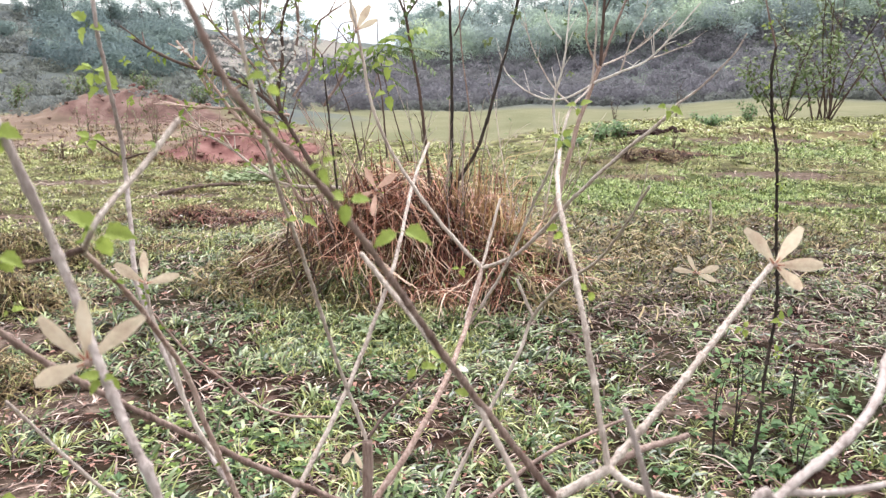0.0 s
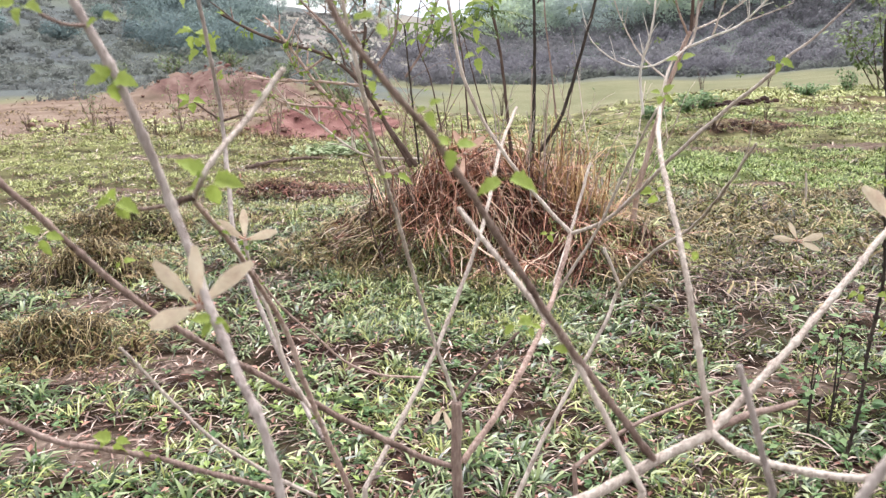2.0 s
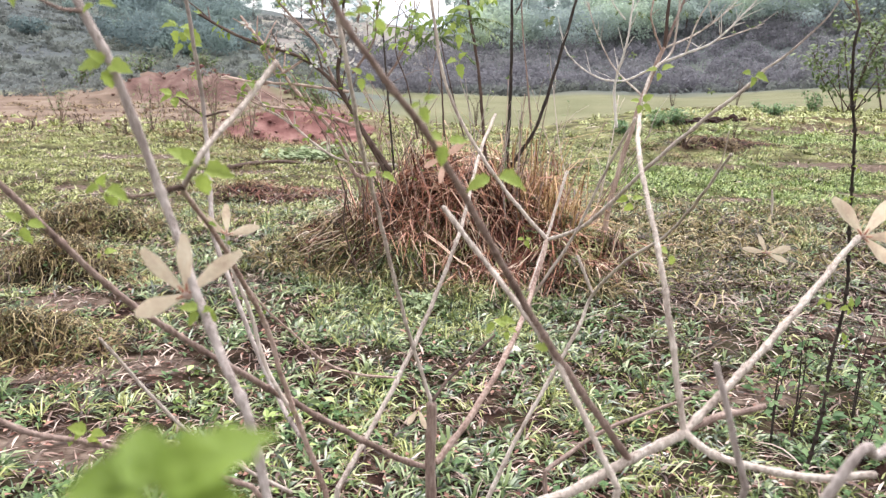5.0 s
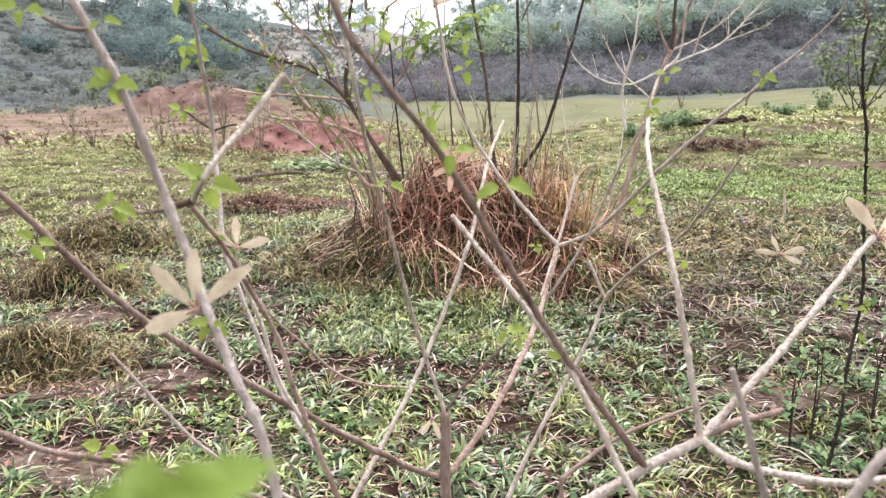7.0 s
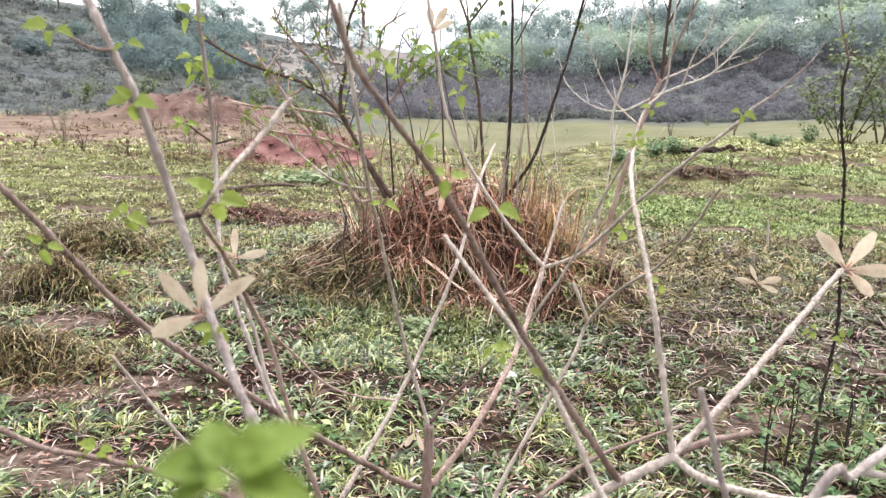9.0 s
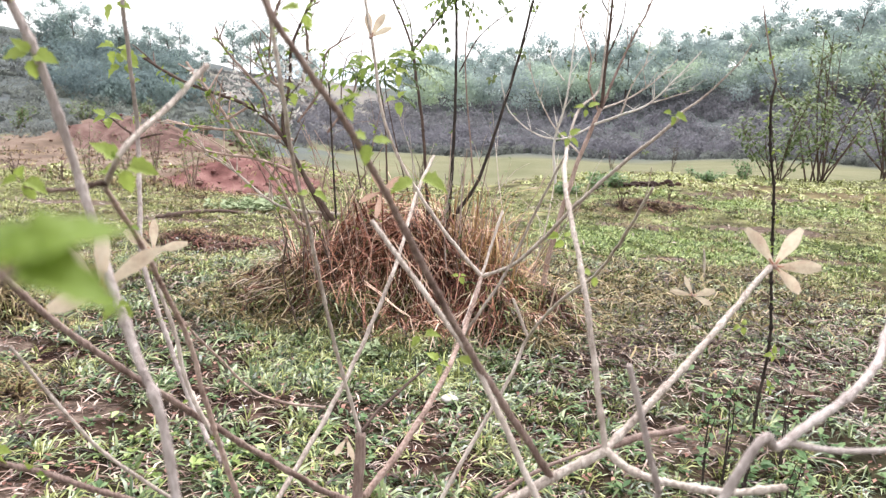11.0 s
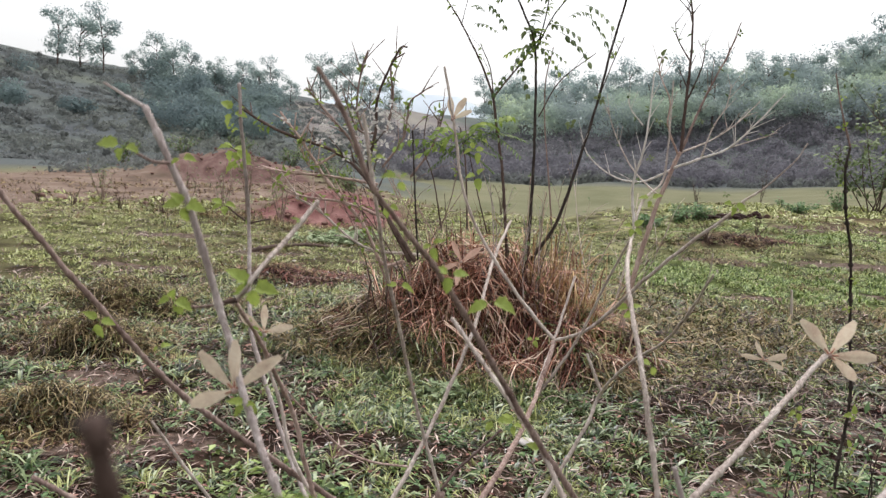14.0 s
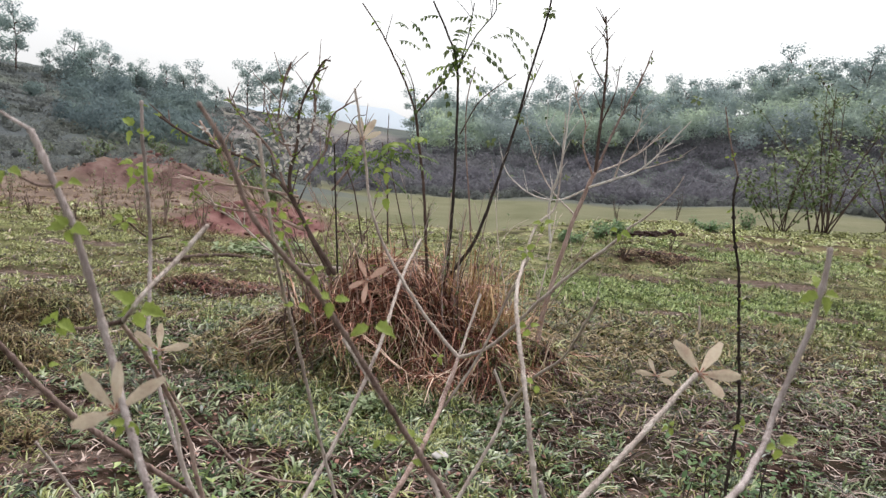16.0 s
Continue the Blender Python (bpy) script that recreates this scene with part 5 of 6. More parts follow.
for way, size in (((-0.9, 0.25, 0.12), 0.034), ((0.55, 0.35, 0.42), 0.034), ((1.0, -0.1, 0.0), 0.030), ((-0.35, 0.5, 0.5), 0.026), ((0.1, -0.5, 0.35), 0.018), ((-0.7, -0.2, -0.2), 0.022)):
    bm = bmesh.new()
    size *= 0.72
    leaf_into(bm, at + Vector(way) * 0.003, Vector(way), Vector((0.1, -0.45, 0.9)), size, size * 0.62, 0.45, 0.55, 7)
    part("leaf", bm, leaf_green, shrub_close)
# ---- plants on and behind the mound ----
mound_shrub = plant("shrub", -0.05, 5.1, "dark-stemmed shrub growing out of the mound", "shrub")
bare_bush = plant("bush", 0.9, 5.4, "bare pale bush with curved branches", "bush")
flower_bush = plant("bush", -0.78, 4.9, "twiggy bush with white blossom and new leaves", "bush")
# dark stems out of the mound
branch(mound_shrub, 'stem', [(-0.068, 5.101, 0.638), (-0.150, 5.101, 1.379), (-0.224, 5.101, 1.780), (-0.254, 5.101, 1.968)], 0.01212, 0.01001, bark_dark, 0.15)
branch(mound_shrub, 'branch', [(-0.254, 5.101, 1.968), (-0.340, 5.101, 2.170), (-0.436, 5.101, 2.348), (-0.566, 5.101, 2.563), (-0.714, 5.101, 2.755)], 0.00779, 0.00455, bark_dark, 0.15, (0.04, 3, leaf_green, 2))
branch(mound_shrub, 'branch', [(-0.254, 5.101, 1.968), (-0.290, 5.101, 2.175), (-0.373, 5.101, 2.355)], 0.00519, 0.00273, bark_dark, 0.15, (0.04, 3, leaf_green, 2))
branch(mound_shrub, 'branch', [(-0.254, 5.101, 1.968), (-0.153, 5.101, 2.105), (-0.034, 5.101, 2.264), (0.019, 5.101, 2.394)], 0.00779, 0.00455, bark_dark, 0.15, (0.04, 3, leaf_green, 2))
branch(mound_shrub, 'stem', [(0.073, 5.101, 0.676), (0.080, 5.101, 1.274), (0.068, 5.101, 1.790), (0.034, 5.101, 2.334), (-0.057, 5.101, 2.572), (-0.181, 5.101, 2.805)], 0.01385, 0.00637, bark_black, 0.15)
branch(mound_shrub, 'branch', [(0.037, 5.101, 2.313), (0.094, 5.101, 2.546), (0.125, 5.101, 2.814)], 0.00519, 0.00364, bark_black, 0.15, (0.04, 3, leaf_green, 2))
branch(mound_shrub, 'branch', [(0.036, 5.101, 2.325), (0.154, 5.101, 2.572), (0.280, 5.101, 2.748), (0.289, 5.101, 2.850)], 0.00519, 0.00364, bark_black, 0.15, (0.04, 3, leaf_green, 2))
branch(mound_shrub, 'stem', [(0.013, 5.101, 0.624), (0.164, 5.101, 0.843), (0.290, 5.101, 1.078), (0.425, 5.101, 1.571), (0.523, 5.101, 1.986), (0.585, 5.101, 2.326), (0.677, 5.101, 2.745), (0.704, 5.101, 3.010)], 0.01385, 0.00637, bark_black, 0.15)
branch(mound_shrub, 'branch', [(0.523, 5.101, 1.986), (0.598, 5.101, 2.224), (0.676, 5.101, 2.438)], 0.00433, 0.00273, bark_dark, 0.15, (0.04, 3, leaf_green, 2))
branch(mound_shrub, 'stem', [(0.243, 5.101, 1.029), (0.199, 5.101, 1.373), (0.145, 5.101, 1.755), (0.127, 5.101, 2.092), (0.169, 5.101, 2.347)], 0.00693, 0.00364, bark_brown, 0.15)
branch(mound_shrub, 'branch', [(0.092, 5.101, 1.835), (0.232, 5.101, 2.103), (0.481, 5.101, 2.316)], 0.00519, 0.00273, bark_dark, 0.15, (0.04, 3, leaf_green, 2))
branch(mound_shrub, 'stem', [(-0.377, 4.824, 0.988), (-0.412, 4.824, 1.443), (-0.466, 4.824, 1.724)], 0.00693, 0.00455, bark_dark, 0.15)
branch(mound_shrub, 'stem', [(-0.565, 4.824, 0.967), (-0.643, 4.824, 1.336), (-0.725, 4.824, 1.574), (-0.695, 4.824, 1.863), (-0.597, 4.824, 1.914)], 0.00606, 0.00273, bark_dark, 0.15)
branch(mound_shrub, 'stem', [(-0.239, 5.046, 0.936), (-0.340, 5.046, 1.274), (-0.441, 5.046, 1.692), (-0.454, 5.046, 1.944)], 0.00519, 0.00273, bark_dark, 0.15)
branch(mound_shrub, 'stem', [(-0.717, 4.713, 0.753), (-0.764, 4.713, 1.286), (-0.797, 4.713, 1.687)], 0.00693, 0.00546, bark_black, 0.35)
branch(mound_shrub, 'branch', [(-0.797, 4.713, 1.687), (-0.876, 4.713, 1.778), (-1.006, 4.713, 1.864)], 0.00346, 0.00182, bark_brown, 0.15, (0.04, 3, leaf_green, 2))
branch(mound_shrub, 'branch', [(-0.797, 4.713, 1.687), (-0.713, 4.713, 1.775), (-0.590, 4.713, 1.847)], 0.00346, 0.00182, bark_brown, 0.15, (0.04, 3, leaf_green, 2))
branch(mound_shrub, 'dead_stem', [(-0.939, 4.15, 0.69), (-0.957, 4.15, 0.46), (-0.874, 4.15, 0.163), (-0.804, 4.15, 0.016)], 0.00546, 0.0041, bark_dark, 0.15)
branch(mound_shrub, 'dead_stem', [(-0.828, 4.15, 0.703), (-0.823, 4.15, 0.438), (-0.74, 4.15, 0.141)], 0.0039, 0.00328, bark_dark, 0.15)
for k in range(9):
    pinnate(mound_shrub, (0.035 + 0.055 * math.cos(2.4 * k), 5.101, 2.33 + 0.033 * (k % 4)), 0.165, 0.7 * k, leaf_green if k % 3 else leaf_dull)
for px, pz in ((0.0, 2.35), (0.10, 2.42), (0.03, 2.27), (0.15, 2.52)):
    leaves(mound_shrub, (px, 5.101, pz), 0.066, 0.4, leaf_dull, 3)
pinnate(mound_shrub, (-0.431, 5.101, 2.495), 0.178, 0.3, leaf_dull)
pinnate(mound_shrub, (-0.355, 5.101, 2.585), 0.155, 2.0, leaf_dull)
pinnate(mound_shrub, (-0.087, 5.101, 2.279), 0.200, -1.2, leaf_dull)
pinnate(mound_shrub, (0.120, 5.101, 2.507), 0.222, 0.2, leaf_dull)
pinnate(mound_shrub, (0.211, 5.101, 2.455), 0.244, -0.4, leaf_dull)
pinnate(mound_shrub, (0.375, 5.101, 2.656), 0.222, -0.3, leaf_dull)
pinnate(mound_shrub, (0.016, 5.101, 2.497), 0.222, 1.4, leaf_dull)
pinnate(mound_shrub, (0.074, 5.101, 2.708), 0.167, 0.6, leaf_dull)
pinnate(mound_shrub, (-0.113, 5.101, 2.690), 0.155, 2.6, leaf_dull)
pinnate(mound_shrub, (0.069, 5.101, 2.399), 0.222, -2.6, leaf_dull)
pinnate(mound_shrub, (0.261, 5.101, 2.562), 0.200, 0.8, leaf_dull)
pinnate(mound_shrub, (0.406, 5.101, 2.577), 0.222, -0.7, leaf_dull)
pinnate(mound_shrub, (-0.158, 5.101, 2.147), 0.178, -2.2, leaf_dull)
pinnate(mound_shrub, (-0.341, 5.101, 2.647), 0.178, -0.6, leaf_dull)
pinnate(mound_shrub, (-0.040, 5.101, 2.532), 0.222, -0.9, leaf_dull)
pinnate(mound_shrub, (0.142, 5.101, 2.673), 0.200, 2.4, leaf_dull)
leaves(mound_shrub, (-0.022, 5.101, 2.451), 0.085, 0.4, leaf_dull, 6)
leaves(mound_shrub, (0.693, 5.101, 2.788), 0.079, 0.4, leaf_dull, 6)
leaves(mound_shrub, (0.535, 5.101, 1.987), 0.073, 0.4, leaf_dull, 6)
leaves(mound_shrub, (0.333, 5.101, 1.796), 0.061, 0.4, leaf_dull, 6)
pinnate(shrub_cut, (-0.173, 1.900, 1.575), 0.110, 0.2, leaf_dull, 10)
pinnate(shrub_cut, (-0.173, 1.900, 1.575), 0.139, 2.7, leaf_green)
pinnate(shrub_cut, (-0.173, 1.900, 1.575), 0.110, -0.4, leaf_dull, 10)
pinnate(shrub_cut, (-0.173, 1.900, 1.575), 0.139, 1.2, leaf_green)
pinnate(shrub_cut, (-0.173, 1.900, 1.575), 0.110, 3.6, leaf_dull, 10)
pinnate(shrub_cut, (-0.270, 1.900, 1.594), 0.104, 0.2, leaf_dull, 10)
pinnate(shrub_cut, (-0.270, 1.900, 1.594), 0.131, 2.7, leaf_green)
pinnate(shrub_cut, (-0.270, 1.900, 1.594), 0.104, -0.4, leaf_dull, 10)
pinnate(shrub_cut, (-0.270, 1.900, 1.594), 0.131, 1.2, leaf_green)
pinnate(shrub_cut, (-0.270, 1.900, 1.594), 0.104, 3.6, leaf_dull, 10)
pinnate(shrub_cut, (-0.083, 1.900, 1.630), 0.117, 0.2, leaf_dull, 10)
pinnate(shrub_cut, (-0.083, 1.900, 1.630), 0.148, 2.7, leaf_green)
pinnate(shrub_cut, (-0.083, 1.900, 1.630), 0.117, -0.4, leaf_dull, 10)
pinnate(shrub_cut, (-0.083, 1.900, 1.630), 0.148, 1.2, leaf_green)
pinnate(shrub_cut, (-0.083, 1.900, 1.630), 0.117, 3.6, leaf_dull, 10)
pinnate(shrub_cut, (-0.139, 1.900, 1.621), 0.104, 0.2, leaf_dull, 10)
pinnate(shrub_cut, (-0.139, 1.900, 1.621), 0.131, 2.7, leaf_green)
pinnate(shrub_cut, (-0.139, 1.900, 1.621), 0.104, -0.4, leaf_dull, 10)
pinnate(shrub_cut, (-0.139, 1.900, 1.621), 0.131, 1.2, leaf_green)
pinnate(shrub_cut, (-0.139, 1.900, 1.621), 0.104, 3.6, leaf_dull, 10)
rnd = random.Random(411)
for k in range(22):
    x, y = rnd.gauss(0.08, 0.28), rnd.gauss(4.98, 0.14)
    z, high, lean = float(relief(x, y)), rnd.uniform(0.35, 1.0), rnd.gauss(0.9 * (x - 0.08), 0.16)
    bend = rnd.uniform(-0.06, 0.06)
    branch(mound_shrub, 'thin_stem', [(x, y, z - 0.03), (x + 0.4 * lean * high + bend, y, z + 0.5 * high), (x + lean * high, y + rnd.uniform(-0.1, 0.1), z + high)], rnd.uniform(0.0035, 0.0065), 0.002, rnd.choice((bark_brown, bark_pink, bark_dark, bark_grey)), 0.3, (0.03, rnd.choice((1, 2, 4)), leaf_dull, rnd.choice((3, 4, 6))))
rnd = random.Random(412)
for k in range(16):
    x, y = rnd.gauss(-0.72, 0.22), rnd.gauss(4.95, 0.15)
    z, high, lean = float(relief(x, y)), rnd.uniform(0.4, 1.15), rnd.gauss(-0.35, 0.3)
    branch(flower_bush, 'thin_stem', [(x, y, z - 0.03), (x + 0.35 * lean * high, y, z + 0.5 * high), (x + lean * high, y + rnd.uniform(-0.1, 0.1), z + high)], rnd.uniform(0.004, 0.007), 0.002, rnd.choice((bark_brown, bark_pink, bark_dark)), 0.3, (0.035, rnd.choice((1, 3, 5)), leaf_green, rnd.choice((4, 5, 7))))
# bare bush beyond the mound
branch(bare_bush, 'stem', [(0.80, 5.05, 0.0), (0.84, 5.02, 0.5), (0.957, 5.000, 1.076), (1.012, 5.000, 1.288), (1.082, 5.000, 1.506), (1.131, 5.000, 1.623)], 0.0221, 0.0143, bark_pink, 0.15)
branch(bare_bush, 'stem', [(1.131, 5.000, 1.623), (1.133, 5.000, 1.945), (1.140, 5.000, 2.263), (1.130, 5.000, 2.536), (1.093, 5.000, 2.766)], 0.0123, 0.0052, bark_dark, 0.3, (0.035, 3, leaf_dull, 10))
branch(bare_bush, 'stem', [(1.131, 5.000, 1.623), (1.245, 5.100, 1.915), (1.352, 5.150, 2.167), (1.446, 5.200, 2.358), (1.524, 5.250, 2.589)], 0.0104, 0.0039, bark_brown, 0.3, (0.035, 3, leaf_dull, 9))
branch(bare_bush, 'stem', [(0.844, 5.000, 1.069), (0.811, 5.000, 1.360), (0.854, 4.900, 1.641), (0.873, 4.900, 1.889), (0.880, 4.900, 2.164)], 0.0104, 0.0046, bark_white, 0.3, (0.035, 3, leaf_dull, 7))
branch(bare_bush, 'branch', [(1.082, 5.000, 1.506), (1.252, 4.900, 1.585), (1.425, 4.850, 1.669), (1.582, 4.800, 1.846), (1.740, 4.800, 2.043)], 0.0097, 0.0039, bark_white, 0.3, (0.035, 3, leaf_dull, 9))
branch(bare_bush, 'branch', [(1.131, 5.000, 1.623), (1.355, 5.150, 1.716), (1.537, 5.200, 1.842), (1.729, 5.300, 2.029)], 0.0078, 0.0033, bark_pale, 0.3, (0.035, 3, leaf_dull, 8))
branch(bare_bush, 'branch', [(1.082, 5.000, 1.498), (0.884, 5.100, 1.393), (0.674, 5.100, 1.423), (0.484, 5.100, 1.565), (0.423, 5.100, 1.714)], 0.0084, 0.0033, bark_white, 0.3, (0.035, 3, leaf_dull, 8))
branch(bare_bush, 'branch', [(1.113, 5.000, 1.601), (1.005, 4.900, 1.808), (1.006, 4.900, 1.974), (0.919, 4.900, 2.166), (0.924, 4.900, 2.283)], 0.0078, 0.0033, bark_pink, 0.3, (0.035, 3, leaf_dull, 7))
branch(bare_bush, 'branch', [(0.833, 4.900, 1.800), (0.737, 4.900, 1.915), (0.708, 4.900, 2.021)], 0.0052, 0.0026, bark_white, 0.3, (0.035, 3, leaf_dull, 2))
branch(bare_bush, 'branch', [(1.138, 5.000, 1.986), (1.200, 4.900, 2.215), (1.213, 4.900, 2.407)], 0.0059, 0.0026, bark_dark, 0.3, (0.035, 3, leaf_dull, 5))
branch(bare_bush, 'branch', [(1.140, 5.000, 2.263), (1.040, 5.000, 2.416), (1.010, 5.000, 2.533)], 0.0052, 0.0026, bark_dark, 0.3, (0.035, 3, leaf_dull, 4))
branch(bare_bush, 'branch', [(1.012, 5.000, 1.288), (0.828, 5.200, 1.480), (0.687, 5.250, 1.729), (0.607, 5.250, 1.938)], 0.0072, 0.0033, bark_pale, 0.3, (0.035, 3, leaf_dull, 6))
branch(bare_bush, 'branch', [(1.252, 4.900, 1.585), (1.316, 4.900, 1.810), (1.391, 4.900, 1.950), (1.413, 4.900, 2.107)], 0.0065, 0.0029, bark_pale, 0.3, (0.035, 3, leaf_dull, 6))
branch(bare_bush, 'branch', [(1.425, 4.850, 1.669), (1.572, 4.850, 1.723), (1.734, 4.850, 1.789)], 0.0052, 0.0026, bark_pale, 0.3, (0.035, 3, leaf_dull, 4))
leaves(bare_bush, (0.941, 5.000, 2.288), 0.07, 0.3, leaf_dull, 3)
leaves(bare_bush, (1.831, 5.000, 2.217), 0.06, 0.3, leaf_dull, 3)
leaves(bare_bush, (0.952, 5.000, 1.837), 0.045, 0.3, leaf_dull, 3)
leaves(bare_bush, (0.915, 5.000, 1.571), 0.05, 0.3, leaf_dull, 3)
leaves(bare_bush, (1.249, 5.000, 1.850), 0.04, 0.3, leaf_dull, 3)
leaves(bare_bush, (1.144, 5.000, 2.342), 0.04, 0.3, leaf_dull, 3)
leaves(bare_bush, (1.461, 5.000, 2.468), 0.04, 0.3, leaf_dull, 3)
leaves(bare_bush, (1.476, 5.000, 1.334), 0.05, 0.3, leaf_dull, 3)
# flowering bush beside the mound
branch(flower_bush, 'stem', [(-0.807, 4.9, 0.708), (-1.013, 4.9, 1.072), (-1.163, 4.9, 1.31), (-1.392, 4.9, 1.495), (-1.743, 4.9, 1.604), (-1.92, 4.9, 1.669), (-2.143, 4.9, 1.792)], 0.0178, 0.0090, bark_dark, 0.2, (0.055, 14, leaf_green, 7))
branch(flower_bush, 'stem', [(-0.765, 4.9, 0.713), (-0.963, 4.9, 0.992), (-1.145, 4.9, 1.354), (-1.107, 4.9, 1.651), (-1.091, 4.9, 1.941), (-0.953, 4.9, 2.26), (-0.893, 4.9, 2.286)], 0.0194, 0.0072, bark_dark, 0.2, (0.055, 14, leaf_green, 7))
branch(flower_bush, 'branch', [(-1.163, 4.9, 1.31), (-1.293, 4.9, 1.589), (-1.504, 4.9, 1.816), (-1.643, 4.9, 1.967)], 0.0113, 0.0072, bark_brown, 0.2, (0.055, 9, leaf_green, 7))
branch(flower_bush, 'branch', [(-1.074, 4.9, 1.277), (-1.464, 4.9, 1.319), (-1.766, 4.9, 1.328), (-1.985, 4.9, 1.368)], 0.0113, 0.0072, bark_pink, 0.2, (0.055, 9, leaf_green, 7))
branch(flower_bush, 'branch', [(-1.392, 4.9, 1.495), (-1.598, 4.9, 1.389), (-1.699, 4.9, 1.588)], 0.0097, 0.0054, bark_pink, 0.2, (0.055, 9, leaf_green, 7))
branch(flower_bush, 'branch', [(-1.009, 4.9, 1.029), (-1.318, 4.9, 1.123), (-1.711, 4.9, 1.165), (-1.892, 4.9, 1.272)], 0.0130, 0.0072, bark_pink, 0.2, (0.055, 9, leaf_green, 7))
branch(flower_bush, 'stem', [(-0.85, 4.9, 0.703), (-1.021, 4.9, 0.683), (-1.176, 4.9, 0.968), (-1.46, 4.9, 1.277), (-1.653, 4.9, 1.551), (-1.842, 4.9, 1.781)], 0.0146, 0.0090, bark_pink, 0.2, (0.055, 14, leaf_green, 7))
branch(flower_bush, 'branch', [(-1.043, 4.9, 1.407), (-0.894, 4.9, 1.632), (-0.855, 4.9, 1.884), (-0.759, 4.9, 1.975)], 0.0097, 0.0054, bark_brown, 0.2, (0.055, 9, leaf_green, 7))
branch(flower_bush, 'branch', [(-1.142, 4.9, 1.564), (-1.248, 4.9, 1.802), (-1.231, 4.9, 2.09), (-1.182, 4.9, 2.257)], 0.0097, 0.0054, bark_brown, 0.2, (0.055, 9, leaf_green, 7))
branch(flower_bush, 'branch', [(-1.024, 4.9, 1.66), (-0.983, 4.9, 1.911), (-1.006, 4.9, 2.154), (-0.91, 4.9, 2.244)], 0.0097, 0.0054, bark_brown, 0.2, (0.055, 9, leaf_green, 7))
branch(flower_bush, 'branch', [(-1.107, 4.9, 1.651), (-1.237, 4.9, 1.678), (-1.339, 4.9, 1.875)], 0.0097, 0.0054, bark_brown, 0.2, (0.055, 9, leaf_green, 7))
branch(flower_bush, 'branch', [(-0.825, 4.9, 1.347), (-0.677, 4.9, 1.572), (-0.598, 4.9, 1.828)], 0.0097, 0.0054, bark_brown, 0.2, (0.055, 9, leaf_green, 7))
branch(flower_bush, 'branch', [(-0.726, 4.9, 0.761), (-1.161, 4.9, 0.797), (-1.529, 4.9, 1.056), (-1.709, 4.9, 1.143)], 0.0113, 0.0072, bark_pale, 0.2, (0.055, 9, leaf_green, 7))
leaves(flower_bush, (-2.219, 4.9, 1.638), 0.06, 0.3, leaf_green, 5)
leaves(flower_bush, (-1.984, 4.9, 1.662), 0.048, 0.3, leaf_green, 4)
leaves(flower_bush, (-1.816, 4.9, 1.722), 0.042, 0.3, leaf_green, 3)
leaves(flower_bush, (-2.202, 4.9, 1.366), 0.066, 0.3, leaf_green, 6)
leaves(flower_bush, (-1.088, 4.9, 1.901), 0.036, 0.3, leaf_dull, 4)
leaves(flower_bush, (-0.951, 4.9, 2.24), 0.03, 0.3, leaf_dull, 3)
leaves(flower_bush, (-1.244, 4.9, 1.761), 0.036, 0.3, leaf_dull, 4)
leaves(flower_bush, (-1.015, 4.9, 2.031), 0.03, 0.3, leaf_dull, 4)
leaves(flower_bush, (-0.921, 4.9, 1.918), 0.03, 0.3, leaf_dull, 4)
leaves(flower_bush, (-1.172, 4.9, 2.137), 0.024, 0.3, leaf_dull, 3)
leaves(flower_bush, (-1.565, 4.9, 1.519), 0.03, 0.3, leaf_dull, 3)
leaves(flower_bush, (-1.696, 4.9, 1.546), 0.03, 0.3, leaf_dull, 3)
leaves(flower_bush, (-1.297, 4.9, 1.379), 0.03, 0.3, leaf_dull, 4)
leaves(flower_bush, (-1.203, 4.9, 2.012), 0.03, 0.3, leaf_dull, 3)
leaves(flower_bush, (-0.853, 4.9, 1.863), 0.03, 0.3, leaf_dull, 4)
leaves(flower_bush, (-0.658, 4.9, 1.801), 0.03, 0.3, leaf_dull, 3)
flower(flower_bush, (-1.788, 4.88, 1.723))
flower(flower_bush, (-1.076, 4.88, 1.818))
flower(flower_bush, (-1.109, 4.88, 1.712))
flower(flower_bush, (-1.001, 4.88, 1.682))
flower(flower_bush, (-1.205, 4.88, 1.846))
flower(flower_bush, (-0.991, 4.88, 1.807))
flower(flower_bush, (-1.033, 4.88, 1.575))
flower(flower_bush, (-1.147, 4.88, 1.667))
flower(flower_bush, (-1.49, 4.88, 1.713))
flower(flower_bush, (-0.976, 4.88, 1.87))
flower(flower_bush, (-1.227, 4.88, 1.617))
flower(flower_bush, (-1.392, 4.88, 1.558))
flower(flower_bush, (-1.297, 4.88, 1.692))
flower(flower_bush, (-1.32, 4.88, 1.461))
flower(flower_bush, (-1.157, 4.88, 1.541))
flower(flower_bush, (-1.045, 4.88, 1.47))
flower(flower_bush, (-1.264, 4.88, 1.799))
flower(flower_bush, (-1.137, 4.88, 1.791))
flower(flower_bush, (-0.904, 4.88, 1.775))
flower(flower_bush, (-0.847, 4.88, 1.616))
flower(flower_bush, (-1.441, 4.88, 1.636))
flower(flower_bush, (-1.522, 4.88, 1.585))
flower(flower_bush, (-1.194, 4.88, 1.475))
flower(flower_bush, (-1.027, 4.88, 1.741))
flower(flower_bush, (-1.108, 4.88, 1.938))


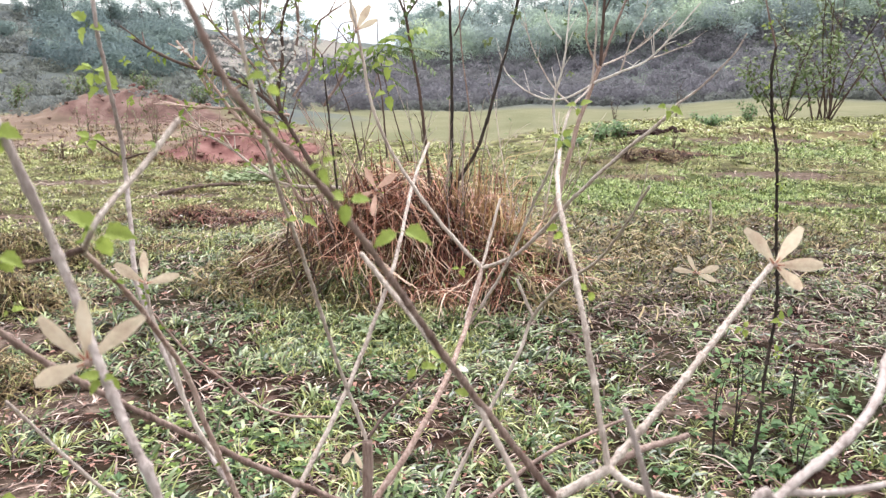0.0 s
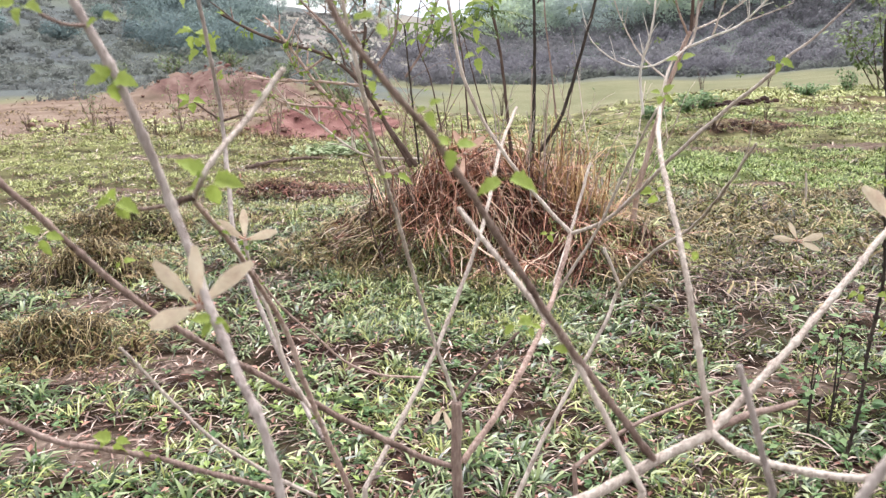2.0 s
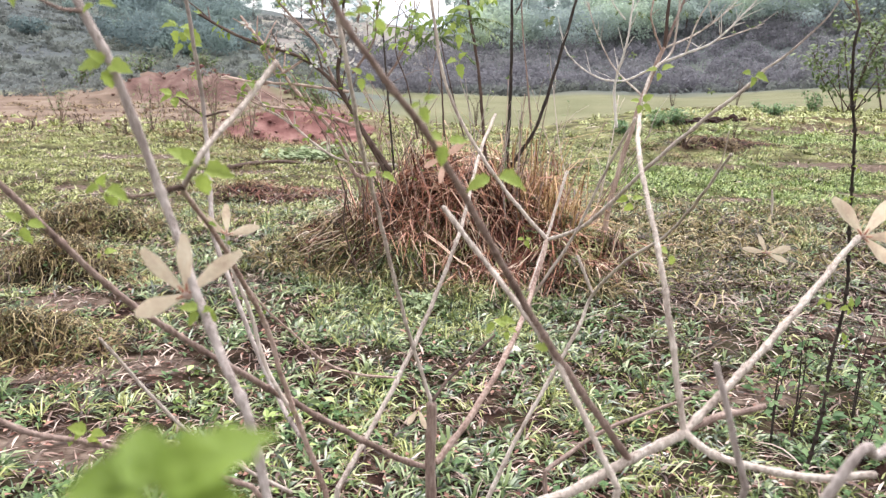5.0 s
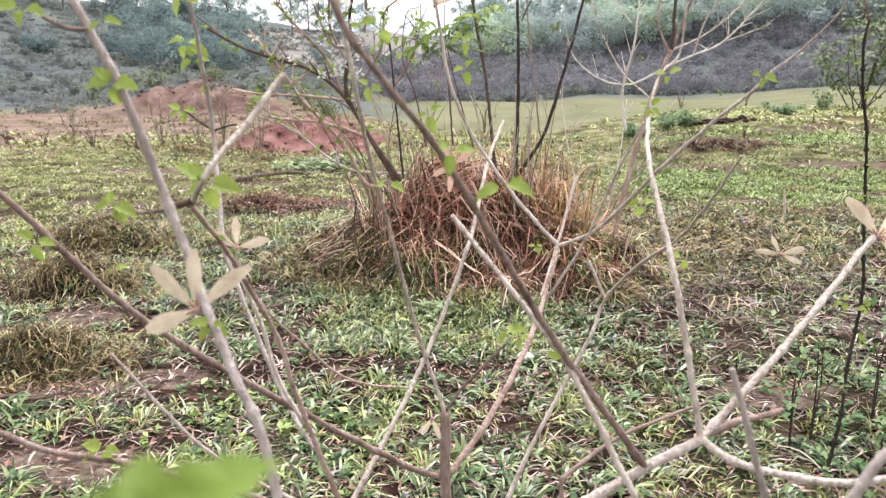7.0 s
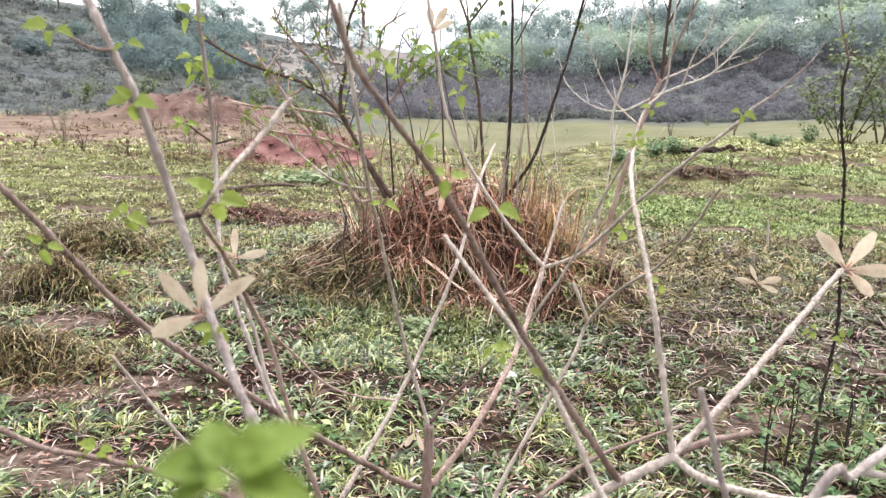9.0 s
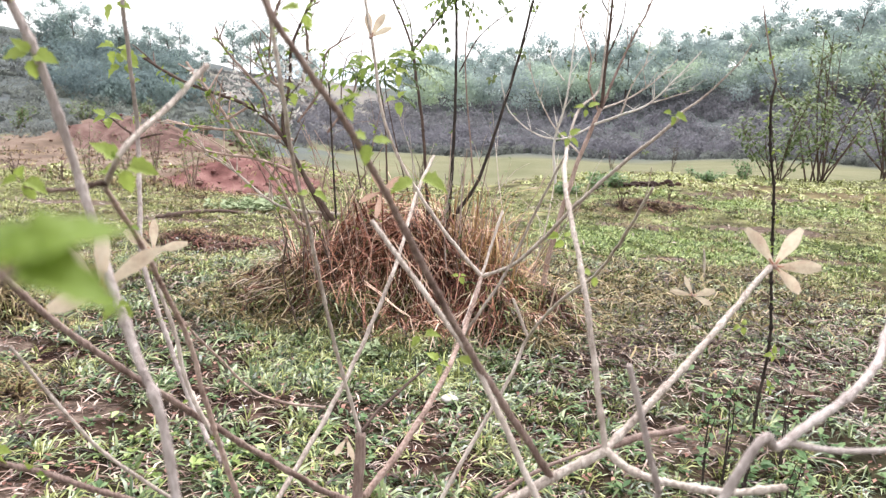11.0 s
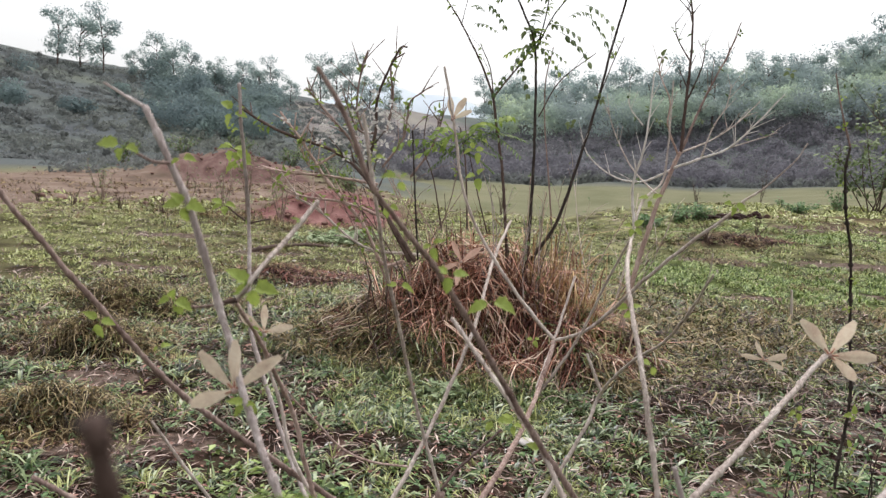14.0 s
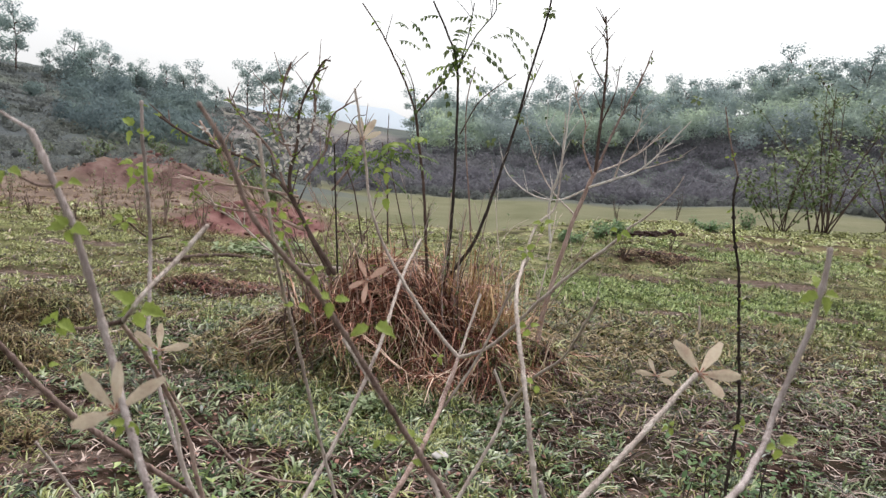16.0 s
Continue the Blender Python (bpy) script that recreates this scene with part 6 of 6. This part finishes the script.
def wild_bush(name, x, y, height, spread, stems, mat, leaf_mat, leaf_size, leaf_count, seed, label, group="", bare=0.25, thick=0.012):
    """A bush of random forking stems with leaves along the twigs."""
    rnd = random.Random(seed)
    owner = plant(name, x, y, label, name.replace("_", " "), group)
    z0 = float(relief(x, y)) - 0.03
    for _ in range(stems):
        a, lean = rnd.uniform(0, 6.283), rnd.uniform(0.1, 1.0) * spread
        top = Vector((x + math.cos(a) * lean, y + math.sin(a) * lean, z0 + height * rnd.uniform(0.6, 1.0)))
        foot = Vector((x + rnd.uniform(-0.1, 0.1) * spread, y + rnd.uniform(-0.1, 0.1) * spread, z0))
        mid = foot.lerp(top, 0.5) + Vector((rnd.uniform(-0.1, 0.1), rnd.uniform(-0.1, 0.1), 0.08)) * height * 0.6
        bm = bmesh.new()
        line = curve_points([foot, mid, top], 0.09 * height)
        tube(bm, line, thick * rnd.uniform(0.7, 1.1), thick * 0.3, 5, 0.15, rnd.random())
        spots, twigs = [], []
        for q in line[int(len(line) * bare):]:
            spots.append(q)
            if rnd.random() < 0.75:
                w = Vector((rnd.uniform(-1, 1), rnd.uniform(-1, 1), rnd.uniform(0.2, 1.1))).normalized() * height * rnd.uniform(0.1, 0.32)
                twig = [q, q + w * 0.5 + Vector((0, 0, 0.03 * height)), q + w]
                twigs.append((curve_points(twig, 0.07 * height), rnd.random()))
                spots += [q + w * 0.5, q + w * 0.75, q + w]
        stem = part("stem", bm, mat, owner)
        for way, grain in twigs:
            bm = bmesh.new()
            tube(bm, way, thick * 0.35, thick * 0.14, 4, 0.0, grain)
            part("twig", bm, mat, stem)
        if leaf_count:
            bm = bmesh.new()
            for q in spots:
                for _k in range(leaf_count):
                    if rnd.random() < 0.6:
                        w = Vector((rnd.uniform(-1, 1), rnd.uniform(-1, 1), rnd.uniform(-0.6, 0.8)))
                        leaf_into(bm, q + w * leaf_size * 0.3, w, Vector((rnd.uniform(-0.4, 0.4), -0.4, 1)), leaf_size * rnd.uniform(0.6, 1.1), leaf_size * 0.5, 0.2, 0.2, 2)
            if bm.verts:
                part("leaves", bm, leaf_mat, owner)
            else:
                bm.free()
    return owner


wild_bush("bush", 12.2, 24.0, 4.8, 2.8, 12, bark_dark, leaf_dull, 0.2, 5, 71, "tall open leafy bush at the meadow's edge", thick=0.03)
wild_bush("bush", 10.2, 22.5, 2.6, 2.2, 10, bark_dark, leaf_dull, 0.2, 6, 72, "low light-green bush under the taller one", thick=0.022)
wild_bush("bush", 15.5, 25.5, 4.2, 2.6, 11, bark_dark, leaf_dull, 0.2, 5, 73, "tall open leafy bush at the meadow's edge", thick=0.04)
for i, (bx, by, bh) in enumerate(((-5.4, 13.2, 1.4), (-4.6, 12.9, 1.1), (-6.3, 14.2, 1.2), (-9.6, 15.2, 0.9), (-6.9, 13.9, 1.0))):
    wild_bush("bush", bx, by, bh, 0.35, 6, bark_brown, leaf_dull, 0.07, 1, 80 + i, "thin bare bush before the red earth", "thin bushes", thick=0.012)
for i, (bx, by, bh) in enumerate(((1.19, 2.46, 0.55), (1.31, 2.56, 0.5), (1.62, 2.7, 0.5), (1.5, 2.35, 0.3))):
    wild_bush("seedling", bx, by, bh, 0.06, 2, bark_black, weed_green, 0.05, 1, 90 + i, "dark-stemmed seedling with green leaves", "seedlings", 0.4, 0.005)


wild_bush("bush", -0.95, 5.3, 1.5, 0.9, 6, bark_brown, leaf_green, 0.045, 1, 161, "thin twiggy bush behind the mound", "twiggy bushes", 0.3, 0.008)
wild_bush("bush", 0.75, 5.8, 1.5, 1.0, 5, bark_pale, leaf_dull, 0.04, 1, 163, "thin bare bush behind the mound", "twiggy bushes", 0.3, 0.009)


def stone(x, y, size, seed):
    rnd = random.Random(seed)
    bm = bmesh.new()
    bmesh.ops.create_icosphere(bm, subdivisions=3, radius=size)
    for v in bm.verts:
        v.co *= 1 + 0.22 * noise.noise(v.co / size * 1.3 + Vector((seed, 0, 0)))
        v.co.z *= 0.55
    ob = part("stone", bm, clod if size > 0.065 else stone_pale, None)
    ob.location = (x, y, float(relief(x, y)) + size * 0.3)
    ob.rotation_euler = (rnd.uniform(-0.2, 0.2), 0, rnd.uniform(0, 6))
    return tagged(ob, "rough clod of brown earth" if size > 0.065 else "small pale stone lying in the grass", "stone", "stones")


for i, (sx, sy, ss) in enumerate(((0.13, 3.3, 0.045), (-9.0, 14.0, 0.09), (-10.2, 14.6, 0.12), (-11.5, 14.2, 0.09), (-8.4, 14.9, 0.08), (-9.6, 14.3, 0.07), (-10.9, 14.9, 0.1), (-4.3, 14.9, 0.07), (-3.8, 15.4, 0.08), (-5.1, 14.8, 0.07))):
    stone(sx, sy, ss, i + 1)

def clods(cx, cy, sx, sy, n, low, high, mat, label, seed):
    """Loose lumps of earth strewn over the ground as one object."""
    rs = np.random.RandomState(seed)
    bm = bmesh.new()
    for x, y, size in zip(rs.normal(cx, sx, n), rs.normal(cy, sy, n), low + (high - low) * rs.uniform(0, 1, n) ** 3):
        made = bmesh.ops.create_icosphere(bm, subdivisions=1, radius=size)["verts"]
        z = float(land(x, y)) + 0.2 * size
        for v in made:
            v.co = Vector((x, y, z)) + v.co * (1 + 0.5 * noise.noise(v.co / size * 1.7 + Vector((x, y, 0)))) * 1.0
            v.co.z = z + (v.co.z - z) * 0.7
    me = bpy.data.meshes.new("clods")
    bm.to_mesh(me)
    bm.free()
    me.materials.append(mat)
    tagged(new("clods", me), label, "earth", kind="stuff")


clods(-4.4, 15.2, 1.0, 1.2, 240, 0.015, 0.075, pit_earth, "loose red clods in the cut of bare earth", 301)
clods(-9.5, 22.5, 3.5, 2.6, 260, 0.015, 0.07, clod, "loose brown clods on the bare flat", 302)
clods(-11.5, 27.6, 2.6, 0.9, 200, 0.03, 0.13, pit_earth, "loose clods along the spoil bank", 303)
rs = np.random.RandomState(305)
x, y = rs.normal(-9, 4.0, 1500), rs.normal(19, 3.6, 1500)
keep = patchy(x, y, 1.6, 0.0, 4)
tufts("dry_grass", x[keep], y[keep], 8, 0.06, (0.06, 0.2), (0.012, 0.026), 0.4, tussock_brown, "sparse dead grass on the bare earth", 306)
x, y = rs.normal(-4.6, 1.5, 420), rs.normal(13.2, 0.7, 420)
tufts("dry_grass", x, y, 9, 0.05, (0.06, 0.22), (0.008, 0.018), 0.35, tussock_brown, "brown grass along the edge of the cut", 308)
x, y = rs.normal(-6.5, 1.8, 300), rs.normal(14.0, 0.8, 300)
tufts("grass", x, y, 9, 0.05, (0.06, 0.16), (0.010, 0.02), 0.4, grass_olive, "olive grass creeping onto the bare earth", 310)
log = tagged(new("fallen_log"), "dark weathered branch lying in the grass", "log")
branch(log, "trunk", [(-3.75, 9.15, 0.02), (-3.42, 9.40, 0.07), (-3.1, 9.68, 0.08), (-2.7, 9.95, 0.02)], 0.034, 0.02, bark_dark, 0.5)
log = tagged(new("fallen_log"), "grey dead branch half buried in brown grass", "log")
branch(log, "trunk", [(-2.9, 7.3, 0.01), (-2.5, 7.4, 0.04), (-2.1, 7.5, 0.02)], 0.018, 0.01, bark_brown, 0.2)
stake = tagged(new("dry_stalk"), "pale broken stalk standing in the grass", "stalk")
branch(stake, "stem", [(2.75, 7.04, -0.02), (2.74, 7.03, 0.15), (2.72, 7.04, 0.33)], 0.014, 0.010, bark_pale, 0.1)
for i, (bx, by, bh) in enumerate(((-8.0, 13.2, 0.45), (-9.3, 13.6, 0.4), (-10.5, 14.2, 0.5), (-7.0, 13.0, 0.5), (3.2, 12.8, 0.5), (4.2, 13.3, 0.4), (5.0, 21.9, 0.7), (7.4, 24.0, 1.2), (-0.6, 17.5, 0.8))):
    wild_bush("dead_weed", bx, by, bh, 0.22, 4, bark_dark, leaf_dull, 0.06, 0, 120 + i, "dead dark weed stems in the pasture", "dead weeds", thick=0.012)
clods(4.55, 16.8, 0.38, 0.14, 70, 0.04, 0.13, mound_soil, "heap of dark clods at the pasture's edge", 312)
for i, (bx, by, bh) in enumerate(((3.4, 16.2, 0.36), (3.9, 16.7, 0.42), (2.6, 15.6, 0.24), (7.0, 19.4, 0.34), (8.8, 21.4, 0.6))):
    wild_bush("weed", bx, by, bh, 0.55, 9, bark_brown, weed_green, 0.10, 2, 180 + i, "spreading green weed at the pasture's edge", "pasture weeds", 0.15, thick=0.008)
for i, (bx, by, bh) in enumerate(((-12.2, 29.6, 0.8), (-9.6, 28.5, 0.8), (-14.6, 29.2, 0.9), (-7.4, 26.0, 0.9), (-5.2, 21.0, 0.8), (-16.8, 28.5, 1.0))):
    wild_bush("low_bush", bx, by, bh, 0.8, 8, bark_brown, leaf_dull, 0.13, 3, 140 + i, "low green scrub bush on the red earth", "scrub bushes", thick=0.014)


# ---- woods on the slopes ----
def clumps(rs, centres, radii, per, leaf, squash=0.8):
    """Leafy tufts scattered through uneven crowns: corners of quads, and the way each tuft faces."""
    n = len(centres) * per
    c, r = np.repeat(centres, per, 0), np.repeat(radii, per)
    out = rs.normal(0, 1, (n, 3))
    out /= np.linalg.norm(out, axis=1)[:, None]
    p = c + out * (r * rs.uniform(0.45, 1.05, n))[:, None] * np.array([1, 1, squash])
    d = out + 0.45 * rs.normal(0, 1, (n, 3)) + np.array([0, 0, 0.35])
    d /= np.linalg.norm(d, axis=1)[:, None]
    u = np.cross(d, rs.normal(0, 1, (n, 3)))
    u /= np.linalg.norm(u, axis=1)[:, None] + 1e-6
    v = np.cross(d, u)
    s = (leaf * rs.uniform(0.5, 1.2, n))[:, None]
    soft = 0.75 * out + 0.2 * d + np.array([0, 0, 0.6])
    soft /= np.linalg.norm(soft, axis=1)[:, None]
    return np.stack([p - u * s, p - v * s * 0.6, p + u * s, p + v * s * 0.6], 1).reshape(-1, 3), np.repeat(soft, 4, 0)


def quads(name, corners, mat, parent=None):
    verts, facing = corners
    k = np.arange(len(verts) // 4) * 4
    ob = link(name, verts, np.stack([k, k + 1, k + 2, k + 3], 1).tolist(), mat, parent)
    ob.data.normals_split_custom_set_from_vertices(facing.tolist())
    return ob


def tree(seed, height, crown, label, open_crown=0.72):
    """A tree: tapered trunk with limbs, and an uneven crown of many small tufts."""
    rs, rnd = np.random.RandomState(seed), random.Random(seed)
    owner = new("tree")
    bm = bmesh.new()
    top = Vector((rnd.uniform(-0.4, 0.4), rnd.uniform(-0.4, 0.4), height * 0.85))
    trunk = curve_points([(0, 0, -0.4), (rnd.uniform(-0.2, 0.2), 0, height * 0.4), top], 0.6)
    tube(bm, trunk, 0.10, 0.03, 6, 0, seed)
    heads = []
    for i in range(13):
        q = trunk[int(len(trunk) * (0.22 + 0.058 * i)) % len(trunk)]
        a = rnd.uniform(0, 6.283)
        end = q + Vector((math.cos(a) * crown * rnd.uniform(0.4, 1), math.sin(a) * crown * rnd.uniform(0.4, 1), height * rnd.uniform(0.05, 0.25)))
        tube(bm, curve_points([q, q.lerp(end, 0.5) + Vector((0, 0, 0.2)), end], 0.5), 0.05, 0.02, 4, 0, seed + i)
        heads.append(end)
    heads.append(top)
    part("trunk", bm, bark_dark, owner)
    heads = np.array([list(h) for h in heads])
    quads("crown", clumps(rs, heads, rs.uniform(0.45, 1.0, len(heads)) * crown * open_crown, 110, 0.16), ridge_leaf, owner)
    return tagged(owner, label, "tree", "trees on the ridge")


kinds = [tree(201, 6.5, 2.0, "open-crowned tree on the skyline"), tree(202, 5.5, 2.2, "open-crowned tree on the skyline"), tree(203, 7.5, 1.7, "tall thin-crowned tree on the skyline"), tree(204, 5.0, 1.6, "small round-crowned tree on the skyline")]
rnd = random.Random(77)
spots = []
for az, r, s in ((-0.60, 84, 1.15), (-0.575, 86, 1.3), (-0.55, 84, 1.2), (-0.515, 84, 0.75), (-0.49, 86, 1.0), (-0.47, 84, 1.05), (-0.45, 87, 0.8), (-0.42, 88, 0.9), (-0.385, 86, 0.9), (-0.365, 82, 0.95), (-0.35, 84, 0.9), (-0.325, 86, 0.8),
                 (-0.285, 92, 1.25), (-0.265, 94, 1.3), (-0.245, 94, 1.2), (-0.22, 95, 1.15), (-0.195, 95, 0.9), (-0.18, 97, 0.8)):
    spots.append((az, r, s * 0.72))
for i in range(74):
    spots.append((-0.07 + 0.80 * i / 74 + rnd.uniform(-0.006, 0.006), rnd.uniform(92, 112), rnd.uniform(0.75, 1.15)))
for i, (az, r, s) in enumerate(spots):
    tx, ty = r * math.sin(az), r * math.cos(az)
    m = Matrix.Translation((tx, ty, float(land(tx, ty)))) @ Matrix.Rotation(rnd.uniform(0, 6.283), 4, "Z") @ Matrix.Scale(s, 4)
    src = kinds[i % 4]
    if i < 4:
        src.matrix_basis = m
    else:
        made = copy_thing(src, m)
        made.matrix_basis = m

rs = np.random.RandomState(55)


def slope_places(n, az0, az1, lo, hi):
    az, f = rs.uniform(az0, az1, n), rs.uniform(lo, hi, n)
    r = np.interp(az, AZ, BASE) + 62 * f
    x, y = r * np.sin(az), r * np.cos(az)
    return x, y, land(x, y)


# woods: crowns over thin trunks
x, y, z = slope_places(520, -0.05, 0.85, 0.41, 0.87)
centres = np.stack([x, y, z + rs.uniform(1.8, 4.2, len(x))], -1)
centres = np.concatenate([centres, centres + rs.normal(0, 1.0, centres.shape) * [1, 1, 0.5]])
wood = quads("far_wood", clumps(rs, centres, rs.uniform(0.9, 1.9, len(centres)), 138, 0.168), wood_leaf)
tagged(wood, "green woodland covering the far slope", "wood", kind="stuff")
x, y, z = slope_places(14, -0.85, -0.24, 0.22, 0.6)
x2, y2, z2 = slope_places(110, -0.50, -0.34, 0.25, 0.85)
x, y, z = np.append(x, x2), np.append(y, y2), np.append(z, z2)
centres = np.stack([x, y, z + rs.uniform(0.4, 1.6, len(x))], -1)
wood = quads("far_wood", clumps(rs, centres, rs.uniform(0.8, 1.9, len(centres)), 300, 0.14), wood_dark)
tagged(wood, "dark green thicket on the far slope", "wood", kind="stuff")
# brush: grey-brown scrub along the lower slopes
x, y, z = slope_places(1750, -0.2, 0.9, 0.0, 0.52)
centres = np.stack([x, y, z + rs.uniform(0.1, 1.0, len(x))], -1)
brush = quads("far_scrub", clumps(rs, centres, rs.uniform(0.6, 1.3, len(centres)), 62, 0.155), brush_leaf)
tagged(brush, "grey-brown leafless scrub on the lower slope", "scrub", kind="stuff")
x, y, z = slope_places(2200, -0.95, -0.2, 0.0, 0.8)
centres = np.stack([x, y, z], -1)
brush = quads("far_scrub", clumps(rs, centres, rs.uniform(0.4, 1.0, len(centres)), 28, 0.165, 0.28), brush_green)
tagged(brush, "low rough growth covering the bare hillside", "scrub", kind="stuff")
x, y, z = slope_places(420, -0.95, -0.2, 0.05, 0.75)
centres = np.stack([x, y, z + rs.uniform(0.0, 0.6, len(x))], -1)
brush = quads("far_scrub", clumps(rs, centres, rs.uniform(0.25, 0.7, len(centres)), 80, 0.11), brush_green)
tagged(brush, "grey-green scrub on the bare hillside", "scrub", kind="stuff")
x, y, z = slope_places(160, -0.1, 0.6, -0.03, 0.03)
centres = np.stack([x, y, z + rs.uniform(0.0, 0.5, len(x))], -1)
brush = quads("far_scrub", clumps(rs, centres, rs.uniform(0.35, 0.8, len(centres)), 40, 0.16), brush_green)
tagged(brush, "pale green bushes along the meadow's far edge", "scrub", kind="stuff")
az, r = rs.uniform(-0.62, -0.24, 150), rs.uniform(28.0, 42, 150)
x, y = r * np.sin(az), r * np.cos(az)
centres = np.stack([x, y, land(x, y) + rs.uniform(0.0, 0.2, len(x))], -1)
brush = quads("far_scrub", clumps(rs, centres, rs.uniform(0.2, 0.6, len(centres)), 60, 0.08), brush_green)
tagged(brush, "low scrub behind the bank of red earth", "scrub", kind="stuff")
